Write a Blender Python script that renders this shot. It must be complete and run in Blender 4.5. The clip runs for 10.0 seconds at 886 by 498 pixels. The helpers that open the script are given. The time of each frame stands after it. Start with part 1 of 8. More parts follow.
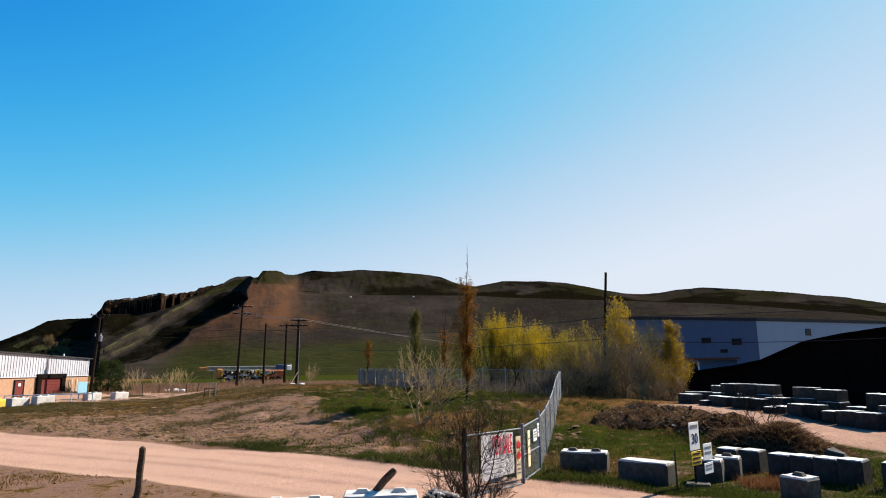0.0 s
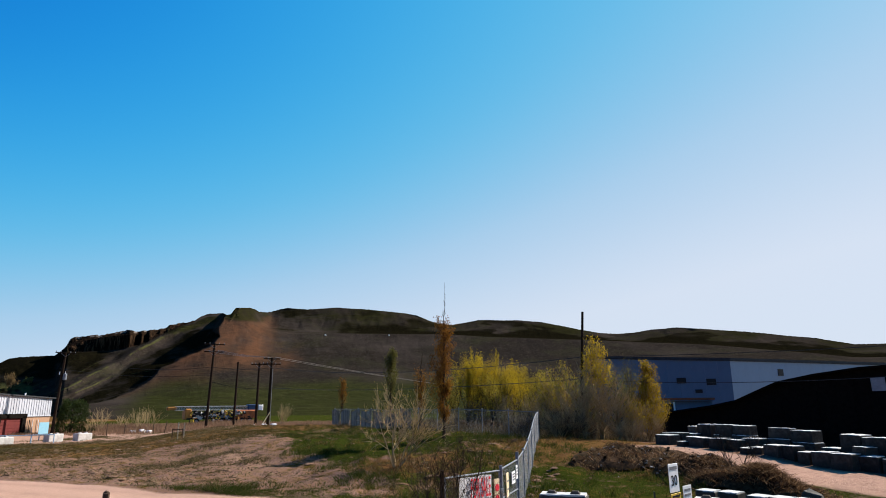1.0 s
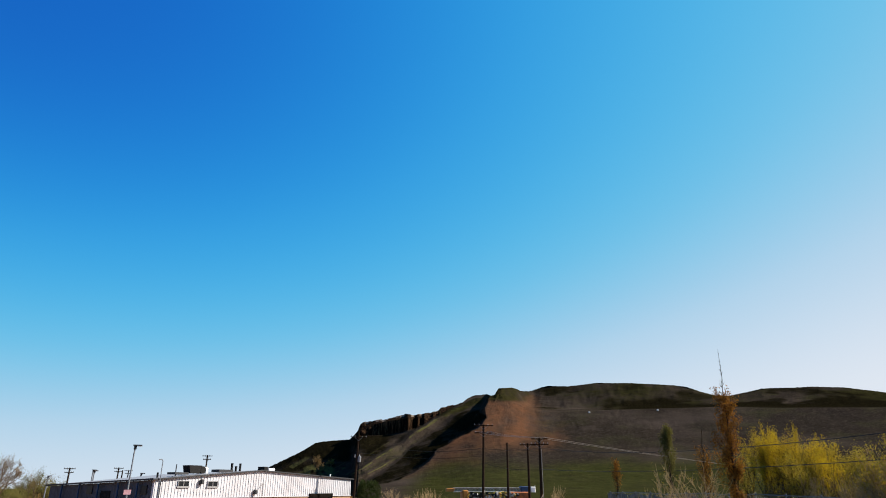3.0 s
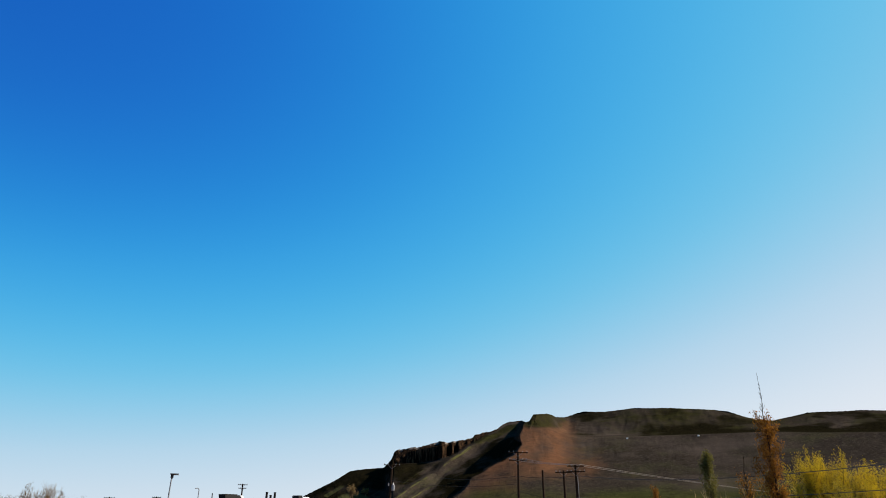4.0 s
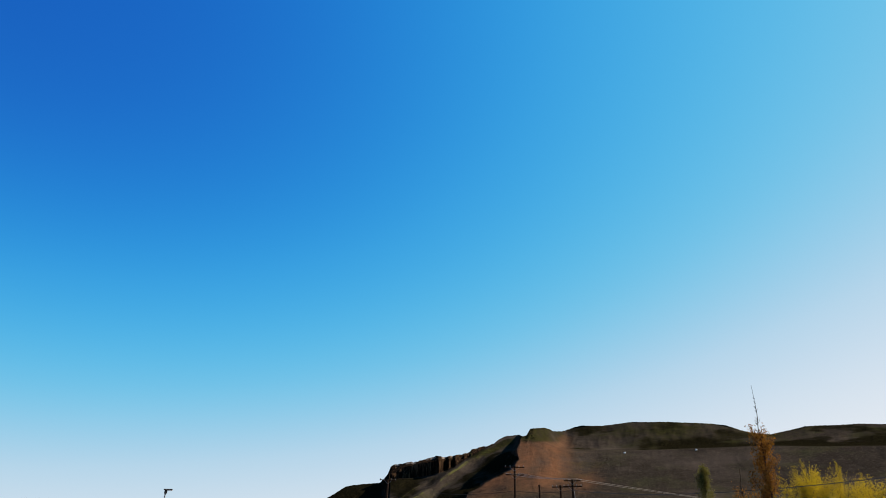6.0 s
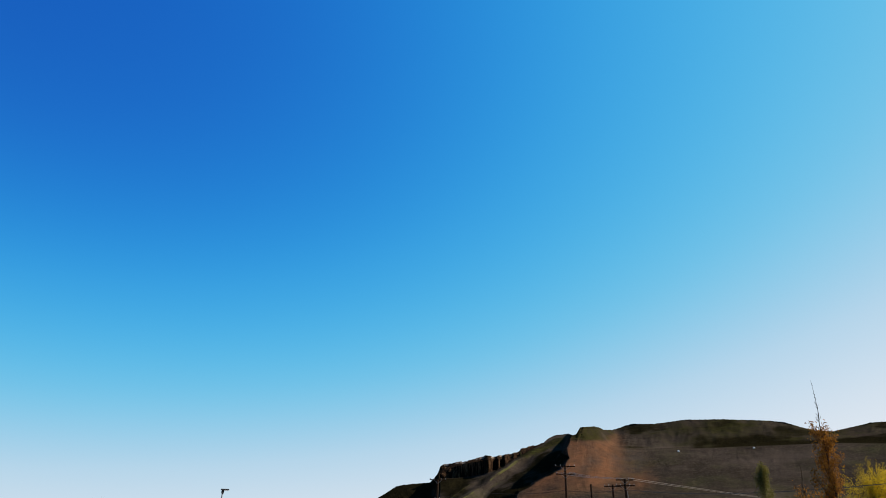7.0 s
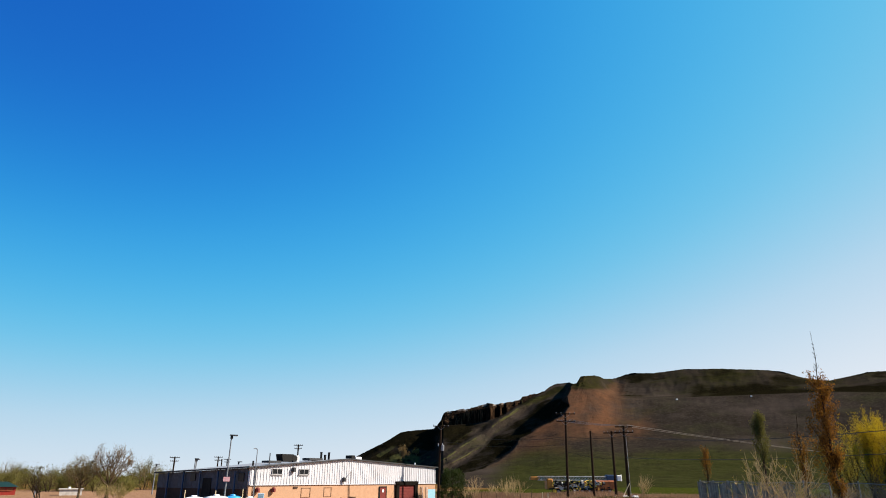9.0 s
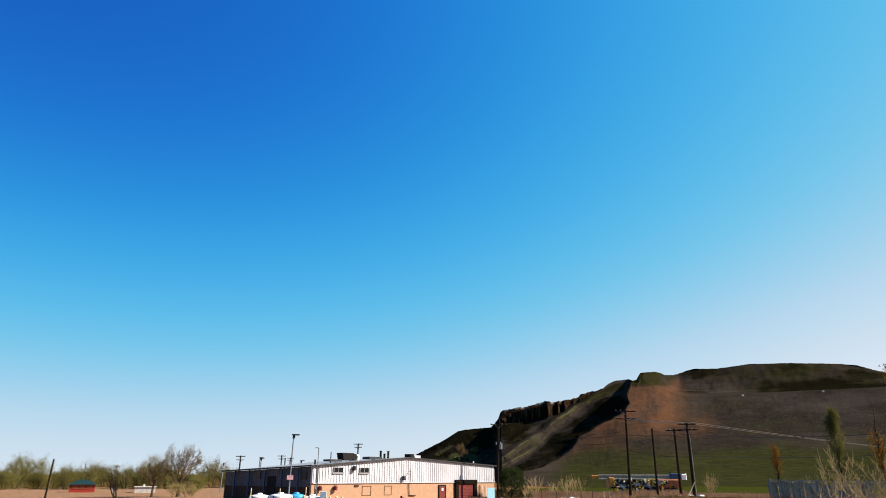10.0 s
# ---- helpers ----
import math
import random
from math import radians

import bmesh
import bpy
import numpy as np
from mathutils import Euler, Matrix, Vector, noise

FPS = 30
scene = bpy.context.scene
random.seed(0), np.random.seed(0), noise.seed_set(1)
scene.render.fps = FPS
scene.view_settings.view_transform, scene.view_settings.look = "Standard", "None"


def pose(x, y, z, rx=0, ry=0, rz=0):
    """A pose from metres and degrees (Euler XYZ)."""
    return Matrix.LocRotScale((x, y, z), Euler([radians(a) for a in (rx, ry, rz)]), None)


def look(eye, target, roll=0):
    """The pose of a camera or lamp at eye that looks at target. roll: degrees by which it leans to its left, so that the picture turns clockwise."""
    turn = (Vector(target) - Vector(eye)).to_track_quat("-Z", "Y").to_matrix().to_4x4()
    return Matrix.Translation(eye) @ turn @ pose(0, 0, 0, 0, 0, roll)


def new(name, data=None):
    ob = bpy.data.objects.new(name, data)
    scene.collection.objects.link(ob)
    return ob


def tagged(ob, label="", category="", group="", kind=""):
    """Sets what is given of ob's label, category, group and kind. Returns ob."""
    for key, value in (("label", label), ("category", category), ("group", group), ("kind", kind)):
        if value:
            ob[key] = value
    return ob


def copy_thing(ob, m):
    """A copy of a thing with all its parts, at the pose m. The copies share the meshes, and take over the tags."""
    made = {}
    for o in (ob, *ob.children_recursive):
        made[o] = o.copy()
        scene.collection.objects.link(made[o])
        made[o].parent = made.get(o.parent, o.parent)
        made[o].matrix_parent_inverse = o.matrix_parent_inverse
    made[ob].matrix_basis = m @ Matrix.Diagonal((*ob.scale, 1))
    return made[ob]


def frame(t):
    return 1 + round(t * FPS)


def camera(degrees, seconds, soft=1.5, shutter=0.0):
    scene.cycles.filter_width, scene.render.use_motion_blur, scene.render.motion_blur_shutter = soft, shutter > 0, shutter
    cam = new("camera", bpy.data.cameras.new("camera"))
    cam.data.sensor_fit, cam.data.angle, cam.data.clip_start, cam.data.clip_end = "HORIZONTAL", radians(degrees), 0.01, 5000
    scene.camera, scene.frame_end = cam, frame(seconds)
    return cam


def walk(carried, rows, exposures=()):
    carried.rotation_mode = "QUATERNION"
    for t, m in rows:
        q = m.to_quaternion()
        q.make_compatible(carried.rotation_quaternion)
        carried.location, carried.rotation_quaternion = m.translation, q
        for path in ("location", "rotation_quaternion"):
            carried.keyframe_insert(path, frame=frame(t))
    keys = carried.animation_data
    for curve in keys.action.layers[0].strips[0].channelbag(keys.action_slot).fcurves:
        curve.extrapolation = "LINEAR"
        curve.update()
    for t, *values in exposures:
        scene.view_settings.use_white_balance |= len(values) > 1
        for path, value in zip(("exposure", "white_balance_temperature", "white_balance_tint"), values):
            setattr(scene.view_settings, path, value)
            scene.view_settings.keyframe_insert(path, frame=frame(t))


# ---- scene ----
# Camera: carried by hand on a raised spot, turning left and tilting up.
EYE = 3.25
cam = camera(70.27, 10.0, soft=0.95, shutter=0.08)
PATH = [
    # seconds, turn to the left, tilt up, roll (degrees), and the sway of the outstretched arm (metres)
    (0.0, 0.000, 10.488, -0.574, 0, 0, 0), (0.5, -2.219, 11.465, -0.474, -0.02, 0.06, 0), (1.0, -2.223, 13.951, -0.520, -0.08, 0.05, 0),
    (1.5, 1.505, 15.533, -0.457, -0.21, 0.08, 0.04), (2.0, 9.153, 16.706, -0.253, -0.30, 0.11, 0.04), (2.5, 15.916, 18.534, -0.140, -0.33, 0.12, 0.06),
    (3.0, 21.120, 20.847, -0.010, -0.28, 0.13, 0.06), (3.2, 22.390, 21.570, -0.020, -0.25, 0.12, 0.05), (4.5, 24.284, 23.659, 0.065, -0.05, 0.03, 0.01),
    (5.0, 24.236, 24.153, 0.027, -0.01, 0, 0), (6.3, 23.774, 24.405, -0.153, 0, 0, 0), (6.5, 25.165, 24.357, -0.074, 0, 0, 0),
    (7.0, 28.144, 24.327, 0.045, 0, 0, 0), (7.5, 29.068, 24.198, 0.119, 0, 0, 0), (8.0, 28.523, 21.632, 0.089, 0, 0, 0),
    (8.5, 28.262, 20.469, 0.118, 0, 0, 0), (9.0, 28.433, 19.931, 0.165, 0, 0, 0), (9.5, 30.135, 19.876, 0.173, 0, 0, 0),
    (10.0, 33.486, 19.795, 0.208, 0, 0, 0),
]
walk(cam, [(t, pose(x, y, EYE + z, 90 + p, 0, a) @ pose(0, 0, 0, 0, 0, r)) for t, a, p, r, x, y, z in PATH],
     exposures=[(0.0, -0.1, 6400, 10), (0.5, -0.15, 6350, 10), (1.0, -0.22, 6150, 10), (1.5, -0.26, 6100, 10), (2.0, -0.2, 6250, 10), (2.5, -0.14, 6420, 10), (3.0, -0.13, 6580, 10), (4.5, -0.09, 6750, 10), (5.0, -0.1, 6760, 10), (6.5, -0.1, 6760, 10), (7.5, -0.1, 6740, 10), (10.0, -0.06, 6720, 10)])

# ---------------------------------------------------------------- world and sun
SUN_AZ, SUN_EL = 57.0, 37.0          # degrees clockwise from +y, degrees up
world = bpy.data.worlds.new("sky")
scene.world = world
world.use_nodes = True
wn, wl = world.node_tree.nodes, world.node_tree.links
sky = wn.new("ShaderNodeTexSky")
sky.sky_type, sky.sun_disc = "NISHITA", False
sky.sun_elevation, sky.sun_rotation = radians(SUN_EL), radians(SUN_AZ)
sky.air_density, sky.dust_density, sky.ozone_density = 1.0, 1.0, 2.0
# Clear spring air: the Nishita sky, its blue deepened away from the sun and paled towards it and towards the horizon.
ray_dir = wn.new("ShaderNodeTexCoord").outputs["Generated"]
GLOW_EL = 30.0
sun_dir = [math.sin(radians(SUN_AZ)) * math.cos(radians(GLOW_EL)), math.cos(radians(SUN_AZ)) * math.cos(radians(GLOW_EL)), math.sin(radians(GLOW_EL))]


def world_math(op, a, b=0.0):
    nd = wn.new("ShaderNodeMath")
    nd.operation = op
    for sock, val in ((nd.inputs[0], a), (nd.inputs[1], b)):
        if isinstance(val, float):
            sock.default_value = val
        else:
            wl.new(val, sock)
    return nd.outputs[0]


dot = wn.new("ShaderNodeVectorMath")
dot.operation = "DOT_PRODUCT"
dot.inputs[1].default_value = sun_dir
wl.new(ray_dir, dot.inputs[0])
split = wn.new("ShaderNodeSeparateXYZ")
wl.new(ray_dir, split.inputs[0])
flatness = world_math("SUBTRACT", 1.0, world_math("MAXIMUM", split.outputs[2], 0.0))
toward = dot.outputs["Value"]
pale = world_math("ADD", world_math("ADD", world_math("MULTIPLY", world_math("POWER", flatness, 3.0), 0.943), world_math("MULTIPLY", world_math("POWER", flatness, 10.0), -0.106)),
                  world_math("ADD", 0.12, world_math("ADD", world_math("MULTIPLY", toward, 0.24), world_math("MULTIPLY", world_math("MULTIPLY", toward, toward), 0.25))))
tones = wn.new("ShaderNodeValToRGB")
tones.color_ramp.interpolation = "B_SPLINE"
stops = ((0.0, (0.001, 0.03, 0.36)), (0.2, (0.003, 0.14, 0.67)), (0.38, (0.018, 0.39, 0.88)), (0.58, (0.13, 0.61, 0.92)), (0.76, (0.48, 0.71, 0.92)), (1.0, (0.88, 0.92, 1.0)))
tones.color_ramp.elements[0].position, tones.color_ramp.elements[1].position = 0.0, 1.0
for i, (at, c) in enumerate(stops):
    el = tones.color_ramp.elements[0] if i == 0 else tones.color_ramp.elements[-1] if i == len(stops) - 1 else tones.color_ramp.elements.new(at)
    el.color = (*c, 1.0)
wl.new(pale, tones.inputs[0])
# the clear sky is darkest overhead
depth = wn.new("ShaderNodeMapRange")
depth.interpolation_type = "SMOOTHSTEP"
for k, val in ((1, 0.0), (2, 0.3), (3, 0.25), (4, 1.0)):
    depth.inputs[k].default_value = val
wl.new(flatness, depth.inputs[0])
blend = wn.new("ShaderNodeMix")
blend.data_type = "RGBA"
blend.inputs[0].default_value = 0.05
scaled = wn.new("ShaderNodeVectorMath")
scaled.operation = "SCALE"
scaled.inputs["Scale"].default_value = 0.1
wl.new(sky.outputs[0], scaled.inputs[0])
wl.new(tones.outputs[0], blend.inputs[6])
wl.new(scaled.outputs[0], blend.inputs[7])
wl.new(blend.outputs[2], wn["Background"].inputs[0])
wl.new(depth.outputs[0], wn["Background"].inputs[1])
lamp = bpy.data.lights.new("sun", "SUN")
lamp.energy, lamp.angle, lamp.color = 11.5, radians(0.5), (1.0, 0.9, 0.77)
sun = new("sun", lamp)
sx, sy = math.sin(radians(SUN_AZ)), math.cos(radians(SUN_AZ))
sun.matrix_world = look((0, 0, 0), (-sx * math.cos(radians(SUN_EL)), -sy * math.cos(radians(SUN_EL)), -math.sin(radians(SUN_EL))))

# ---------------------------------------------------------------- mesh helpers
rng = np.random.default_rng(7)


def clamp01(v):
    return np.clip(v, 0.0, 1.0)


def smooth(a, b, v):
    t = clamp01((np.asarray(v, float) - a) / (b - a))
    return t * t * (3 - 2 * t)


def polar(az, d, z=0.0):
    """A place at az degrees to the left of +y, d metres off."""
    return Vector((-math.sin(radians(az)) * d, math.cos(radians(az)) * d, z))


class Shape:
    """Gathers the vertices and faces of one mesh."""

    def __init__(self):
        self.v, self.f = [], []

    def add(self, verts, faces):
        n = len(self.v)
        self.v += [tuple(p) for p in verts]
        self.f += [tuple(n + i for i in q) for q in faces]
        return self

    def box(self, cx, cy, cz, sx, sy, sz, turn=0.0, bevel=0.0, m=None):
        """A box centred on (cx, cy, cz), its long edges cut back by bevel."""
        hx, hy, hz = sx / 2, sy / 2, sz / 2
        if bevel <= 0:
            pts = [(x, y, z) for z in (-hz, hz) for x, y in ((-hx, -hy), (hx, -hy), (hx, hy), (-hx, hy))]
            faces = [(3, 2, 1, 0), (4, 5, 6, 7)] + [(i, (i + 1) % 4, 4 + (i + 1) % 4, 4 + i) for i in range(4)]
        else:
            b = bevel
            ring = [(-hx + b, -hy), (hx - b, -hy), (hx, -hy + b), (hx, hy - b), (hx - b, hy), (-hx + b, hy), (-hx, hy - b), (-hx, -hy + b)]
            inner = [(-hx + b, -hy + b), (hx - b, -hy + b), (hx - b, -hy + b), (hx - b, hy - b), (hx - b, hy - b), (-hx + b, hy - b), (-hx + b, hy - b), (-hx + b, -hy + b)]
            pts = [(x, y, -hz) for x, y in ring] + [(x, y, hz - b) for x, y in ring] + [(x, y, hz) for x, y in ((-hx + b, -hy + b), (hx - b, -hy + b), (hx - b, hy - b), (-hx + b, hy - b))]
            faces = [tuple(reversed(range(8)))] + [(i, (i + 1) % 8, 8 + (i + 1) % 8, 8 + i) for i in range(8)]
            faces += [(8, 9, 17, 16), (10, 11, 18, 17), (12, 13, 19, 18), (14, 15, 16, 19), (9, 10, 17), (11, 12, 18), (13, 14, 19), (15, 8, 16), (16, 17, 18, 19)]
        c, s = math.cos(turn), math.sin(turn)
        out = [(cx + x * c - y * s, cy + x * s + y * c, cz + z) for x, y, z in pts]
        if m is not None:
            out = [tuple(m @ Vector(p)) for p in out]
        return self.add(out, faces)

    def rod(self, a, b, ra, rb=None, n=6, caps=True):
        """A tapered round bar from a to b."""
        a, b = Vector(a), Vector(b)
        rb = ra if rb is None else rb
        d = (b - a).normalized() if (b - a).length > 1e-9 else Vector((0, 0, 1))
        u = d.orthogonal().normalized()
        w = d.cross(u)
        pts = []
        for p, r in ((a, ra), (b, rb)):
            for i in range(n):
                t = 2 * math.pi * i / n
                pts.append(p + (u * math.cos(t) + w * math.sin(t)) * r)
        faces = [(i, (i + 1) % n, n + (i + 1) % n, n + i) for i in range(n)]
        if caps:
            faces += [tuple(reversed(range(n))), tuple(range(n, 2 * n))]
        return self.add(pts, faces)

    def tube(self, points, radii, n=6):
        for i in range(len(points) - 1):
            self.rod(points[i], points[i + 1], radii[i], radii[i + 1], n)
        return self

    def lathe(self, profile, n=16, at=(0, 0, 0)):
        """A turned form from (radius, height) pairs."""
        base = len(self.v)
        for r, z in profile:
            for i in range(n):
                t = 2 * math.pi * i / n
                self.v.append((at[0] + r * math.cos(t), at[1] + r * math.sin(t), at[2] + z))
        for k in range(len(profile) - 1):
            for i in range(n):
                j = (i + 1) % n
                self.f.append((base + k * n + i, base + k * n + j, base + (k + 1) * n + j, base + (k + 1) * n + i))
        self.f.append(tuple(base + i for i in reversed(range(n))))
        self.f.append(tuple(base + (len(profile) - 1) * n + i for i in range(n)))
        return self

    def mesh(self, name, material, flat=True):
        me = bpy.data.meshes.new(name)
        me.from_pydata(self.v, [], self.f)
        me.materials.append(material)
        if not flat:
            me.polygons.foreach_set("use_smooth", [True] * len(me.polygons))
        me.update()
        return me


def part(name, shape, material, parent=None, label="", flat=True):
    """One mesh object under a thing, in the thing's own space."""
    ob = new(name, shape.mesh(name, material, flat))
    if parent is not None:
        ob.parent = parent
    return tagged(ob, label) if label else ob


def thing(name, m, label, category, group="", kind=""):
    """An Empty at the base of a thing."""
    ob = new(name)
    ob.empty_display_size = 0.2
    ob.matrix_basis = m
    return tagged(ob, label, category, group, kind)


def grid_mesh(name, pts, material, flags=None, flat=False, wrap=False):
    """A sheet from an array of points (rows, columns, 3), with named values on its points."""
    nr, nc = pts.shape[:2]
    idx = np.arange(nr * nc).reshape(nr, nc)
    if wrap:
        idx = np.concatenate([idx, idx[:, :1]], 1)
    quads = np.stack([idx[:-1, :-1], idx[:-1, 1:], idx[1:, 1:], idx[1:, :-1]], -1).reshape(-1, 4)
    me = bpy.data.meshes.new(name)
    me.from_pydata(pts.reshape(-1, 3).tolist(), [], quads.tolist())
    me.materials.append(material)
    for key, val in (flags or {}).items():
        me.attributes.new(key, "FLOAT", "POINT").data.foreach_set("value", np.asarray(val, np.float32).ravel())
    if not flat:
        me.polygons.foreach_set("use_smooth", [True] * len(me.polygons))
    me.update()
    return new(name, me)


def fbm(x, y, octaves=4, seed=0.0):
    """Soft random relief made of turned waves; works on arrays."""
    out, amp, tot = 0.0, 1.0, 0.0
    r = np.random.default_rng(int(seed * 10) + 3)
    fr = 1.0
    for _ in range(octaves):
        s = 0.0
        for _ in range(5):
            a, ph = r.uniform(0, 2 * np.pi, 2)
            k = fr * r.uniform(0.7, 1.4)
            s = s + np.sin(k * (x * np.cos(a) + y * np.sin(a)) + ph)
        out, tot = out + amp * s / 2.2, tot + amp
        amp, fr = amp * 0.5, fr * 2.1
    return out / tot


# ---------------------------------------------------------------- materials
def nodes(name):
    m = bpy.data.materials.new(name)
    m.use_nodes = True
    nt = m.node_tree
    return m, nt.nodes, nt.links, nt.nodes["Principled BSDF"]


def noise_node(n, l, scale, detail=6.0, rough=0.6, co=None):
    t = n.new("ShaderNodeTexNoise")
    t.inputs["Scale"].default_value, t.inputs["Detail"].default_value, t.inputs["Roughness"].default_value = scale, detail, rough
    if co is not None:
        l.new(co, t.inputs["Vector"])
    return t.outputs["Fac"]


def ramp_node(n, l, fac, lo, hi):
    r = n.new("ShaderNodeMapRange")
    r.inputs["From Min"].default_value, r.inputs["From Max"].default_value = lo, hi
    l.new(fac, r.inputs["Value"])
    return r.outputs["Result"]


def mix_node(n, l, fac, a, b, mode="MIX"):
    m = n.new("ShaderNodeMix")
    m.data_type, m.blend_type = "RGBA", mode
    for sock, val in ((m.inputs[0], fac), (m.inputs[6], a), (m.inputs[7], b)):
        if isinstance(val, (int, float)):
            sock.default_value = val
        elif isinstance(val, tuple):
            sock.default_value = (*val, 1.0)
        else:
            l.new(val, sock)
    return m.outputs[2]


def math_node(n, l, op, a, b=0.0):
    m = n.new("ShaderNodeMath")
    m.operation = op
    for sock, val in ((m.inputs[0], a), (m.inputs[1], b)):
        if isinstance(val, (int, float)):
            sock.default_value = val
        else:
            l.new(val, sock)
    return m.outputs[0]


def bump_node(n, l, height, strength, distance=0.02):
    b = n.new("ShaderNodeBump")
    b.inputs["Strength"].default_value, b.inputs["Distance"].default_value = strength, distance
    l.new(height, b.inputs["Height"])
    return b.outputs["Normal"]


def surface(name, a, b, scale=3.0, c=None, scale2=0.4, rough=0.8, metal=0.0, bump=0.3, dist=0.01, spread=0.0, lo=0.35, hi=0.65, spec=0.3):
    """A worn surface: a and b mingle at a fine scale, c comes through in large patches, and pieces differ by spread."""
    m, n, l, p = nodes(name)
    co = n.new("ShaderNodeTexCoord").outputs["Object"]
    fine = noise_node(n, l, scale, 8, 0.65, co)
    col = mix_node(n, l, ramp_node(n, l, fine, lo, hi), a, b)
    if c is not None:
        col = mix_node(n, l, ramp_node(n, l, noise_node(n, l, scale2, 5, 0.6, co), 0.45, 0.7), col, c)
    if spread:
        h = n.new("ShaderNodeHueSaturation")
        rnd = n.new("ShaderNodeObjectInfo").outputs["Random"]
        l.new(math_node(n, l, "ADD", math_node(n, l, "MULTIPLY", rnd, 2 * spread), 1 - spread), h.inputs["Value"])
        l.new(col, h.inputs["Color"])
        col = h.outputs["Color"]
    l.new(col, p.inputs["Base Color"])
    p.inputs["Roughness"].default_value, p.inputs["Metallic"].default_value = rough, metal
    p.inputs["Specular IOR Level"].default_value = spec
    if bump:
        l.new(bump_node(n, l, fine, bump, dist), p.inputs["Normal"])
    return m


def leaf_material(name, a, b, c):
    """Leaves that differ from one to the next, and let some light through."""
    m, n, l, p = nodes(name)
    rnd = n.new("ShaderNodeNewGeometry").outputs["Random Per Island"]
    col = mix_node(n, l, ramp_node(n, l, rnd, 0.0, 0.7), a, b)
    col = mix_node(n, l, ramp_node(n, l, rnd, 0.75, 1.0), col, c)
    l.new(col, p.inputs["Base Color"])
    p.inputs["Roughness"].default_value = 0.75
    p.inputs["Specular IOR Level"].default_value = 0.1
    tr = n.new("ShaderNodeBsdfTranslucent")
    l.new(col, tr.inputs["Color"])
    mx = n.new("ShaderNodeMixShader")
    mx.inputs[0].default_value = 0.4
    l.new(p.outputs[0], mx.inputs[1])
    l.new(tr.outputs[0], mx.inputs[2])
    l.new(mx.outputs[0], n["Material Output"].inputs["Surface"])
    return m


def attribute(n, key):
    a = n.new("ShaderNodeAttribute")
    a.attribute_name = key
    return a.outputs["Fac"]


def ground_material():
    m, n, l, p = nodes("ground")
    co = n.new("ShaderNodeTexCoord").outputs["Object"]
    fine = noise_node(n, l, 9.0, 10, 0.75, co)
    mid = noise_node(n, l, 1.1, 8, 0.7, co)
    big = noise_node(n, l, 0.16, 6, 0.6, co)
    dirt = mix_node(n, l, ramp_node(n, l, fine, 0.3, 0.7), (0.0672, 0.0392, 0.028), (0.28, 0.17, 0.129))
    dirt = mix_node(n, l, ramp_node(n, l, mid, 0.45, 0.7), dirt, (0.37, 0.224, 0.17))
    grass = mix_node(n, l, ramp_node(n, l, fine, 0.3, 0.65), (0.00884, 0.0133, 0.00195), (0.039, 0.0481, 0.00728))
    grass = mix_node(n, l, ramp_node(n, l, mid, 0.58, 0.78), grass, (0.13, 0.0728, 0.0195))
    dry = mix_node(n, l, ramp_node(n, l, fine, 0.3, 0.7), (0.0575, 0.0287, 0.00978), (0.19, 0.0989, 0.0368))
    road = mix_node(n, l, ramp_node(n, l, fine, 0.3, 0.7), (0.393, 0.234, 0.165), (0.54, 0.339, 0.252))
    road = mix_node(n, l, ramp_node(n, l, big, 0.42, 0.62), road, (0.442, 0.277, 0.202))
    road = mix_node(n, l, math_node(n, l, "MULTIPLY", attribute(n, "track"), ramp_node(n, l, noise_node(n, l, 0.5, 6, 0.7, co), 0.3, 0.6)), road, (0.304, 0.182, 0.135))
    wob = math_node(n, l, "ADD", math_node(n, l, "MULTIPLY", math_node(n, l, "SUBTRACT", mid, 0.5), 1.6),
                    math_node(n, l, "MULTIPLY", math_node(n, l, "SUBTRACT", fine, 0.5), 1.0))

    def gate(key, sharp=0.12, amount=1.0):
        return ramp_node(n, l, math_node(n, l, "ADD", attribute(n, key), math_node(n, l, "MULTIPLY", wob, amount)), 0.5 - sharp, 0.5 + sharp)
    col = mix_node(n, l, gate("dry"), dirt, dry)
    col = mix_node(n, l, gate("grass"), col, grass)
    col = mix_node(n, l, gate("road", 0.2, 0.35), col, road)
    l.new(col, p.inputs["Base Color"])
    p.inputs["Roughness"].default_value = 0.95
    p.inputs["Specular IOR Level"].default_value = 0.0
    l.new(bump_node(n, l, math_node(n, l, "ADD", fine, mid), 0.8, 0.09), p.inputs["Normal"])
    return m


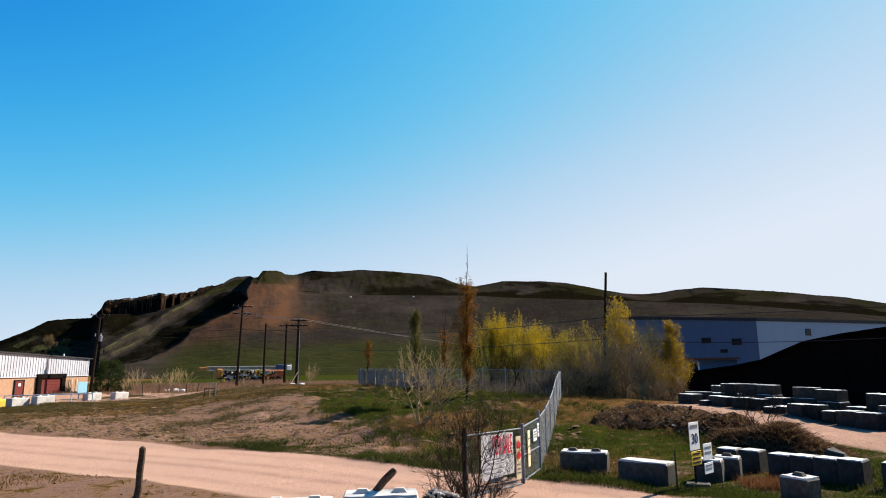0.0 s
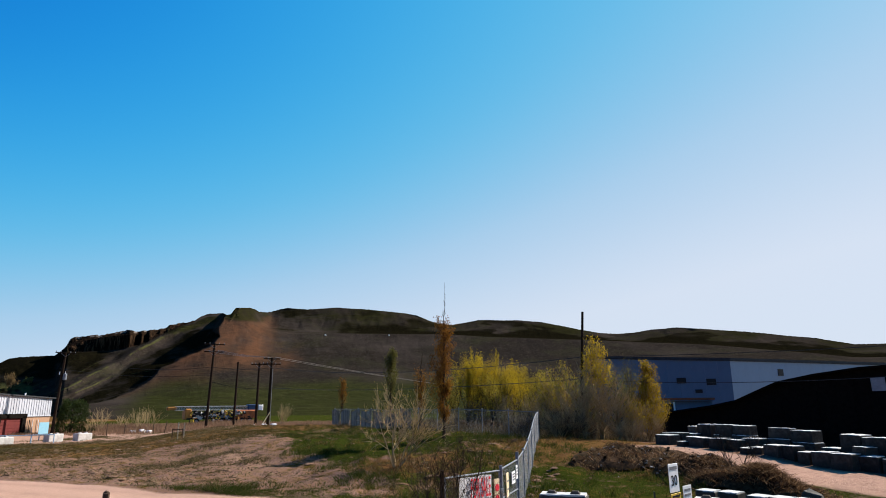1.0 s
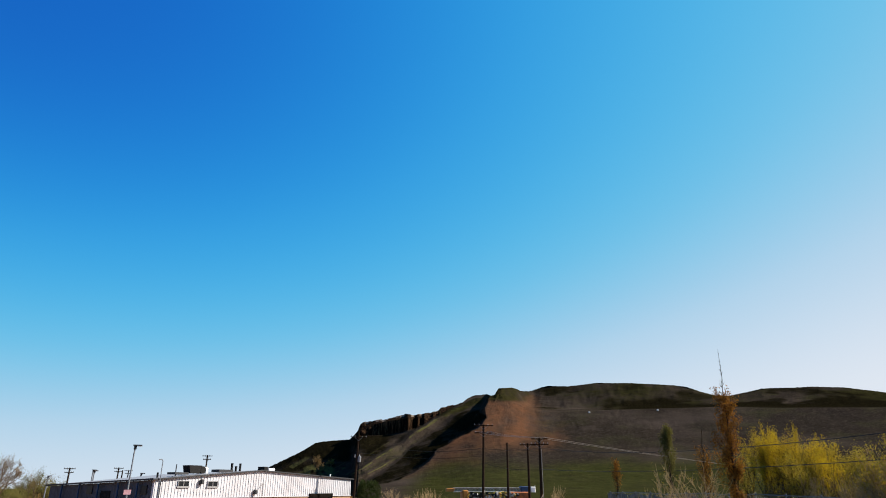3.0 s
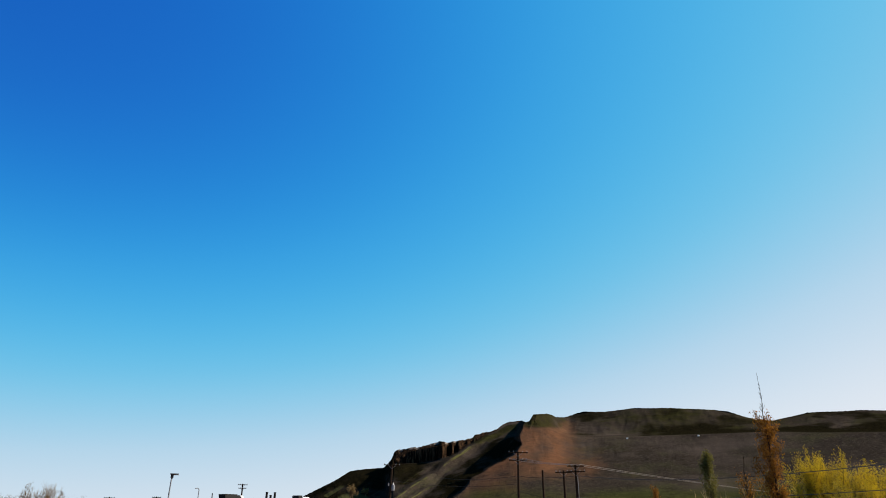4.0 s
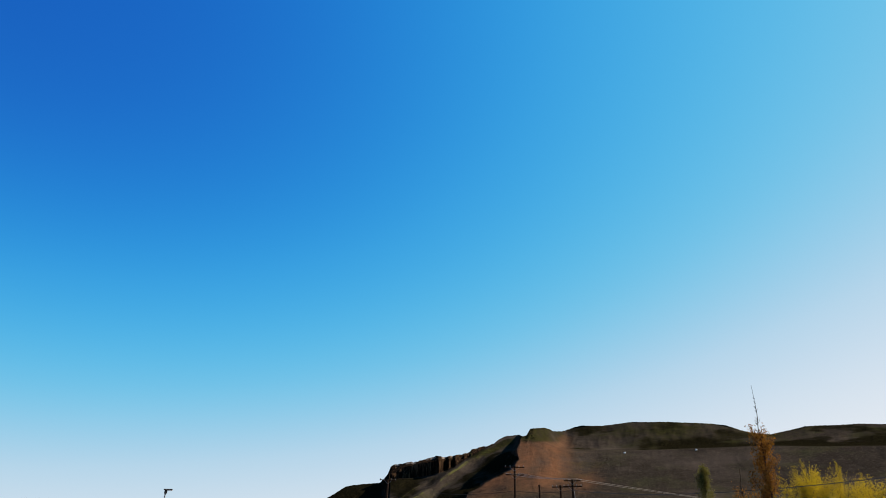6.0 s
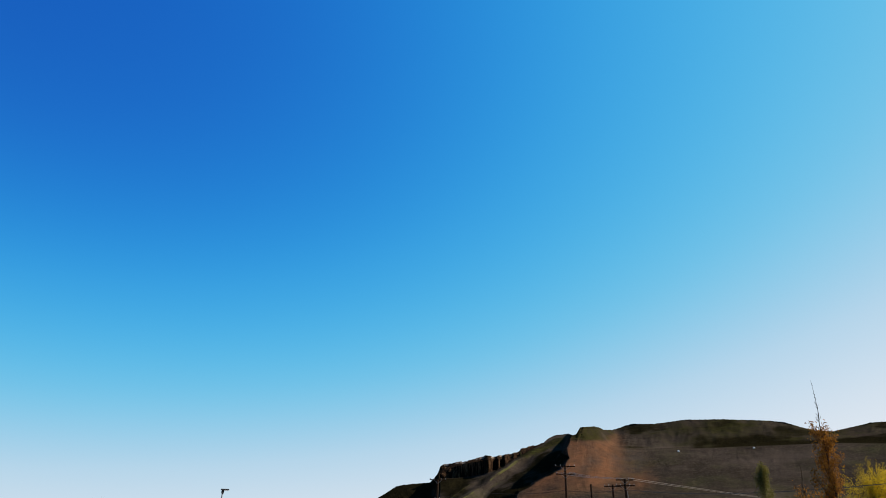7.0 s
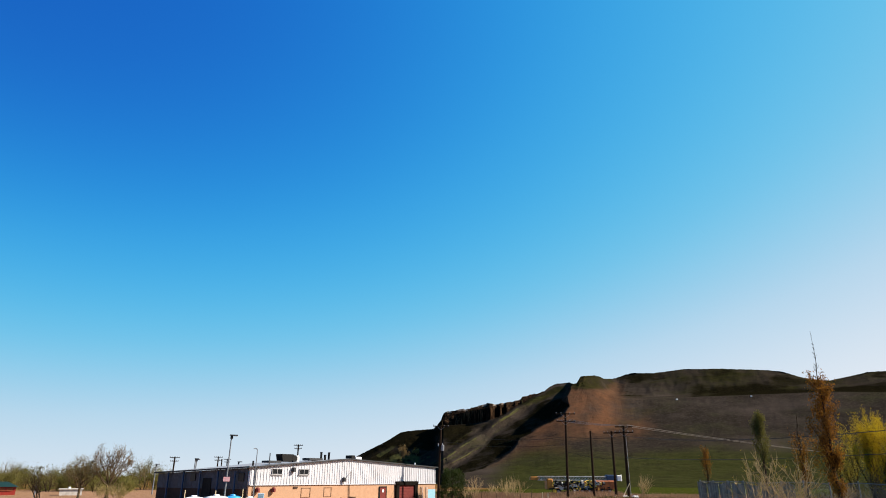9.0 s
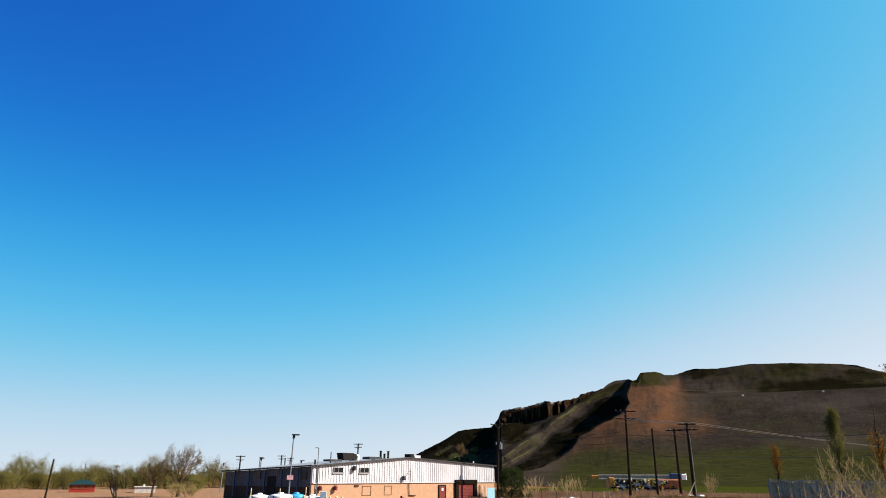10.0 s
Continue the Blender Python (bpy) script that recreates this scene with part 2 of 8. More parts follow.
def hill_material():
    m, n, l, p = nodes("hill")
    co = n.new("ShaderNodeTexCoord").outputs["Object"]
    fine = noise_node(n, l, 0.12, 10, 0.8, co)
    mid = noise_node(n, l, 0.025, 8, 0.65, co)
    tiny = noise_node(n, l, 0.5, 6, 0.75, co)
    speck = noise_node(n, l, 0.9, 4, 0.7, co)
    scrub = mix_node(n, l, ramp_node(n, l, fine, 0.25, 0.75), (0.00877, 0.00702, 0.0054), (0.0317, 0.0251, 0.0203))
    scrub = mix_node(n, l, ramp_node(n, l, tiny, 0.52, 0.72), scrub, (0.0567, 0.0459, 0.0365))
    scrub = mix_node(n, l, ramp_node(n, l, speck, 0.58, 0.68), scrub, (0.0081, 0.0081, 0.00405))
    scrub = mix_node(n, l, ramp_node(n, l, mid, 0.5, 0.75), scrub, mix_node(n, l, ramp_node(n, l, tiny, 0.4, 0.65), (0.0189, 0.0196, 0.00877), (0.0459, 0.0419, 0.0257)))
    scrub = mix_node(n, l, math_node(n, l, "MULTIPLY", ramp_node(n, l, noise_node(n, l, 0.011, 4, 0.6, co), 0.5, 0.72), 0.7), scrub, (0.054, 0.0419, 0.0351))
    brown = mix_node(n, l, ramp_node(n, l, fine, 0.25, 0.8), (0.056, 0.0263, 0.014), (0.118, 0.0571, 0.0314))
    brown = mix_node(n, l, ramp_node(n, l, tiny, 0.56, 0.74), brown, (0.0314, 0.0202, 0.0101))
    green = mix_node(n, l, ramp_node(n, l, fine, 0.35, 0.7), (0.0048, 0.00504, 0.00168), (0.0252, 0.024, 0.009))
    green = mix_node(n, l, ramp_node(n, l, tiny, 0.55, 0.75), green, (0.0408, 0.0324, 0.0192))
    upright = n.new("ShaderNodeVectorMath")
    upright.operation = "MULTIPLY"
    upright.inputs[1].default_value = (1.0, 1.0, 0.16)
    l.new(co, upright.inputs[0])
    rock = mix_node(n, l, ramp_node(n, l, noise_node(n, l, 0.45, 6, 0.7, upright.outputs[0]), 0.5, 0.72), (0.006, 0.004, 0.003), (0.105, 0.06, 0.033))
    wob = math_node(n, l, "ADD", math_node(n, l, "MULTIPLY", math_node(n, l, "SUBTRACT", mid, 0.5), 0.9),
                    math_node(n, l, "ADD", math_node(n, l, "MULTIPLY", math_node(n, l, "SUBTRACT", fine, 0.5), 0.9), math_node(n, l, "MULTIPLY", math_node(n, l, "SUBTRACT", tiny, 0.5), 0.8)))
    col = scrub
    field = mix_node(n, l, ramp_node(n, l, fine, 0.35, 0.7), (0.0126, 0.0147, 0.00448), (0.0364, 0.0385, 0.0129))
    field = mix_node(n, l, ramp_node(n, l, tiny, 0.56, 0.72), field, (0.063, 0.0504, 0.0252))
    scrub_shade = mix_node(n, l, ramp_node(n, l, tiny, 0.45, 0.7), (0.003, 0.0026, 0.0014), (0.015, 0.013, 0.0062))
    for key, c in (("brown", brown), ("green", green), ("field", field), ("rock", rock), ("scrub_shade", scrub_shade), ("straw", (0.05, 0.05, 0.019)), ("cap", (0.12, 0.1, 0.085))):
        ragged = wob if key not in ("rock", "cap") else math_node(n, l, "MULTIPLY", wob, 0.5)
        ragged = math_node(n, l, "MULTIPLY", wob, {"straw": 0.7, "scrub_shade": 1.6, "green": 1.5}[key]) if key in ("straw", "scrub_shade", "green") else ragged
        lo, hi = {"brown": (0.15, 1.05), "field": (0.2, 0.9), "straw": (0.3, 0.9), "scrub_shade": (0.32, 0.72), "green": (0.3, 0.8)}.get(key, (0.4, 0.66))
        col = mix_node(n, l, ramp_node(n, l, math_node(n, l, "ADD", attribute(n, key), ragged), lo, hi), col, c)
    l.new(col, p.inputs["Base Color"])
    p.inputs["Roughness"].default_value = 0.95
    p.inputs["Specular IOR Level"].default_value = 0.0
    l.new(bump_node(n, l, math_node(n, l, "ADD", fine, tiny), 0.5, 2.0), p.inputs["Normal"])
    return m


GROUND, HILL = ground_material(), hill_material()
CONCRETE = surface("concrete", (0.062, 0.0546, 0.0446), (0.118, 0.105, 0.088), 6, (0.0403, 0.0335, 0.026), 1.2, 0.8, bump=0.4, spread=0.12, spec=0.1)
SUNLIT_TOP = surface("sunlit_top", (0.46, 0.44, 0.41), (0.68, 0.66, 0.62), 7, (0.34, 0.31, 0.28), 1.4, 0.55, bump=0.3, spec=0.4)
POLE_WOOD = surface("pole_wood", (0.0148, 0.00962, 0.00666), (0.0333, 0.0222, 0.0148), 8, None, 1, 0.9, spec=0.03)
OLD_WOOD = surface("old_wood", (0.0518, 0.0333, 0.0222), (0.118, 0.0814, 0.0555), 12, None, 1, 0.9, spec=0.03)
GALVANISED = surface("galvanised", (0.12, 0.13, 0.15), (0.2, 0.215, 0.24), 14, None, 1, 0.6, 0.25, 0.1)
WHITE_STEEL = surface("white_steel", (0.43, 0.435, 0.475), (0.5, 0.505, 0.545), 2.5, (0.38, 0.38, 0.41), 0.3, 0.5, bump=0.05)
TAN_BRICK = surface("tan_brick", (0.32, 0.185, 0.11), (0.4, 0.24, 0.15), 2.0, (0.35, 0.21, 0.13), 0.3, 0.85, bump=0.2)
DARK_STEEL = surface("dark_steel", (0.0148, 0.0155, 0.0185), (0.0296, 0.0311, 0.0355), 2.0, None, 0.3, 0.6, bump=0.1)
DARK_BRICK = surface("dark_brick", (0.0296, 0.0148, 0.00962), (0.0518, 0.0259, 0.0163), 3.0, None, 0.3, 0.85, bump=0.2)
SHADED_STEEL = surface("shaded_steel", (0.032, 0.036, 0.05), (0.058, 0.064, 0.084), 2.0, None, 0.3, 0.6, bump=0.1)
BLUE_STEEL = surface("blue_steel", (0.00888, 0.0333, 0.0888), (0.0148, 0.0481, 0.118), 4.0, None, 0.3, 0.5, bump=0.05)
PALE_BLUE = surface("pale_blue", (0.3, 0.42, 0.52), (0.36, 0.49, 0.6), 5.0, None, 0.3, 0.5, bump=0.05)
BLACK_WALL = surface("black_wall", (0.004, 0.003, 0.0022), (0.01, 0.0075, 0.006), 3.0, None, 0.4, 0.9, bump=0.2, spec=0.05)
ROOF_GREY = surface("roof_grey", (0.2, 0.2, 0.21), (0.3, 0.3, 0.31), 2.0, None, 0.4, 0.5, bump=0.1)
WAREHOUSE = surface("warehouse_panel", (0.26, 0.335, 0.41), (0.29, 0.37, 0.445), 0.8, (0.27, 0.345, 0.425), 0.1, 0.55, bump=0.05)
WAREHOUSE_SHADED = surface("warehouse_shaded_panel", (0.085, 0.122, 0.18), (0.1, 0.142, 0.205), 0.8, (0.078, 0.11, 0.165), 0.1, 0.55, bump=0.05)
RED_PAINT = surface("red_paint", (0.0962, 0.0104, 0.00888), (0.141, 0.0185, 0.0148), 5.0, None, 0.4, 0.6, bump=0.1)
GREEN_PAINT = surface("green_roof_paint", (0.00592, 0.0222, 0.0185), (0.00962, 0.0333, 0.0259), 5.0, None, 0.4, 0.5, bump=0.1)
YELLOW_PAINT = surface("yellow_paint", (0.68, 0.44, 0.03), (0.76, 0.52, 0.06), 6.0, (0.56, 0.38, 0.06), 1.5, 0.6, bump=0.1)
ORANGE_PAINT = surface("orange_paint", (0.37, 0.148, 0.0222), (0.444, 0.2, 0.037), 3.0, (0.222, 0.0888, 0.0222), 1.0, 0.55, bump=0.1)
RUST_PAINT = surface("rusty_red_paint", (0.185, 0.0444, 0.0185), (0.259, 0.074, 0.0296), 3.0, None, 1.0, 0.7, bump=0.1)
WHITE_PAINT = surface("white_paint", (0.76, 0.75, 0.73), (0.82, 0.81, 0.8), 6.0, None, 1.0, 0.5, bump=0.05)
WHITE_PLASTIC = surface("white_plastic", (0.74, 0.74, 0.74), (0.82, 0.82, 0.82), 3.0, (0.7, 0.69, 0.66), 0.8, 0.4, bump=0.03)
BLUE_PLASTIC = surface("blue_plastic", (0.03, 0.25, 0.5), (0.05, 0.32, 0.6), 3.0, None, 0.8, 0.4, bump=0.03)
CREAM_PAINT = surface("cream_paint", (0.7, 0.55, 0.33), (0.78, 0.63, 0.4), 5.0, None, 1.0, 0.6, bump=0.05)
BLACK_PAINT = surface("black_paint", (0.006, 0.006, 0.006), (0.013, 0.012, 0.012), 5.0, None, 1.0, 0.75, bump=0.05, spec=0.15)
RED_INK = surface("red_ink", (0.6, 0.012, 0.03), (0.68, 0.02, 0.04), 5.0, None, 1.0, 0.6, bump=0.0)
GREY_INK = surface("grey_ink", (0.12, 0.12, 0.13), (0.2, 0.2, 0.21), 5.0, None, 1.0, 0.6, bump=0.0)
BARK_PALE = surface("pale_bark", (0.24, 0.165, 0.08), (0.48, 0.355, 0.19), 15, None, 1, 0.9, spec=0.05)
BARK_TAN = surface("tan_bark", (0.15, 0.1, 0.05), (0.33, 0.235, 0.12), 15, None, 1, 0.9, spec=0.05)
BARK_DARK = surface("dark_bark", (0.022, 0.015, 0.01), (0.055, 0.038, 0.026), 15, None, 1, 0.9, spec=0.05)
WIRE = surface("wire", (0.0222, 0.0222, 0.0222), (0.037, 0.037, 0.037), 5, None, 1, 0.5, 0.3, 0)
PALE_WIRE = surface("pale_wire", (0.37, 0.333, 0.296), (0.444, 0.407, 0.37), 5, None, 1, 0.4, 0.8, 0)
STONE = surface("rubble_stone", (0.02, 0.011, 0.006), (0.1, 0.06, 0.034), 4, (0.04, 0.022, 0.01), 1, 0.95, spread=0.7, spec=0.03)
GLASS_DARK = surface("dark_pane", (0.008, 0.009, 0.011), (0.014, 0.015, 0.018), 5, None, 1, 0.3, 0.0, 0, spec=0.2)
LEAF_YELLOW = leaf_material("yellow_leaf", (0.27, 0.192, 0.009), (0.54, 0.39, 0.017), (0.43, 0.25, 0.014))
LEAF_GOLD = leaf_material("olive_gold_leaf", (0.195, 0.163, 0.0208), (0.416, 0.325, 0.0338), (0.364, 0.221, 0.0455))
LEAF_ORANGE = leaf_material("orange_leaf", (0.106, 0.0462, 0.0075), (0.312, 0.131, 0.0175), (0.05, 0.0312, 0.0075))
LEAF_GOLDEN = leaf_material("golden_leaf", (0.18, 0.11, 0.008), (0.38, 0.26, 0.015), (0.1, 0.06, 0.008))
LEAF_TAN = leaf_material("tan_leaf", (0.12, 0.075, 0.03), (0.26, 0.17, 0.075), (0.2, 0.15, 0.06))
BANNER = leaf_material("banner_sheet", (0.78, 0.77, 0.76), (0.8, 0.79, 0.78), (0.8, 0.79, 0.78))
LEAF_HAZE = leaf_material("far_leaf", (0.1, 0.1, 0.022), (0.23, 0.21, 0.055), (0.22, 0.17, 0.085))
BLOCK_WHITE = surface("block_white", (0.42, 0.39, 0.36), (0.52, 0.49, 0.46), 5.0, (0.34, 0.31, 0.28), 1.5, 0.8, bump=0.2)
LEAF_GREEN = leaf_material("green_leaf", (0.013, 0.024, 0.005), (0.034, 0.05, 0.011), (0.055, 0.06, 0.018))
LEAF_OLIVE = leaf_material("olive_leaf", (0.0866, 0.0818, 0.0192), (0.164, 0.153, 0.0385), (0.135, 0.0962, 0.0385))
GRASS_GREEN = leaf_material("grass_blade", (0.0169, 0.0286, 0.00325), (0.0546, 0.0728, 0.0104), (0.111, 0.078, 0.0208))
GRASS_DRY = leaf_material("dry_blade", (0.14, 0.08, 0.048), (0.3, 0.18, 0.112), (0.24, 0.15, 0.085))

# ---------------------------------------------------------------- ground
NEAR_EDGE = ([-60, -15.3, -9.0, -4.0, 4.0, 30], [46, 22.6, 19.6, 16.7, 12.4, 0])
FAR_EDGE = ([-60, -23.5, -17.4, -13.7, -10.5, -7.7, -5.1, -2.7, -0.1, 2.3, 4.0, 5.7, 30], [46, 34.5, 31.6, 29.5, 27.8, 26.4, 24.8, 22.9, 20.8, 18.9, 17.9, 16.6, 3])


def ground_z(x, y):
    x, y = np.asarray(x, float), np.asarray(y, float)
    r = np.hypot(x, y)
    mound = 1.2 * smooth(0, 24, y - np.interp(x, *FAR_EDGE)) * smooth(20, 36, y) * smooth(-24, -9, x + 0.35 * (y - 45)) * smooth(26, 8, x + 0.3 * (y - 40)) * smooth(105, 72, y)
    right = 0.2 * smooth(10, 18, x) * smooth(20, 26, y) * smooth(45, 35, y)
    low = -0.35 * np.exp(-((x + 58) ** 2 + (y - 57) ** 2) / 400)
    rise = 0.5 * smooth(80, 120, y) * smooth(-75, -45, x)
    clod = smooth(17, 20, y) * smooth(90, 65, r) * smooth(0.2, 1.2, y - np.interp(x, *FAR_EDGE)) * smooth(9, 6, x)
    hilly = smooth(-9, -3, x + 0.35 * (y - 30))
    soft = clod * (0.15 * hilly * fbm(x * 2.2, y * 2.2, 3, 4) + 0.085 * (1 - 0.5 * hilly) * fbm(x * 3.6, y * 3.6, 4, 5)) + 0.05 * fbm(x * 1.3, y * 1.3, 3, 3) * smooth(14, 20, r) * smooth(110, 80, r) + 0.1 * fbm(x * 0.35, y * 0.35, 3, 1) * smooth(6, 14, r) + 0.4 * fbm(x * 0.03, y * 0.03, 3, 2) * smooth(120, 220, r)
    onroad = smooth(-0.5, 1.0, y - np.interp(x, *NEAR_EDGE)) * smooth(0.5, -1.0, y - np.interp(x, *FAR_EDGE))
    return (mound + right + low + rise + soft) * (1 - 0.8 * onroad) - 0.06 * onroad


def zones(x, y):
    r = np.hypot(x, y)
    w = 0.8 * fbm(x * 0.5, y * 0.5, 3, 5)
    road = smooth(-0.4, 0.6, y - np.interp(x, *NEAR_EDGE) + w * 0.5) * smooth(0.4, -0.6, y - np.interp(x, *FAR_EDGE) + w * 0.5)
    lane = smooth(2.1, 1.3, np.abs((x - 14.5) * 0.903 + (y - 28.6) * 0.429) + 0.5 * w) * smooth(37, 34, y) * smooth(9, 11, x)
    lot = smooth(70, 78, r) * smooth(108, 98, r) * smooth(-14, -20, x) * 0.55
    patch = 0.4 * np.exp(-(((x + 9.5 + 0.5 * (y - 36)) / 3.2) ** 2 + ((y - 38) / 10) ** 2))
    meadow_l = 0.42 * smooth(-70, -85, x) * smooth(240, 180, r)
    road = np.maximum.reduce([road, 0.6 * lane, lot, patch, meadow_l])
    mound = smooth(19, 24, y) * smooth(-5.5, -2, x + 0.35 * (y - 30) + 1.2 * w) * smooth(90, 80, y) * smooth(16, 12, x)
    band = smooth(48, 54, r + 2.5 * w) * smooth(76, 71, r + 2 * w) * smooth(-9, -16, x + 0.12 * (y - 60))
    far = smooth(110, 135, r)
    thicket = smooth(38, 42, y) * smooth(-1, 1.5, x) * smooth(66, 60, y) * smooth(26, 22, x)
    blot = fbm(x * 0.17, y * 0.17, 3, 6)
    grass = np.maximum.reduce([(0.56 + 0.5 * blot) * mound, 0.42 * thicket, (0.72 + 0.2 * blot) * smooth(1.5, 2.5, x) * smooth(15.5, 13.5, x + 0.45 * (y - 26)) * smooth(0.1, 0.6, y - np.interp(x, *FAR_EDGE)) * smooth(34, 30, y), (0.42 + 0.25 * blot) * band, 0.75 * far * smooth(-95, -70, x), (0.6 + 0.5 * fbm(x * 0.7, y * 0.7, 3, 15)) * smooth(2.2, 0.3, np.abs(y - np.interp(x, *FAR_EDGE) - 1.4)) * smooth(-11, -5, x), 0.3 + 0 * x])
    dry = np.maximum.reduce([0.45 + 0 * x, (0.62 - 0.3 * blot) * mound, 0.8 * thicket, 0.75 * smooth(84, 90, y) * smooth(125, 110, r), 0.8 * smooth(-60, -75, x), (0.85 + 0.2 * blot) * band])
    lateral = (y - np.interp(x, *NEAR_EDGE)) / np.maximum(np.interp(x, *FAR_EDGE) - np.interp(x, *NEAR_EDGE), 1.0) + 0.03 * fbm(x * 0.15, y * 0.15, 2, 7)
    track = sum(k * np.exp(-((lateral - c) / 0.045) ** 2) for c, k in ((0.16, 0.5), (0.42, 0.8), (0.6, 0.6), (0.86, 0.5)))
    return road, grass, dry, track


ring = np.concatenate([np.linspace(0.0, 14, 20), np.geomspace(14.5, 130, 230), np.geomspace(136, 4500, 40)])
ang = np.concatenate([np.linspace(-70, 75, 600), np.linspace(75, 290, 100)[1:-1]])
RR, AA = np.meshgrid(ring, np.radians(ang), indexing="ij")
GX, GY = -np.sin(AA) * RR, np.cos(AA) * RR
road_v, grass_v, dry_v, track_v = zones(GX, GY)
ground = grid_mesh("ground", np.stack([GX, GY, ground_z(GX, GY)], -1)[:, ::-1], GROUND,
                   {"road": road_v[:, ::-1], "grass": grass_v[:, ::-1], "dry": dry_v[:, ::-1], "track": track_v[:, ::-1]}, wrap=True)
tagged(ground, "dusty ground with gravel road, patchy spring grass and dry weeds", "ground", kind="structure")

# ---------------------------------------------------------------- the hill
CREST_AZ = [-75, -35.1, -32.7, -29, -24.5, -22.3, -20.5, -19.1, -17.7, -15.9, -14.4, -13, -11, -9, -5.4, -4.4, -2.9, -1.8, -0.8, 0.2, 1.3, 4.4, 7.5, 10, 11.8, 12.5, 13.2, 13.7, 14.2, 14.56, 15.0, 16.15, 16.55, 16.85,
            17.2, 18.3, 18.65, 19.1, 19.4, 20.1, 21.35, 21.5, 22.3, 23.6, 24.5, 25, 25.7, 28.15, 28.36, 28.6, 28.9, 29.25, 31.5, 32.1, 33.3, 35, 38, 44]
CREST_EL = [3.0, 4.23, 4.81, 5.44, 6.04, 6.26, 6.16, 5.99, 5.91, 6.08, 6.39, 6.74, 7.16, 7.38, 7.47, 7.29, 7.06, 7.18, 7.5, 7.92, 8.13, 8.45, 8.59, 8.4, 8.47, 8.31, 8.09, 8.03, 8.07, 8.26, 8.4, 8.36, 7.76, 7.7,
            7.83, 7.76, 7.64, 7.38, 7.13, 6.96, 6.68, 6.48, 6.27, 6.08, 6.14, 6.03, 5.77, 5.45, 5.26, 4.67, 4.3, 3.98, 3.78, 3.68, 2.92, 2.06, 0.6, -1.0]
BENCH_AZ, BENCH_EL = [-75, -35, -32.6, -24.8, -15.8, -10.9, -5.9, -2.8, 4.4, 11.4, 13.4, 14.6, 15.6, 17], [1.8, 3.2, 3.61, 4.67, 5.4, 5.66, 5.93, 6.19, 6.25, 6.22, 6.45, 7.0, 7.3, 7.45]


HILL_GRID = {}


def hill_point(az, el):
    """The place on the hill's face at az degrees to the left and el degrees up."""
    j = int(np.argmin(np.abs(HILL_GRID["az"] - az)))
    r = float(np.interp(el, HILL_GRID["E"][:, j], HILL_GRID["R"][:, j]))
    return polar(az, r, EYE + r * math.tan(radians(el))), r


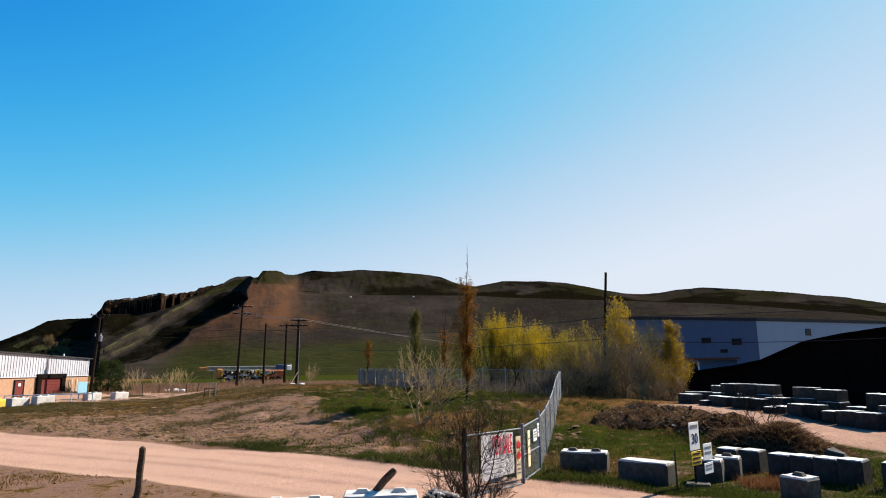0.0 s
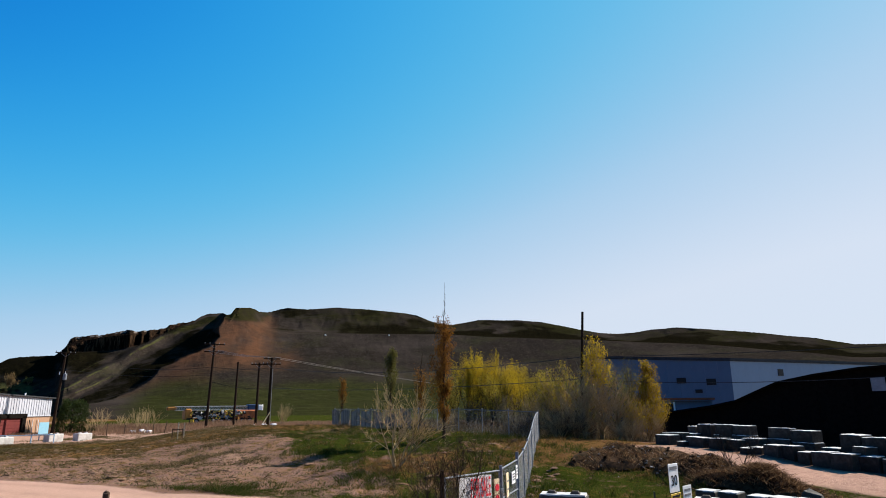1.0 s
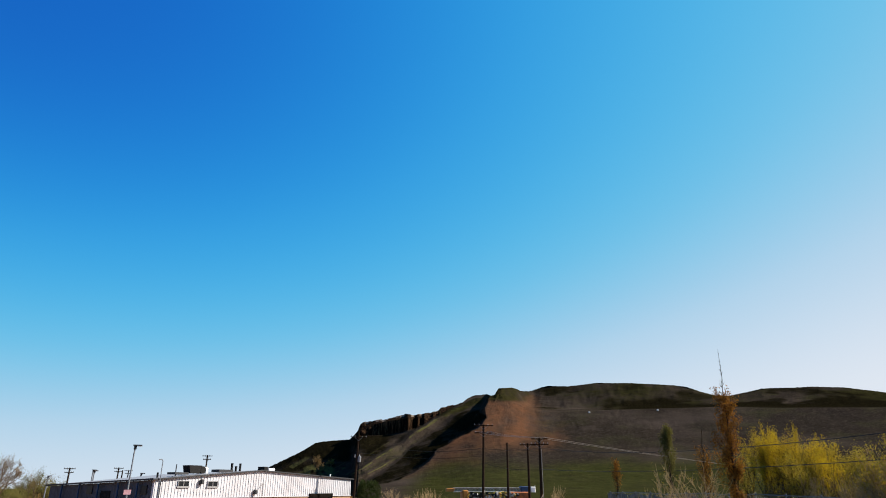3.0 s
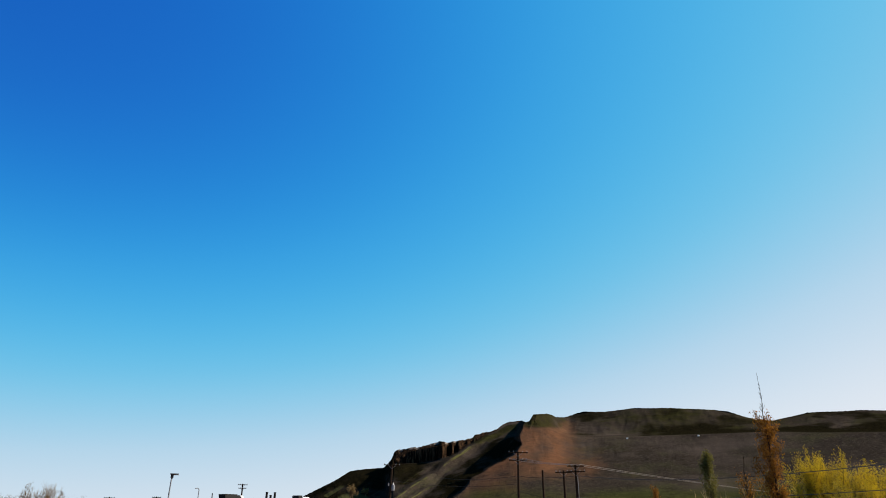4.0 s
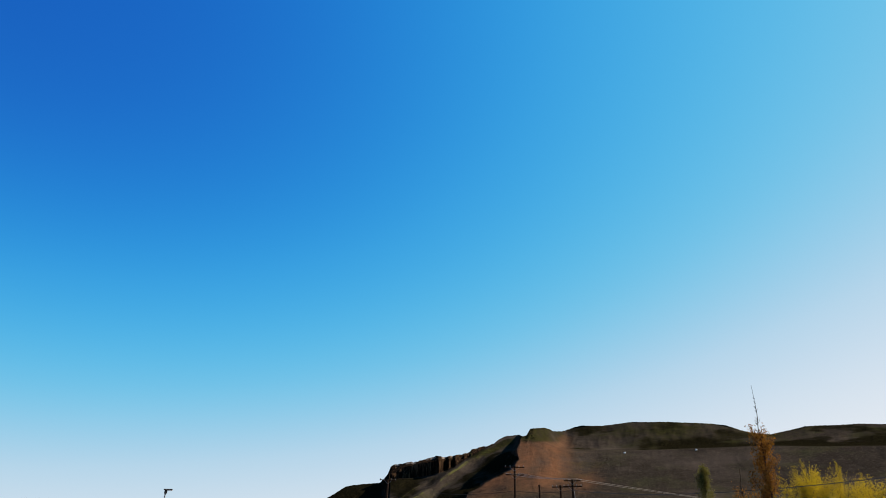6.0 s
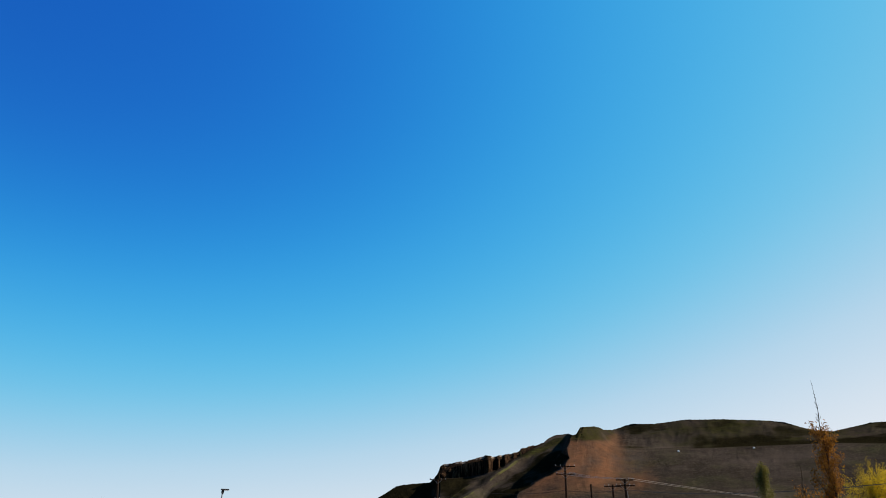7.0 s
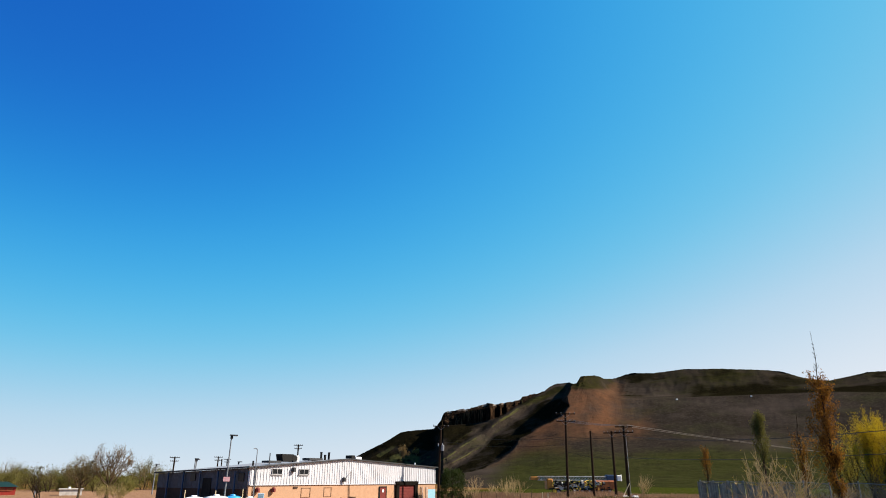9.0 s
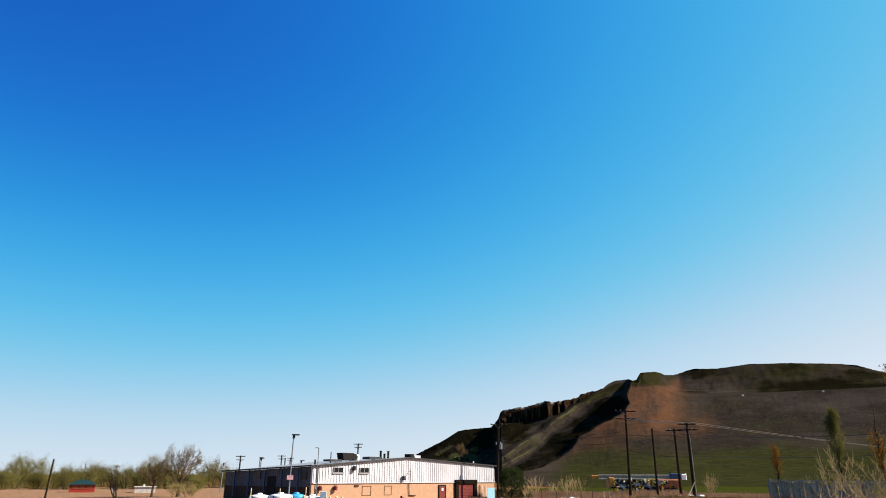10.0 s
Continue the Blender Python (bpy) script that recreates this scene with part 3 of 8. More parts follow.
def build_hill():
    az = np.concatenate([np.linspace(-75, -36, 60)[:-1], np.linspace(-36, 12, 420)[:-1], np.linspace(12, 36, 560), np.linspace(36, 44, 30)[1:]])
    u = np.linspace(0, 1, 240)
    A, Uu = np.meshgrid(az, u, indexing="xy")
    rim = np.interp(az, CREST_AZ, CREST_EL)
    cliffy = smooth(19.2, 20.0, az) * smooth(28.5, 28.2, az)
    crest = rim + 0.02 * fbm(az * 3.0, az * 0, 4, 8) * (1 - cliffy) + 0.012 * fbm(az * 16.0, az * 0, 2, 18)
    crest = crest + cliffy * (0.035 * np.tanh(4 * fbm(az * 5.0, az * 0, 3, 9)) + 0.015 * fbm(az * 16.0, az * 0, 2, 10))
    soft_az = np.linspace(-80, 50, 1301)
    soft_rim = np.convolve(np.interp(soft_az, CREST_AZ, CREST_EL), np.ones(31) / 31, "same")
    bench = np.minimum(np.interp(az, BENCH_AZ, BENCH_EL), np.interp(az, soft_az, soft_rim) - 0.25)
    bench = np.interp(az, soft_az, np.convolve(np.interp(soft_az, az, bench), np.ones(13) / 13, "same"))
    el0 = -0.92
    E = el0 + (crest[None] - el0) * Uu
    # right part: field, long slope, bench and the ridge behind it
    v = clamp01((E - el0) / (bench[None] - el0))
    front = 195 + 150 * clamp01(v / 0.2) + 260 * clamp01((v - 0.2) / 0.8) ** 0.9
    w = clamp01((E - bench[None]) / np.maximum(np.interp(az, soft_az, soft_rim)[None] - bench[None], 0.05))
    folds = fbm(A * 0.5 + 1.4 * w, w * 1.6, 4, 13)
    back = (150 * smooth(0.0, 0.14, w) + (170 + 40 * folds) * w + 4 * fbm(A * 3.0, w * 6, 3, 14) * smooth(0.05, 0.3, w)) * (1 - 0.85 * smooth(13, 16, A))
    R = front + back + 9 * fbm(A * 0.3, E * 0.5, 3, 11) + 1.3 * fbm(A * 2.2, E * 2.4, 3, 12) + 0.3 * fbm(A * 9, E * 5, 3, 15)
    # left part: the brown spur ends in a sharp edge, and ribs run down to the left behind it
    cross = A + 1.6 * E
    wig = 0.16 * fbm(E * 2.2, A * 0.3, 3, 21) + 0.05 * fbm(E * 6.5, A * 2.0, 2, 22)
    along = lambda at, to: np.interp(E, at, to)
    edge = along([-1, 0.14, 0.57, 1.24, 2.17, 3.25, 4.18, 4.94, 5.82, 6.55, 7.45, 8.4], [31, 27.2, 25.4, 23.7, 22.3, 21.6, 19.7, 17.95, 17.4, 17.6, 17.0, 16.6]) + wig
    rib_low = along([-1, 0.8, 1.47, 2.52, 2.77, 3.07, 3.6], [32, 28.2, 26.9, 25.1, 23.4, 21.7, 20.8]) + wig
    rib_mid = along([-1, 0.81, 1.69, 2.82, 3.67, 4.72, 5.71, 6.98, 8], [33, 29.4, 27.9, 26.35, 24.75, 23.5, 21.8, 19.4, 18.2]) + 0.8 * wig
    rib_far = along([-1, 1.37, 2.12, 2.72, 3.98, 4.82, 6], [35, 30.9, 29.5, 27.6, 25.6, 23.6, 21.5]) + 0.8 * wig
    hollow = along([-1, 0.5, 2.75, 3.2, 3.7, 4.75, 6.0, 6.5, 6.65, 8], [30, 27.8, 24.7, 24.3, 23.7, 22.2, 20.5, 19.3, 17.9, 17.2])
    d1, d2, d3, d4 = A - edge, A - rib_low, A - rib_mid, A - rib_far
    lee = clamp01(d1 / np.maximum(hollow - edge, 0.35))
    behind = 430 + 60 * E + 3 * (A - 19)
    R = R + (np.maximum(behind - front, 12) + 8 * fbm(A * 1.3, E * 1.5, 3, 24)) * (0.35 * smooth(0, 0.12, lee) + 0.65 * lee) * (d1 > 0)

    def spur(d, out, rise, fall):
        """A rib that stands out from the flank, its sunny side long and its lee short."""
        return -out * clamp01(1 + d / rise) * (1 - smooth(0, fall, d)) * (d > -rise)
    on_left = smooth(0, 0.5, d1)
    ribs = spur(d2, 17, 0.6, 0.8) * smooth(3.4, 2.9, E) * smooth(-0.6, 0.4, E)
    ribs = ribs + spur(d3, 32, 1.6, 0.8) * smooth(0.0, 1.0, E) * smooth(7.2, 6.4, E)
    ribs = ribs + spur(d4, 11, 0.9, 0.6) * smooth(0.6, 1.6, E)
    rills = 3 * fbm(cross * 2.2, E * 0.7, 3, 23) + 0.8 * fbm(cross * 8, E * 2.0, 2, 25) + 0.7 * fbm(A * 14, E * 14, 2, 26)
    # the rock band under the left crest: nearly upright, broken by clefts
    foot = np.interp(az, [19.2, 20.1, 21.6, 22.7, 23.5, 24.8, 26.0, 28.5], [7.1, 6.78, 6.05, 5.35, 4.95, 4.55, 4.35, 4.2])
    band = clamp01((E - foot[None]) / np.maximum(crest[None] - foot[None], 0.1)) * cliffy[None]
    on_band = smooth(0.0, 0.05, band)
    R = R + on_left * (ribs + rills * (1 - 0.8 * on_band))
    calm = 0.12 + 0.88 * smooth(24.3, 23.9, A) * smooth(19.8, 20.6, A) + 0.25 * smooth(0.7, 0.85, band)
    cleft = calm * (12 * np.abs(fbm(A * 3.2, E * 0.3, 3, 31)) ** 0.8 + 2.5 * fbm(A * 13, E * 1.5, 2, 32) + 1.2 * fbm(A * 5, E * 22, 2, 33))

    def buttress(a0, a1, a2, out):
        """A rock nose: its right face, from a0 to a1, takes the sun, its left one, from a1 to a2, does not."""
        return -out * smooth(a0, a1, A) * smooth(a2, a1 + 0.02, A)
    nose = buttress(23.62, 24.2, 24.6, 42) + buttress(23.0, 23.35, 23.55, 15) + buttress(22.35, 22.75, 22.95, 16) + buttress(21.7, 21.95, 22.2, 12) + buttress(21.2, 21.4, 21.6, 8) + buttress(20.5, 20.7, 20.9, 6)
    nose = nose + 26 * smooth(24.6, 28.3, A) + 5.5 * np.clip(A - 19.5, 0, 4.2)
    # a thin cap of paler rock juts out along the rim
    cap = smooth(0.86, 0.9, band)
    R = R + on_band * (cleft + nose - 61 * np.maximum(E - foot[None], 0))
    # the small rock tower on the crest
    tower = smooth(14.1, 14.7, A) * smooth(16.75, 16.2, A) * smooth(0.75, 0.45, crest[None] - E)
    R = R + tower * (3 * fbm(A * 6, E * 3, 2, 34) - 6 * smooth(14.9, 16.0, A))
    R = R + smooth(28.35, 29.0, A) * (110 + 14 * (A - 29))
    # each column climbs away from the eye
    R = np.maximum.accumulate(R + np.arange(len(u))[:, None] * 0.02, axis=0)
    even = np.stack([np.convolve(np.pad(R[:, j], 8, "edge"), np.hanning(19)[1:-1] / np.hanning(19).sum(), "valid") for j in range(R.shape[1])], 1)
    R = R + (even - R) * (0.85 * on_left * (1 - on_band))
    X, Y, Z = -np.sin(np.radians(A)) * R, np.cos(np.radians(A)) * R, EYE + R * np.tan(np.radians(E))
    # far side
    X2, Y2 = X[-1:] * 1.5, Y[-1:] * 1.5
    P = np.concatenate([np.stack([X, Y, Z], -1), np.stack([X2, Y2, Z[-1:] * 0 - 5], -1)])
    soft_edge = smooth(0.25, -0.25, d1)
    blot = fbm(A * 0.9, E * 1.2, 3, 48)
    # bare brown clay on the spur, thinning out to the right and downwards
    brown = soft_edge * smooth(8.2, 15.4, A + 0.5 * np.maximum(5.2 - E, 0) - 0.6 * np.maximum(E - 5.2, 0) + blot) * smooth(2.2, 4.4, E) * smooth(7.9, 7.0, E + 0.35 * fbm(A * 1.6, E * 2, 3, 56)) * (0.85 + 0.4 * fbm(A * 2.1, E * 2.6, 4, 57))
    brown = np.maximum(brown, (0.5 + 0.3 * blot) * soft_edge * smooth(15.5, 19, A) * smooth(0.9, 2.3, E + 0.1 * (A - 19)))
    field = 0.9 * smooth(3.4, 1.2, E + 0.02 * np.abs(A - 8) + 0.5 * fbm(A * 0.35, E * 0.8, 3, 44)) * soft_edge * smooth(26.0, 22, A + 0.5 * E)
    # field colour again, streaked along the ribs to draw their sunlit strips
    field = np.maximum(field, (0.42 + 0.5 * fbm(cross * 5, E * 0.8, 3, 47)) * (smooth(-0.45, -0.1, d2) * smooth(0.12, 0.0, d2) * smooth(3.3, 2.8, E) + 0.8 * smooth(-1.4, -0.5, d3) * smooth(0.1, -0.1, d3)) * smooth(0.2, 0.8, E) * smooth(6.9, 6.3, E) * on_left)
    field = np.maximum(field, 0.34 * smooth(3.2, 0.4, np.abs(A + 0.6 * (E - 5) - 12.0 + blot)) * smooth(3.4, 5.0, E) * smooth(6.7, 5.4, E))
    green = np.maximum.reduce([(0.5 + 0.4 * fbm(A * 0.6, E * 2.4, 3, 41)) * smooth(0.0, 0.1, w) * smooth(13.5, 11, A),
                               0.75 * smooth(17.0, 18, A) * smooth(0.15, 0.3, crest[None] - E) * smooth(1.1, 0.6, crest[None] - E) * smooth(22.5, 21, A),
                               (0.5 + 0.3 * blot) * smooth(12.5, 14.0, A) * smooth(17.6, 16.8, A) * smooth(6.9, 7.4, E),
                               0.5 * smooth(0.15, 0.5, d4) * smooth(2.5, 1.5, E)])
    rock = np.maximum(0.95 * on_band, 0.5 * tower * smooth(15.0, 16.0, A))
    # dark juniper scrub along the foot of the upper ridge and in its hollows
    scrub_shade = (0.9 * smooth(0.0, 0.05, w) * smooth(0.5, 0.15, w + 0.2 * fbm(A * 0.9, E * 2, 3, 45)) * smooth(8.5, 5.0, A + 1.5 * blot) + 0.6 * smooth(0.05, 0.5, fbm(A * 0.8 + 2 * w, w * 4, 4, 46)) * smooth(0.05, 0.15, w)) * smooth(15, 12.0, A)
    # scrub plus painted-in shade: lee of the spur, behind the ribs, far shoulder
    scrub_shade = np.maximum(scrub_shade, (0.75 + 0.3 * fbm(A * 2.2, E * 2.5, 3, 49)) * smooth(-0.25, 0.35, d1 + 0.25 * fbm(A * 5, E * 5, 3, 62)) * smooth(0.98, 0.8, lee) * smooth(6.7, 6.3, E))
    scrub_shade = np.maximum(scrub_shade, (0.62 + 0.4 * fbm(A * 1.5, E * 2.0, 3, 52)) * smooth(0.1, 0.5, d3) * smooth(2.2, 3.0, E - 0.3 * (27 - A)) * (1 - on_band))
    scrub_shade = np.maximum(scrub_shade, 0.85 * smooth(28.6, 29.4, A) * smooth(1.7, 2.3, E + 0.3 * fbm(A * 1.2, E, 2, 53)))
    # a pale grass colour paints sunlight on the rib crests and in streaks beside them; dry grass on a low mound by the
    # workshop
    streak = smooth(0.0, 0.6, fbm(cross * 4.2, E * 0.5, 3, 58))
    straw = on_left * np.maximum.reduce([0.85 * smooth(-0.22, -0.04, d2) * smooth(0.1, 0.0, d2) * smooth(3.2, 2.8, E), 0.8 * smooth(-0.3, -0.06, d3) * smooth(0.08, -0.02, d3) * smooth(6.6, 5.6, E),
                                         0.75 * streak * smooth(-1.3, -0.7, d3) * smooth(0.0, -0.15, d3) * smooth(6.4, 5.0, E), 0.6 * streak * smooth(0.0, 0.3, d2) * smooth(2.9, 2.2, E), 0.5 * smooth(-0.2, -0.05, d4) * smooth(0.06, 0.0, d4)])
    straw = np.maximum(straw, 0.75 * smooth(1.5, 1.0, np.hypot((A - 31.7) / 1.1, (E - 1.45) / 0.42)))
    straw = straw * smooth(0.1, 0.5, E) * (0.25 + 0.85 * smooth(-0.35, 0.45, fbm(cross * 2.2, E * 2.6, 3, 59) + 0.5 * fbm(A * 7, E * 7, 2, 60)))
    pad = lambda q: np.concatenate([q, q[-1:]])
    HILL_GRID.update(az=az, E=E, R=R)
    marks = {"brown": brown, "green": green, "field": field, "rock": rock, "scrub_shade": scrub_shade, "straw": straw, "cap": cap * on_band * smooth(-0.1, 0.4, fbm(A * 7, E * 0, 3, 54))}
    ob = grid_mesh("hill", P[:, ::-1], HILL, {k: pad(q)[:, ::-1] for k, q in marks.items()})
    return tagged(ob, "bare badland hill with brown spur, dark gullies and a rock rim", "hill", kind="structure")


build_hill()


def unseen_bluffs():
    """Unseen hills added behind the camera to keep low sky light off near fronts."""
    a, u = np.meshgrid(np.linspace(104, 256, 90), np.linspace(0, 1, 24), indexing="xy")
    h = (10 + 7 * fbm(a * 0.05, a * 0, 3, 81)) * smooth(104, 125, a) * smooth(256, 235, a)
    d = 130 + 190 * u + 14 * fbm(a * 0.1, u * 2, 3, 82)
    e = h * smooth(0, 1, u)
    p = np.stack([-np.sin(np.radians(a)) * d, np.cos(np.radians(a)) * d, -0.3 + d * np.tan(np.radians(e))], -1)
    back = np.concatenate([p, np.stack([p[-1:, :, 0] * 1.4, p[-1:, :, 1] * 1.4, p[-1:, :, 2] * 0 - 2], -1)])
    flat = np.zeros(back.shape[:2])
    ob = grid_mesh("hill_behind", back[:, ::-1], HILL, {k: flat for k in ("brown", "green", "field", "rock", "scrub_shade", "straw", "cap")})
    return tagged(ob, "unseen scrub-covered hills added behind the camera to block sky light", "hill", kind="structure")


unseen_bluffs()


# ---------------------------------------------------------------- buildings
def gz(x, y):
    return float(ground_z(x, y))


def frame_m(p0, p1, z=0.0):
    """The pose of a wall's own space: x along it from p0 to p1, y out of its face (to the right of the way), z up."""
    d = Vector((p1[0] - p0[0], p1[1] - p0[1], 0)).normalized()
    n = Vector((d.y, -d.x, 0))
    m = Matrix.Identity(4)
    m.col[0][:3], m.col[1][:3], m.col[2][:3], m.col[3][:3] = d, -n, (0, 0, 1), (p0[0], p0[1], z)
    return m


def prism(points, y0, y1):
    """A solid whose outline in x and z is points, from depth y0 to y1."""
    n = len(points)
    s = Shape()
    s.add([(x, y0, z) for x, z in points] + [(x, y1, z) for x, z in points],
          [tuple(range(n)), tuple(reversed(range(n, 2 * n)))] + [(i, n + i, n + (i + 1) % n, (i + 1) % n) for i in range(n)])
    return s


def window(parent, x, z, w, h, y=-0.06):
    win = part("window", Shape().box(x, y, z, w, 0.08, h), GLASS_DARK, parent, "dark sliding window")
    fr = Shape()
    for dx, dz, sw, sh in ((0, h / 2, w + 0.08, 0.05), (0, -h / 2 - 0.02, w + 0.26, 0.16), (-w / 2, 0, 0.05, h), (w / 2, 0, 0.05, h), (0, 0, 0.05, h)):
        fr.box(x + dx, y - 0.05, z + dz, sw, 0.1, sh)
    part("window_frame", fr, ROOF_GREY, win)
    return win


BROWN_TRIM = surface("brown_trim", (0.104, 0.0518, 0.0259), (0.148, 0.074, 0.037), 3.0, None, 0.3, 0.85, bump=0.1)


def workshop():
    p0, p1 = (-56.0, 57.0), (-51.0, 91.8)
    L, deep, ax, zl, za, zr, split = 35.16, 19.0, 15.8, 4.22, 5.45, 4.64, 2.34
    ob = thing("workshop", frame_m(p0, p1), "long low workshop with white ribbed siding over tan brick", "building")
    roof_z = lambda x: zl + (za - zl) * x / ax if x < ax else za + (zr - za) * (x - ax) / (L - ax)
    part("lower_wall", prism([(0, -0.7), (L, -0.7), (L, split), (0, split)], 0, 0.3), TAN_BRICK, ob, "tan painted brick lower wall")
    # white ribbed sheets, each its own piece
    n, w = 40, L / 40
    for i in range(n):
        x0, x1 = i * w + 0.006, (i + 1) * w - 0.006
        s = prism([(x0, split + 0.004), (x1, split + 0.004), (x1, roof_z(x1)), (x0, roof_z(x0))], -0.05, 0.25)
        for k in range(2):
            xr = x0 + w * (0.25 + 0.5 * k)
            s.add(prism([(xr - 0.05, split + 0.01), (xr + 0.05, split + 0.01), (xr + 0.05, roof_z(xr) - 0.02), (xr - 0.05, roof_z(xr) - 0.02)], -0.1, -0.05).v,
                  [(0, 1, 2, 3), (7, 6, 5, 4), (0, 4, 5, 1), (1, 5, 6, 2), (2, 6, 7, 3), (3, 7, 4, 0)])
        part("panel", s, WHITE_STEEL, ob)
    part("ledge", Shape().box(L / 2, -0.08, split, L, 0.12, 0.08), WHITE_STEEL, ob)
    # the side that turns away from the sun: its shade is in the dark colours
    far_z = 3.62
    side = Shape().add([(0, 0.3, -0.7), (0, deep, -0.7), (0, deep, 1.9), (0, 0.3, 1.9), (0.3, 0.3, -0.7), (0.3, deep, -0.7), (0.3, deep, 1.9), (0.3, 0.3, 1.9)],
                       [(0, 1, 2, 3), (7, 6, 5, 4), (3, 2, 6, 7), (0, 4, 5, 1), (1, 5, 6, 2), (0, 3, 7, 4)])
    part("side_wall", side, DARK_BRICK, ob, "brown brick side wall with its shade in the colour")
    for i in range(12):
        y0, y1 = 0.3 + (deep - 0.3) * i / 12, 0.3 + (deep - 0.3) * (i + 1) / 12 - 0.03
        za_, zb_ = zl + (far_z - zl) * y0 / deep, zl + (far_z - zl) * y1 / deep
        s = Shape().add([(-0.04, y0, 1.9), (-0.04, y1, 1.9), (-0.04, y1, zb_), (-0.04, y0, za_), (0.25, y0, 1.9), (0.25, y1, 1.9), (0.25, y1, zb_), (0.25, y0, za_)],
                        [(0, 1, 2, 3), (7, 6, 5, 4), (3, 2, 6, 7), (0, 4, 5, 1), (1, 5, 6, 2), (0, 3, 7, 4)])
        part("side_panel", s, SHADED_STEEL, ob)
    for y in (2.3, 5.6, 9.2, 12.8, 16.2):
        part("side_post", Shape().box(-0.3, y, 1.6, 0.16, 0.16, 4.6), BLUE_STEEL, ob, "blue steel post")
    part("side_door", Shape().box(-0.06, 8.0, 1.4, 0.1, 1.7, 3.4), BLACK_PAINT, ob, "dark open doorway")
    for y in (1.4, 11.0):
        part("side_window", Shape().box(-0.08, y, 3.2, 0.1, 1.0, 0.9), GLASS_DARK, ob)
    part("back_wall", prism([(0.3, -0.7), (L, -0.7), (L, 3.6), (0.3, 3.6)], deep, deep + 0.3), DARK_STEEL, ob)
    part("end_wall", Shape().box(L - 0.15, deep / 2 + 0.3, 1.6, 0.3, deep - 0.6, 4.6), TAN_BRICK, ob)
    # roof sheets and its dark trim
    roof = Shape()
    for xa, xb in ((-0.35, ax), (ax, L + 0.35)):
        z1, z2 = roof_z(xa) + 0.03, roof_z(xb) + 0.03
        lower = lambda x: (far_z - zl) if x < ax - 0.1 else ((far_z - zl) * 0.6)
        v = [(xa, -0.3, z1), (xb, -0.3, z2), (xb, deep + 0.3, z2 + (far_z - zl) * 0.6), (xa, deep + 0.3, z1 + lower(xa))]
        roof.add(v + [(x, y, z + 0.12) for x, y, z in v], [(3, 2, 1, 0), (4, 5, 6, 7), (0, 1, 5, 4), (1, 2, 6, 5), (2, 3, 7, 6), (3, 0, 4, 7)])
    part("roof", roof, ROOF_GREY, ob, "grey low-pitched sheet roof")
    trim = Shape()
    for xa, xb in ((-0.4, ax), (ax, L + 0.4)):
        z1, z2 = roof_z(xa), roof_z(xb)
        trim.add([(xa, -0.36, z1), (xb, -0.36, z2), (xb, -0.36, z2 + 0.15), (xa, -0.36, z1 + 0.15), (xa, -0.306, z1), (xb, -0.306, z2), (xb, -0.306, z2 + 0.15), (xa, -0.306, z1 + 0.15)],
                 [(0, 1, 2, 3), (7, 6, 5, 4), (3, 2, 6, 7), (0, 4, 5, 1), (1, 5, 6, 2), (0, 3, 7, 4)])
    trim.add([(-0.44, -0.36, zl), (-0.36, -0.36, zl), (-0.36, deep + 0.4, far_z), (-0.44, deep + 0.4, far_z),
              (-0.44, -0.36, zl + 0.17), (-0.36, -0.36, zl + 0.17), (-0.36, deep + 0.4, far_z + 0.19), (-0.44, deep + 0.4, far_z + 0.19)],
             [(3, 2, 1, 0), (4, 5, 6, 7), (0, 1, 5, 4), (1, 2, 6, 5), (2, 3, 7, 6), (3, 0, 4, 7)])
    part("fascia", trim, DARK_STEEL, ob, "dark metal roof edge")
    for x in (3.8, 8.0):
        window(ob, x, 3.82, 1.45, 0.62, -0.1)
    for x, z in ((6.2, 4.08), (14.9, 2.93)):
        part("vent_hood", Shape().box(x, -0.3, z, 0.5, 0.45, 0.55, bevel=0.12), DARK_STEEL, ob)
    for x in (1.1, 3.4):
        part("exhaust_hood", Shape().box(x, -0.25, 1.82, 0.52, 0.5, 0.55, bevel=0.16), RED_PAINT, ob)
    part("small_vent", Shape().box(6.9, -0.05, 2.02, 0.65, 0.1, 0.2), DARK_BRICK, ob)
    for x0, x1 in ((7.9, 9.35), (11.7, 12.95)):
        fr = Shape()
        for cx, cz, sw, sh in (((x0 + x1) / 2, 1.95, x1 - x0, 0.08), ((x0 + x1) / 2, 0.88, x1 - x0, 0.08), (x0, 1.42, 0.08, 1.15), (x1, 1.42, 0.08, 1.15)):
            fr.box(cx, -0.02, cz, sw, 0.04, sh * 0.6 if sh < 0.1 else sh)
        part("blocked_window", fr, BROWN_TRIM, ob, "faint brown frame of a bricked-up window")
    part("downpipe", Shape().tube([(16.1, -0.1, 2.3), (16.2, -0.1, 0.75), (17.4, -0.12, 0.7)], [0.06] * 3), DARK_BRICK, ob)
    part("conduit", Shape().tube([(15.3, -0.14, 2.9), (15.8, -0.14, 3.5), (16.4, -0.14, 4.0), (16.4, -0.14, 2.4)], [0.03] * 4), ROOF_GREY, ob)
    d = part("door", Shape().box(22.9, -0.05, 0.95, 1.25, 0.1, 1.9), RED_PAINT, ob, "dark red steel door")
    part("door_window", Shape().box(22.9, -0.115, 1.42, 0.34, 0.03, 0.36), WHITE_PAINT, d)
    fr = Shape()
    for cx, cz, sw, sh in ((22.9, 1.95, 1.55, 0.14), (22.2, 0.9, 0.14, 2.0), (23.6, 0.9, 0.14, 2.0)):
        fr.box(cx, -0.07, cz, sw, 0.14, sh)
    part("door_frame", fr, BLACK_PAINT, d)
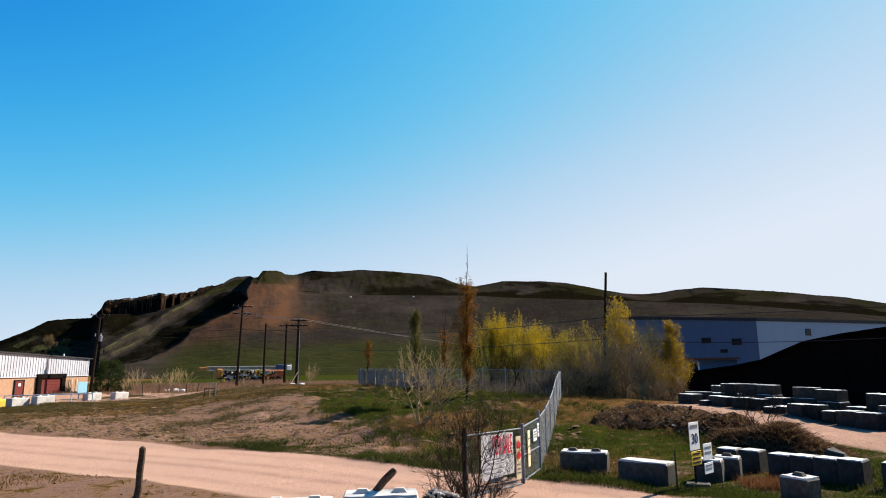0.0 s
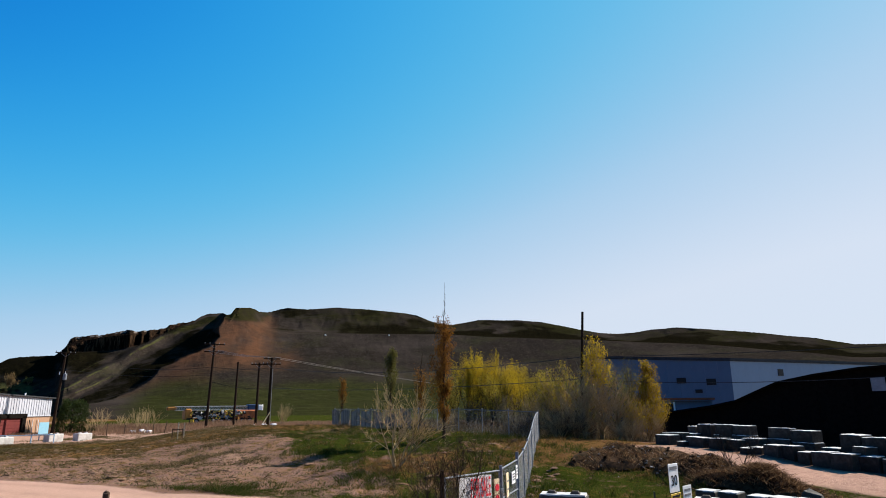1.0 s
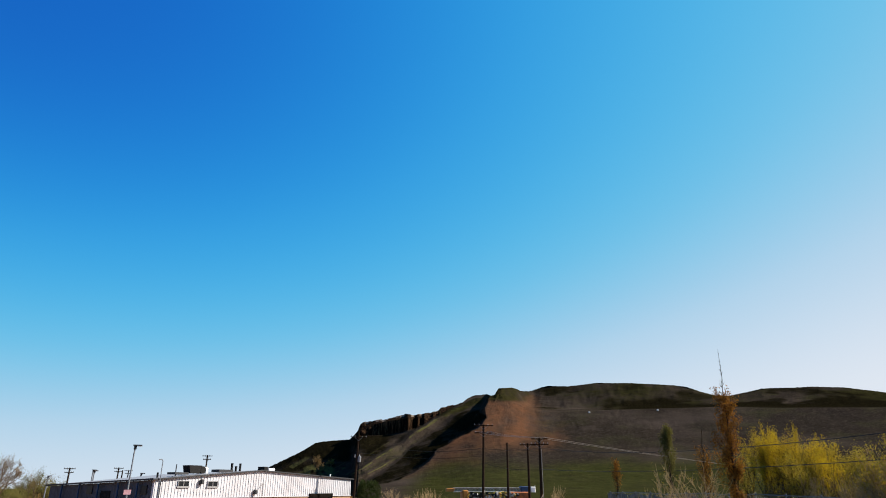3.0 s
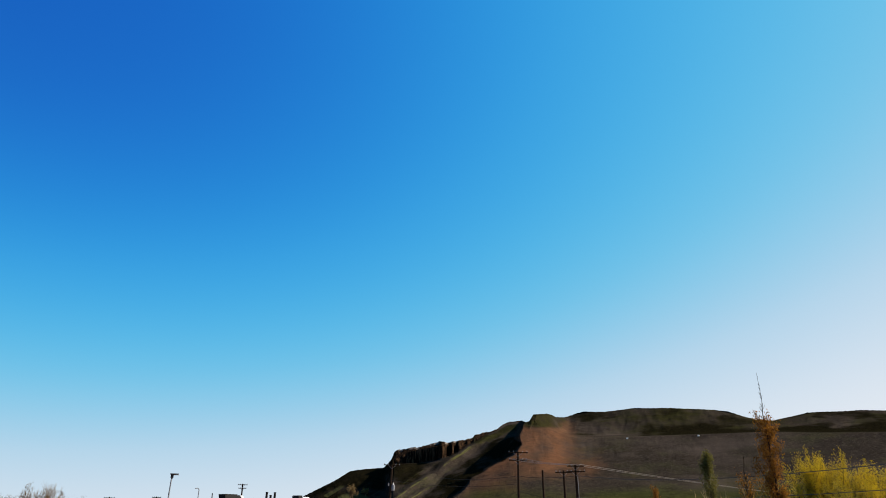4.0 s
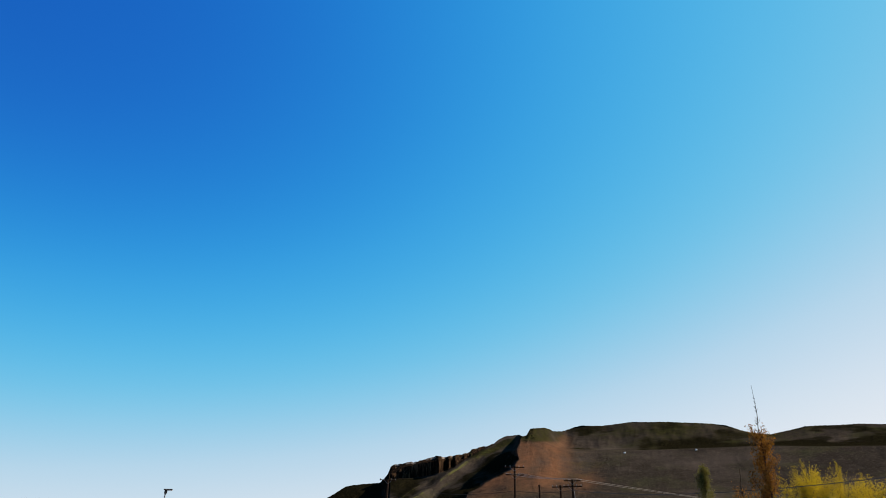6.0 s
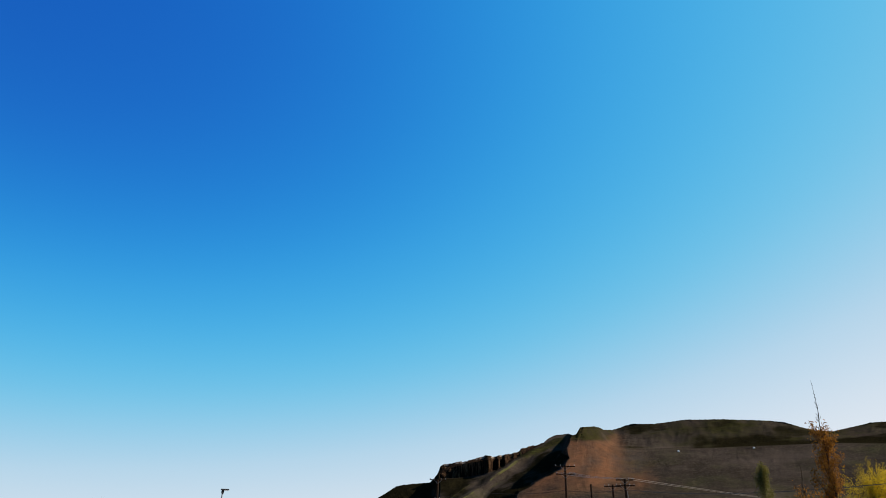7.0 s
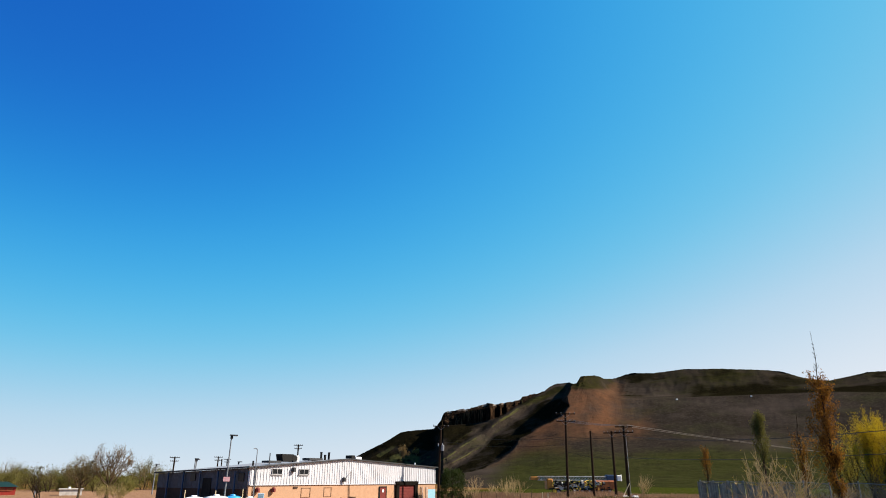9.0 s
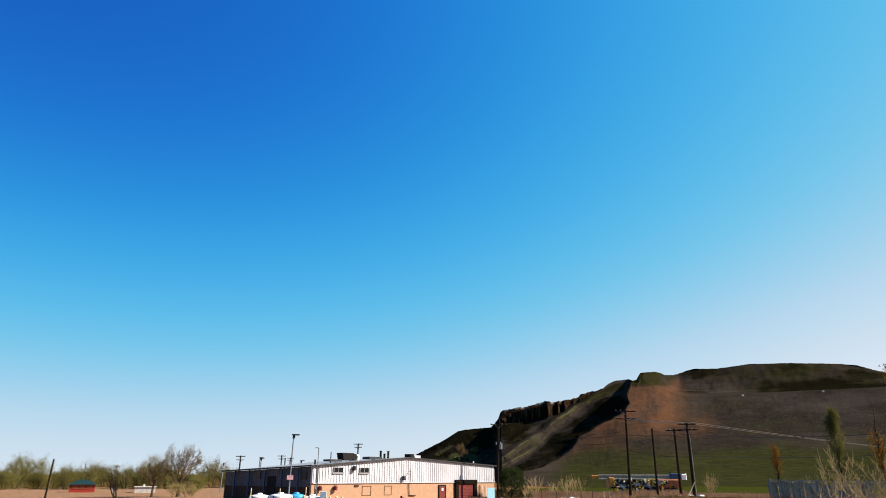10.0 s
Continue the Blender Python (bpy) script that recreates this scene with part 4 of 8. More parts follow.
    g = part("loading_door", Shape().box(28.1, -0.02, 1.1, 3.5, 0.1, 2.1), RED_PAINT, ob, "dark red loading door in a black surround")
    for i in range(5):
        part("slat", Shape().box(28.1, -0.09, 0.3 + i * 0.4, 3.5, 0.03, 0.36), RED_PAINT, g)
    fr = Shape()
    for cx, cz, sw, sh in ((28.1, 2.4, 5.1, 0.56), (25.95, 1.1, 0.75, 2.6), (30.2, 1.1, 0.75, 2.6)):
        fr.box(cx, -0.15, cz, sw, 0.3, sh, bevel=0.06)
    part("dock_surround", fr, BLACK_WALL, g)
    for x in (31.3, 31.9, 32.9):
        part("wall_pipe", Shape().rod((x, -0.15, -0.2), (x, -0.15, 1.9), 0.05), WHITE_PAINT if x > 31.5 else BLACK_PAINT, ob)
    # rooftop plant
    u = part("fan_unit", prism([(6.35, 5.05), (7.75, 5.05), (8.0, 5.95), (6.1, 5.95)], 2.0, 3.2), BLACK_PAINT, ob, "black flared rooftop fan unit")
    part("drum", Shape().rod((8.2, 2.0, 5.45), (8.2, 3.1, 5.45), 0.42, 0.42, 14), BLACK_PAINT, u)
    part("duct", Shape().box(8.85, 2.5, 5.45, 0.6, 0.9, 0.75, bevel=0.18), WHITE_PAINT, u)
    part("skid", Shape().box(4.9, 2.4, 5.0, 1.9, 1.4, 0.24), DARK_STEEL, u)
    part("curb", Shape().box(11.6, 2.4, 5.42, 2.3, 1.4, 0.3), DARK_STEEL, ob)
    for x, z in ((12.9, 6.3), (14.3, 6.3), (13.6, 5.95)):
        part("vent_stack", Shape().rod((x, 2.2, 5.0), (x, 2.2, z), 0.15, 0.15, 10), BLACK_PAINT, ob)
        part("stack_cap", Shape().lathe([(0.17, 0), (0.19, 0.05), (0.1, 0.09)], 10, (x, 2.2, z)), DARK_STEEL, ob)
    part("thin_stack", Shape().rod((4.4, 2.2, 4.5), (4.4, 2.2, 6.0), 0.06, 0.06, 8), DARK_STEEL, ob)
    part("short_stack", Shape().rod((2.0, 2.2, 4.4), (2.0, 2.2, 5.05), 0.11, 0.11, 8), BLACK_PAINT, ob)
    part("air_unit", Shape().box(18.9, 1.6, 5.62, 1.3, 1.2, 0.55, bevel=0.08), WHITE_STEEL, ob, "white rooftop air unit")
    part("air_unit_end", Shape().box(17.8, 1.6, 5.72, 0.75, 1.2, 0.7, bevel=0.05), BLACK_PAINT, ob)
    part("roof_pipe", Shape().rod((31.3, 1.0, 4.6), (31.3, 1.0, 5.35), 0.09, 0.09, 8), WHITE_PAINT, ob)
    mast = Shape().tube([(0.35, -0.5, -0.3), (0.35, -0.5, 6.2), (0.2, -0.45, 6.35), (-0.1, -0.4, 6.3)], [0.06, 0.05, 0.05, 0.05])
    part("service_mast", mast, GALVANISED, ob, "grey service mast with bent head")
    part("corner_pipe", Shape().rod((0.7, -0.2, 0), (0.7, -0.2, 4.3), 0.05), DARK_STEEL, ob)
    return ob


workshop()


def warehouse():
    q1, q2, q3 = polar(-15.5, 103), polar(-26.28, 101), polar(-47, 190)
    top = 9.25
    ob = thing("warehouse", pose(0, 0, 0), "large pale blue metal-clad warehouse with flat roof", "building")
    # the left wall's shade is put into a darker blue panel colour
    for name, a, b, mat, n in (("shaded_wall", q1, q2, WAREHOUSE_SHADED, 11), ("long_wall", q2, q3, WAREHOUSE, 36)):
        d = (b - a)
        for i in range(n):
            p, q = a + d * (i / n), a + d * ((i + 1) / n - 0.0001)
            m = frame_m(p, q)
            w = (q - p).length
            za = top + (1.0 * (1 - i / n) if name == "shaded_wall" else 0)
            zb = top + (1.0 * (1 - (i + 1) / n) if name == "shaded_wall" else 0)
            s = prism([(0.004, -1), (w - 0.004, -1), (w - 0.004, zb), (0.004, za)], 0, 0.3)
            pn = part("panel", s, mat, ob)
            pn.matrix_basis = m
    back1, back2 = q1 + Vector((18, 40, 0)), q3 + Vector((-30, 40, 0))
    s = Shape().add([(*q1[:2], top + 1.03), (*q2[:2], top + 0.03), (*q3[:2], top + 0.03), (*back2[:2], top + 1.5), (*back1[:2], top + 1.9)], [(0, 1, 2, 3, 4)])
    s.add([(x, y, z + 0.2) for x, y, z in s.v[:5]], [(0, 1, 2, 3, 4)])
    s.f += [(i, (i + 1) % 5, 5 + (i + 1) % 5, 5 + i) for i in range(5)]
    part("roof", s, ROOF_GREY, ob)
    trim = Shape()
    for a, b, za, zb in ((q1, q2, 1.0, 0.0), (q2, q3, 0.0, 0.0)):
        m = frame_m(a, b)
        w = (b - a).length
        pts = prism([(-0.1, top + za - 0.15), (w + 0.1, top + zb - 0.15), (w + 0.1, top + zb + 0.3), (-0.1, top + za + 0.3)], -0.12, -0.02)
        trim.add([m @ Vector(v) for v in pts.v], pts.f)
    part("fascia", trim, DARK_STEEL, ob, "dark roof edge")
    for az, el, w, h in ((-22.41, 1.83, 1.3, 0.8), (-24.71, 1.68, 1.3, 0.9), (-29.84, 2.29, 1.1, 1.0), (-23.7, 0.95, 1.0, 0.5)):
        a, b = (q1, q2) if az > -26 else (q2, q3)
        d = b - a
        t = math.tan(radians(-az))
        s = (a.x - t * a.y) / (t * d.y - d.x)
        p = a + d * s
        m = frame_m(a, b)
        wn_ = part("window", Shape().box(s * d.length, -0.04, EYE + p.length * math.tan(radians(el)), w, 0.1, h), GLASS_DARK, ob, "small dark window")
        wn_.matrix_basis = m
    for az, w in ((-19.2, 1.2), (-29.5, 2.2)):
        p = polar(az, 110 if az > -25 else 115)
        part("skylight", Shape().box(p.x, p.y, top + (0.9 if az > -25 else 0.45), w, 1.5, 0.35, bevel=0.1), WHITE_PAINT, ob, "white roof curb")
    # low lean-to in front
    a, b = polar(-17.6, 84), polar(-24.6, 84)
    m = frame_m(a, b)
    w = (b - a).length
    # annex wall in the same shade-darkened panel colour
    for name, sh, mat in (("annex_wall", prism([(0, -0.5), (w, -0.5), (w, 3.55), (0, 3.55)], 0, 6), WAREHOUSE_SHADED),
                          ("annex_roof", Shape().box(w / 2, 2.8, 3.75, w + 0.6, 7.0, 0.24), RUST_PAINT),
                          ("annex_door", Shape().box(w * 0.52, -0.03, 1.9, 1.2, 0.1, 2.6), BLACK_PAINT),
                          ("annex_frame", Shape().box(w * 0.58, -0.05, 2.2, 0.2, 0.14, 2.4), WHITE_PAINT)):
        o = part(name, sh, mat, ob)
        o.matrix_basis = m
    return ob


warehouse()


def dark_shed():
    a, b = polar(-19.6, 58), polar(-52.0, 62)
    m = frame_m(a, b)
    inv = m.inverted()
    d = (b - a)
    w = d.length
    ob = thing("dark_shed", m, "wide dark timber shed with low bowed gable in shadow", "building")
    # the bowed roofline, from the low eave to the ridge and down again
    line = []
    for az, z in ((-19.6, 2.2), (-22.3, 2.6), (-24.4, 2.9), (-26.3, 3.3), (-27.8, 3.98), (-29.4, 4.68), (-32.0, 5.2), (-34.9, 5.6), (-37.0, 5.72), (-40.0, 5.3), (-44.0, 4.1), (-52.0, 2.4)):
        t = math.tan(radians(-az))
        line.append((((a.x - t * a.y) / (t * d.y - d.x)) * w, z))
    pts = [(w, -0.6)] + [(x, z) for x, z in reversed(line)] + [(0, -0.6)]
    # near-black colour covers dark timber and the shade lying on it
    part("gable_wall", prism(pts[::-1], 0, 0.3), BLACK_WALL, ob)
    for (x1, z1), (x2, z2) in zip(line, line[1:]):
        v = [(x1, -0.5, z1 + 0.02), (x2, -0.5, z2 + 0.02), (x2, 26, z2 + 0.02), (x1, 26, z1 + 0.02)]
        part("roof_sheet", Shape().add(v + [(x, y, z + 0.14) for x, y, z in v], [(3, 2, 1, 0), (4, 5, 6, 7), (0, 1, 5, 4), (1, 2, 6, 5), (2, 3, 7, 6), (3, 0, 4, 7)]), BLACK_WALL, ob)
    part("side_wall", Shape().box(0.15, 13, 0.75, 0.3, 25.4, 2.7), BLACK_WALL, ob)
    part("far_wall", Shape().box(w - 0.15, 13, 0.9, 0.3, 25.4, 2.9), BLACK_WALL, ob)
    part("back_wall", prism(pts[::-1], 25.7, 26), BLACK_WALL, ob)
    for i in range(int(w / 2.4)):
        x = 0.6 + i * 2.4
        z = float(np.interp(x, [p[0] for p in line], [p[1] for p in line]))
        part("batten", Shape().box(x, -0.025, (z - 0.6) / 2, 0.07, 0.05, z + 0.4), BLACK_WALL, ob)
    part("hatch", Shape().box(line[7][0] + 1.2, -0.04, 4.5, 0.9, 0.08, 1.0), ROOF_GREY, ob, "grey gable hatch")
    return ob


dark_shed()


def kiosk():
    p = polar(61.6, 145)
    ob = thing("kiosk", frame_m(polar(62.45, 145), polar(60.75, 145), gz(p.x, p.y) - 0.05), "small red timber kiosk with green hipped roof", "hut")
    w = 4.3
    part("wall", Shape().box(w / 2, 1.6, 0.75, w, 3.2, 1.5), surface("kiosk_red", (0.2, 0.016, 0.01), (0.28, 0.028, 0.018), 4, None, 1, 0.6, bump=0.1), ob)
    for x in (0.9, 2.15, 3.4):
        part("shutter", Shape().box(x, -0.02, 1.05, 0.9, 0.06, 0.5), RUST_PAINT, ob)
    r = Shape().add([(-0.4, -0.4, 1.45), (w + 0.4, -0.4, 1.45), (w + 0.4, 3.6, 1.45), (-0.4, 3.6, 1.45), (1.4, 1.6, 2.35), (w - 1.4, 1.6, 2.35)],
                    [(0, 1, 5, 4), (1, 2, 5), (2, 3, 4, 5), (3, 0, 4), (3, 2, 1, 0)])
    part("roof", r, GREEN_PAINT, ob)
    part("counter", Shape().box(w / 2, -0.05, 0.8, w * 0.7, 0.12, 0.1), RUST_PAINT, ob)
    p = polar(57.3, 140)
    ob = thing("site_hut", frame_m(polar(58.0, 140), polar(56.5, 140), gz(p.x, p.y) - 0.05), "low white hut with flat roof beside far trees", "hut")
    part("wall", Shape().box(1.8, 1.5, 0.5, 3.6, 3.0, 1.0), BLOCK_WHITE, ob)
    part("roof", Shape().box(1.8, 1.5, 1.08, 4.0, 3.4, 0.14), BLOCK_WHITE, ob)
    part("vent", Shape().rod((1.5, 1.5, 1.1), (1.5, 1.5, 1.45), 0.2, 0.2, 8), WHITE_PAINT, ob)


kiosk()


# ---------------------------------------------------------------- poles and wires
def sag(a, b, drop, n=10):
    a, b = Vector(a), Vector(b)
    return [a.lerp(b, i / n) - Vector((0, 0, drop * 4 * (i / n) * (1 - i / n))) for i in range(n + 1)]


def utility_pole(az, d, top, arms=(), lean=0.0, r=0.19, label="dark wooden utility pole", extra=()):
    p = polar(az, d)
    z = gz(p.x, p.y)
    ob = thing("utility_pole", Matrix.Translation((p.x, p.y, z - 0.2)) @ pose(0, 0, 0, 0, lean, az), label, "pole", "utility poles")
    h = top - z + 0.2
    part("shaft", Shape().rod((0, 0, 0), (0, 0, h), r, r * 0.72, 10), POLE_WOOD, ob)
    for za, half in arms:
        arm = part("crossarm", Shape().box(0, -0.16, h + za, half * 2, 0.11, 0.13), POLE_WOOD, ob)
        for x in (-half * 0.92, -half * 0.45, half * 0.45, half * 0.92):
            part("insulator", Shape().lathe([(0.035, 0), (0.055, 0.06), (0.03, 0.09), (0.045, 0.15), (0.015, 0.18)], 8, (x, -0.16, h + za + 0.06)), GALVANISED, arm)
        part("brace", Shape().rod((-half * 0.5, -0.2, h + za), (0, -0.12, h + za - 0.5), 0.02).rod((half * 0.5, -0.2, h + za), (0, -0.12, h + za - 0.5), 0.02), GALVANISED, arm)
    for kind in extra:
        if kind == "transformer":
            t = part("transformer", Shape().lathe([(0.2, 0), (0.24, 0.05), (0.24, 0.75), (0.18, 0.82), (0.05, 0.86)], 12, (0.36, -0.1, h * 0.66)), GALVANISED, ob, "grey pole transformer")
            part("bushing", Shape().rod((0.36, -0.1, h * 0.66 + 0.8), (0.36, -0.1, h * 0.66 + 1.1), 0.04), WHITE_PAINT, t)
            part("cutout", Shape().rod((-0.3, -0.1, h * 0.72), (-0.3, -0.1, h * 0.72 + 0.4), 0.05), WHITE_PAINT, ob)
        if kind == "guard":
            part("guy_guard", Shape().rod((0.28, -0.1, 0.1), (0.2, -0.05, h * 0.84), 0.035, 0.035, 8), ROOF_GREY, ob, "pale conduit along the pole")
    return ob


POLES = {"a": (17.9, 92, 11.75), "b": (15.75, 100, 9.8), "c": (13.98, 92.5, 9.25), "d": (13.0, 90, 9.75), "w": (28.8, 99, 10.65), "big": (-13.85, 45, 9.55)}
utility_pole(*POLES["a"], arms=((-0.15, 1.35), (-1.15, 1.25)), lean=1.6)
utility_pole(*POLES["b"], lean=0.6)
utility_pole(*POLES["c"], arms=((-0.25, 1.1),), lean=0.4, extra=())
utility_pole(*POLES["d"], arms=((-0.15, 1.1), (-0.85, 1.2)), lean=0.7, extra=("guard",))
utility_pole(*POLES["w"], arms=((-0.15, 1.2),), lean=2.2, extra=("transformer",))
utility_pole(*POLES["big"], lean=3.9, r=0.115, label="tall bare dark wooden pole among young trees")
for az, d, el in ((40.76, 150, 2.59), (50.4, 150, 1.5), (47.1, 170, 1.56), (46.8, 185, 1.36), (46.38, 200, 1.38)):
    utility_pole(az, d, EYE + d * math.tan(radians(el)), arms=((-0.2, 1.0), (-0.9, 0.8)) if az != 46.8 else (), r=0.2, label="distant wooden utility pole beyond the workshop")
utility_pole(63.88, 113, 5.35, lean=1.5, r=0.14, label="leaning bare pole by the field")


def wire(name, a, b, drop, r=0.02, mat=WIRE):
    pts = sag(a, b, drop)
    ob = part(name, Shape().tube(pts, [r] * len(pts), 4), mat)
    return tagged(ob, "thin sagging overhead wire between poles", "wire", "overhead wires", "stuff")


def top_of(key, dz=0.0, dx=0.0):
    az, d, z = POLES[key]
    p = polar(az, d, z + dz)
    return p + Vector((math.cos(radians(az)), math.sin(radians(az)), 0)) * dx


for dx in (-0.9, 0.0, 0.9):
    wire("overhead_wire", top_of("a", -0.9, dx), top_of("d", 0.1, dx), 0.25, 0.022, PALE_WIRE)
wire("overhead_wire", top_of("a", -3.2), top_of("d", -1.35), 0.25, 0.03)
wire("overhead_wire", polar(24.5, 97, 8.6), top_of("a", -3.2), 0.3, 0.026)
wire("overhead_wire", top_of("a", -5.05), top_of("c", -3.5), 0.3, 0.026)
wire("overhead_wire", top_of("w", -2.2), top_of("a", -4.2), 0.6)
for dx in (-0.6, 0.6):
    wire("overhead_wire", top_of("d", 0.1, dx), polar(-6, 130, 6.0), 0.2, 0.026, PALE_WIRE)
wire("overhead_wire", top_of("d", -1.3), polar(-14.6, 45, 6.42), 0.9, 0.03)
wire("overhead_wire", top_of("d", -4.0), polar(-14.6, 45, 4.95), 0.5, 0.03)
wire("overhead_wire", polar(-14.6, 45, 6.42), polar(-48, 46, 6.6), 0.25, 0.024)
wire("overhead_wire", polar(-14.7, 45, 4.85), polar(-48, 46, 5.3), 0.6, 0.024)


def street_lamp(az, d, top, label, sign=False, r=0.06):
    p = polar(az, d)
    z = gz(p.x, p.y)
    ob = thing("street_lamp", Matrix.Translation((p.x, p.y, z)) @ pose(0, 0, 0, 0, 0.5, az), label, "lamp", "street lamps")
    h = top - z
    part("post", Shape().rod((0, 0, 0), (0, 0, h - 0.1), r * 1.3, r, 10), GALVANISED, ob)
    part("bracket", Shape().tube([(0, 0, h - 0.5), (0.1, 0, h - 0.15), (0.12, 0, h)], [r, r, r]), GALVANISED, ob)
    hd = part("lamp_head", Shape().box(0.2, 0, h + 0.02, 0.8, 0.35, 0.1, bevel=0.03).box(0.02, 0, h - 0.18, 0.26, 0.22, 0.34, bevel=0.06), DARK_STEEL, ob)
    part("lens", Shape().box(0.4, 0, h - 0.06, 0.42, 0.3, 0.04), WHITE_PLASTIC, hd)
    if sign:
        part("notice", Shape().box(0, -0.1, 3.2, 0.62, 0.03, 0.42), surface("pink_board", (0.6, 0.3, 0.33), (0.7, 0.4, 0.42), 4, None, 1, 0.6, bump=0), ob, "pinkish notice board")
    return ob


street_lamp(46.3, 70, 7.2, "grey steel yard lamp with flat head", True)
for az, d, el in ((51.7, 140, 0.9), (48.85, 130, 1.36), (48.75, 131, 1.3), (45.5, 120, 1.15)):
    street_lamp(az, d, EYE + d * math.tan(radians(el)), "thin distant yard lamp behind the workshop", r=0.09)


street_lamp(59.55, 130, EYE + 130 * math.tan(radians(0.6)), "thin pale lamp post by the far trees", r=0.09)


# ---------------------------------------------------------------- trees
BARK_MID = surface("grey_bark", (0.065, 0.045, 0.026), (0.16, 0.112, 0.064), 15, None, 1, 0.9, spec=0.05)


def limbs(s, start, way, length, radius, depth, g, spread, rise, tips, twist=0.18, kids=(3, 4), n=5, thin=0.62, short=0.68, twig=0.006):
    """Grows one limb with a bent axis and, from it, its smaller limbs."""
    pts, rad = [Vector(start)], [radius]
    d = Vector(way).normalized()
    steps = 4 if depth > 1 else 3
    for i in range(steps):
        d = (d + Vector(g.normal(0, twist, 3)) + Vector((0, 0, rise * 0.25))).normalized()
        pts.append(pts[-1] + d * (length / steps))
        rad.append(radius * (1 - 0.45 * (i + 1) / steps) if depth > 0 else radius * (1 - 0.75 * (i + 1) / steps))
    s.tube(pts, rad, n if depth > 1 else (4 if depth > 0 else 3))
    if depth == 0:
        tips += [(p, radius) for p in pts[1:]]
        return
    if depth == 1:
        tips += [(p, radius) for p in pts[2:]]
    for k in range(int(g.integers(kids[0], kids[1] + 1))):
        t = g.uniform(0.35, 1.0)
        i = min(int(t * steps), steps - 1)
        p = pts[i].lerp(pts[i + 1], t * steps - i)
        out = Vector(g.normal(0, 1, 3))
        out = (out - d * out.dot(d)).normalized()
        way2 = (d * (1 - spread) + out * spread + Vector((0, 0, rise * 0.5))).normalized()
        limbs(s, p, way2, length * short * g.uniform(0.7, 1.15), max(rad[i] * thin, twig), depth - 1, g, spread, rise, tips, twist, kids, n, thin, short, twig)
    limbs(s, pts[-1], d, length * short, max(rad[-1], twig), depth - 1, g, spread, rise, tips, twist, kids, n, thin, short, twig)


def leaf_cloud(points, count, size, jitter, g, stretch=1.0):
    """Many small leaves, each a folded blade of its own, scattered round the points."""
    pts = np.array([tuple(p) for p in points])
    c = pts[g.integers(0, len(pts), count)] + np.clip(g.normal(0, 1, (count, 3)), -1.7, 1.7) * np.array(jitter)
    a = g.normal(0, 1, (count, 3)) * (1, 1, 1.5)
    a /= np.linalg.norm(a, axis=1, keepdims=True)
    b = np.cross(a, g.normal(0, 1, (count, 3)))
    b /= np.linalg.norm(b, axis=1, keepdims=True)
    sz = size * g.uniform(0.6, 1.4, (count, 1))
    k = np.cross(a, b) * sz * 0.25
    v = np.stack([c - a * sz * stretch, c + b * sz * 0.42 + k, c + a * sz * stretch, c - b * sz * 0.42 + k], 1).reshape(-1, 3)
    s = Shape()
    s.v = [tuple(p) for p in v.tolist()]
    s.f = [f for i in range(count) for f in ((4 * i, 4 * i + 1, 4 * i + 2), (4 * i, 4 * i + 2, 4 * i + 3))]
    return s


def tree(az, d, height, label, leaf=None, bark=BARK_DARK, seed=1, trunks=1, depth=3, spread=0.45, rise=0.25, trunk_r=0.1, first=0.3, leaves=1500, leaf_size=0.1,
         jitter=0.2, kids=(3, 4), category="tree", group="", lean=0.0, thin=0.62, short=0.68, fan=0.25, name="tree", base=None, twig=0.006, low=0, above=0.0):
    p = polar(az, d)
    z = gz(p.x, p.y) - 0.08 if base is None else base
    g = np.random.default_rng(seed)
    ob = thing(name, pose(p.x, p.y, z), label, category, group)
    s, tips = Shape(), []
    for k in range(trunks):
        t = 2 * math.pi * (k + g.uniform(-0.3, 0.3)) / trunks
        way = Vector((math.cos(t) * fan * (trunks > 1) + lean, math.sin(t) * fan * (trunks > 1), 1))
        limbs(s, Vector((math.cos(t), math.sin(t), 0)) * (0.12 * (trunks > 1)), way, height * first, trunk_r * g.uniform(0.8, 1.1), depth, g, spread, rise, tips, kids=kids, thin=thin, short=short, twig=twig)
    top = max(v[2] for v in s.v)
    k = height / top
    s.v = [(x * (0.5 + 0.5 * k), y * (0.5 + 0.5 * k), zz * k) for x, y, zz in s.v]
    part("trunk", s, bark, ob)
    if leaf is not None and leaves:
        pts = [(q[0].x * (0.5 + 0.5 * k), q[0].y * (0.5 + 0.5 * k), q[0].z * k) for q in tips]
        pts = [q for q in pts if q[2] > above * height] or pts
        if low:
            stem = [v for v in s.v if v[2] > 0.2 * height]
            pts += [stem[int(i)] for i in g.integers(0, len(stem), low)]
        part("crown", leaf_cloud(pts, leaves, leaf_size, jitter, g), leaf, ob)
    return ob


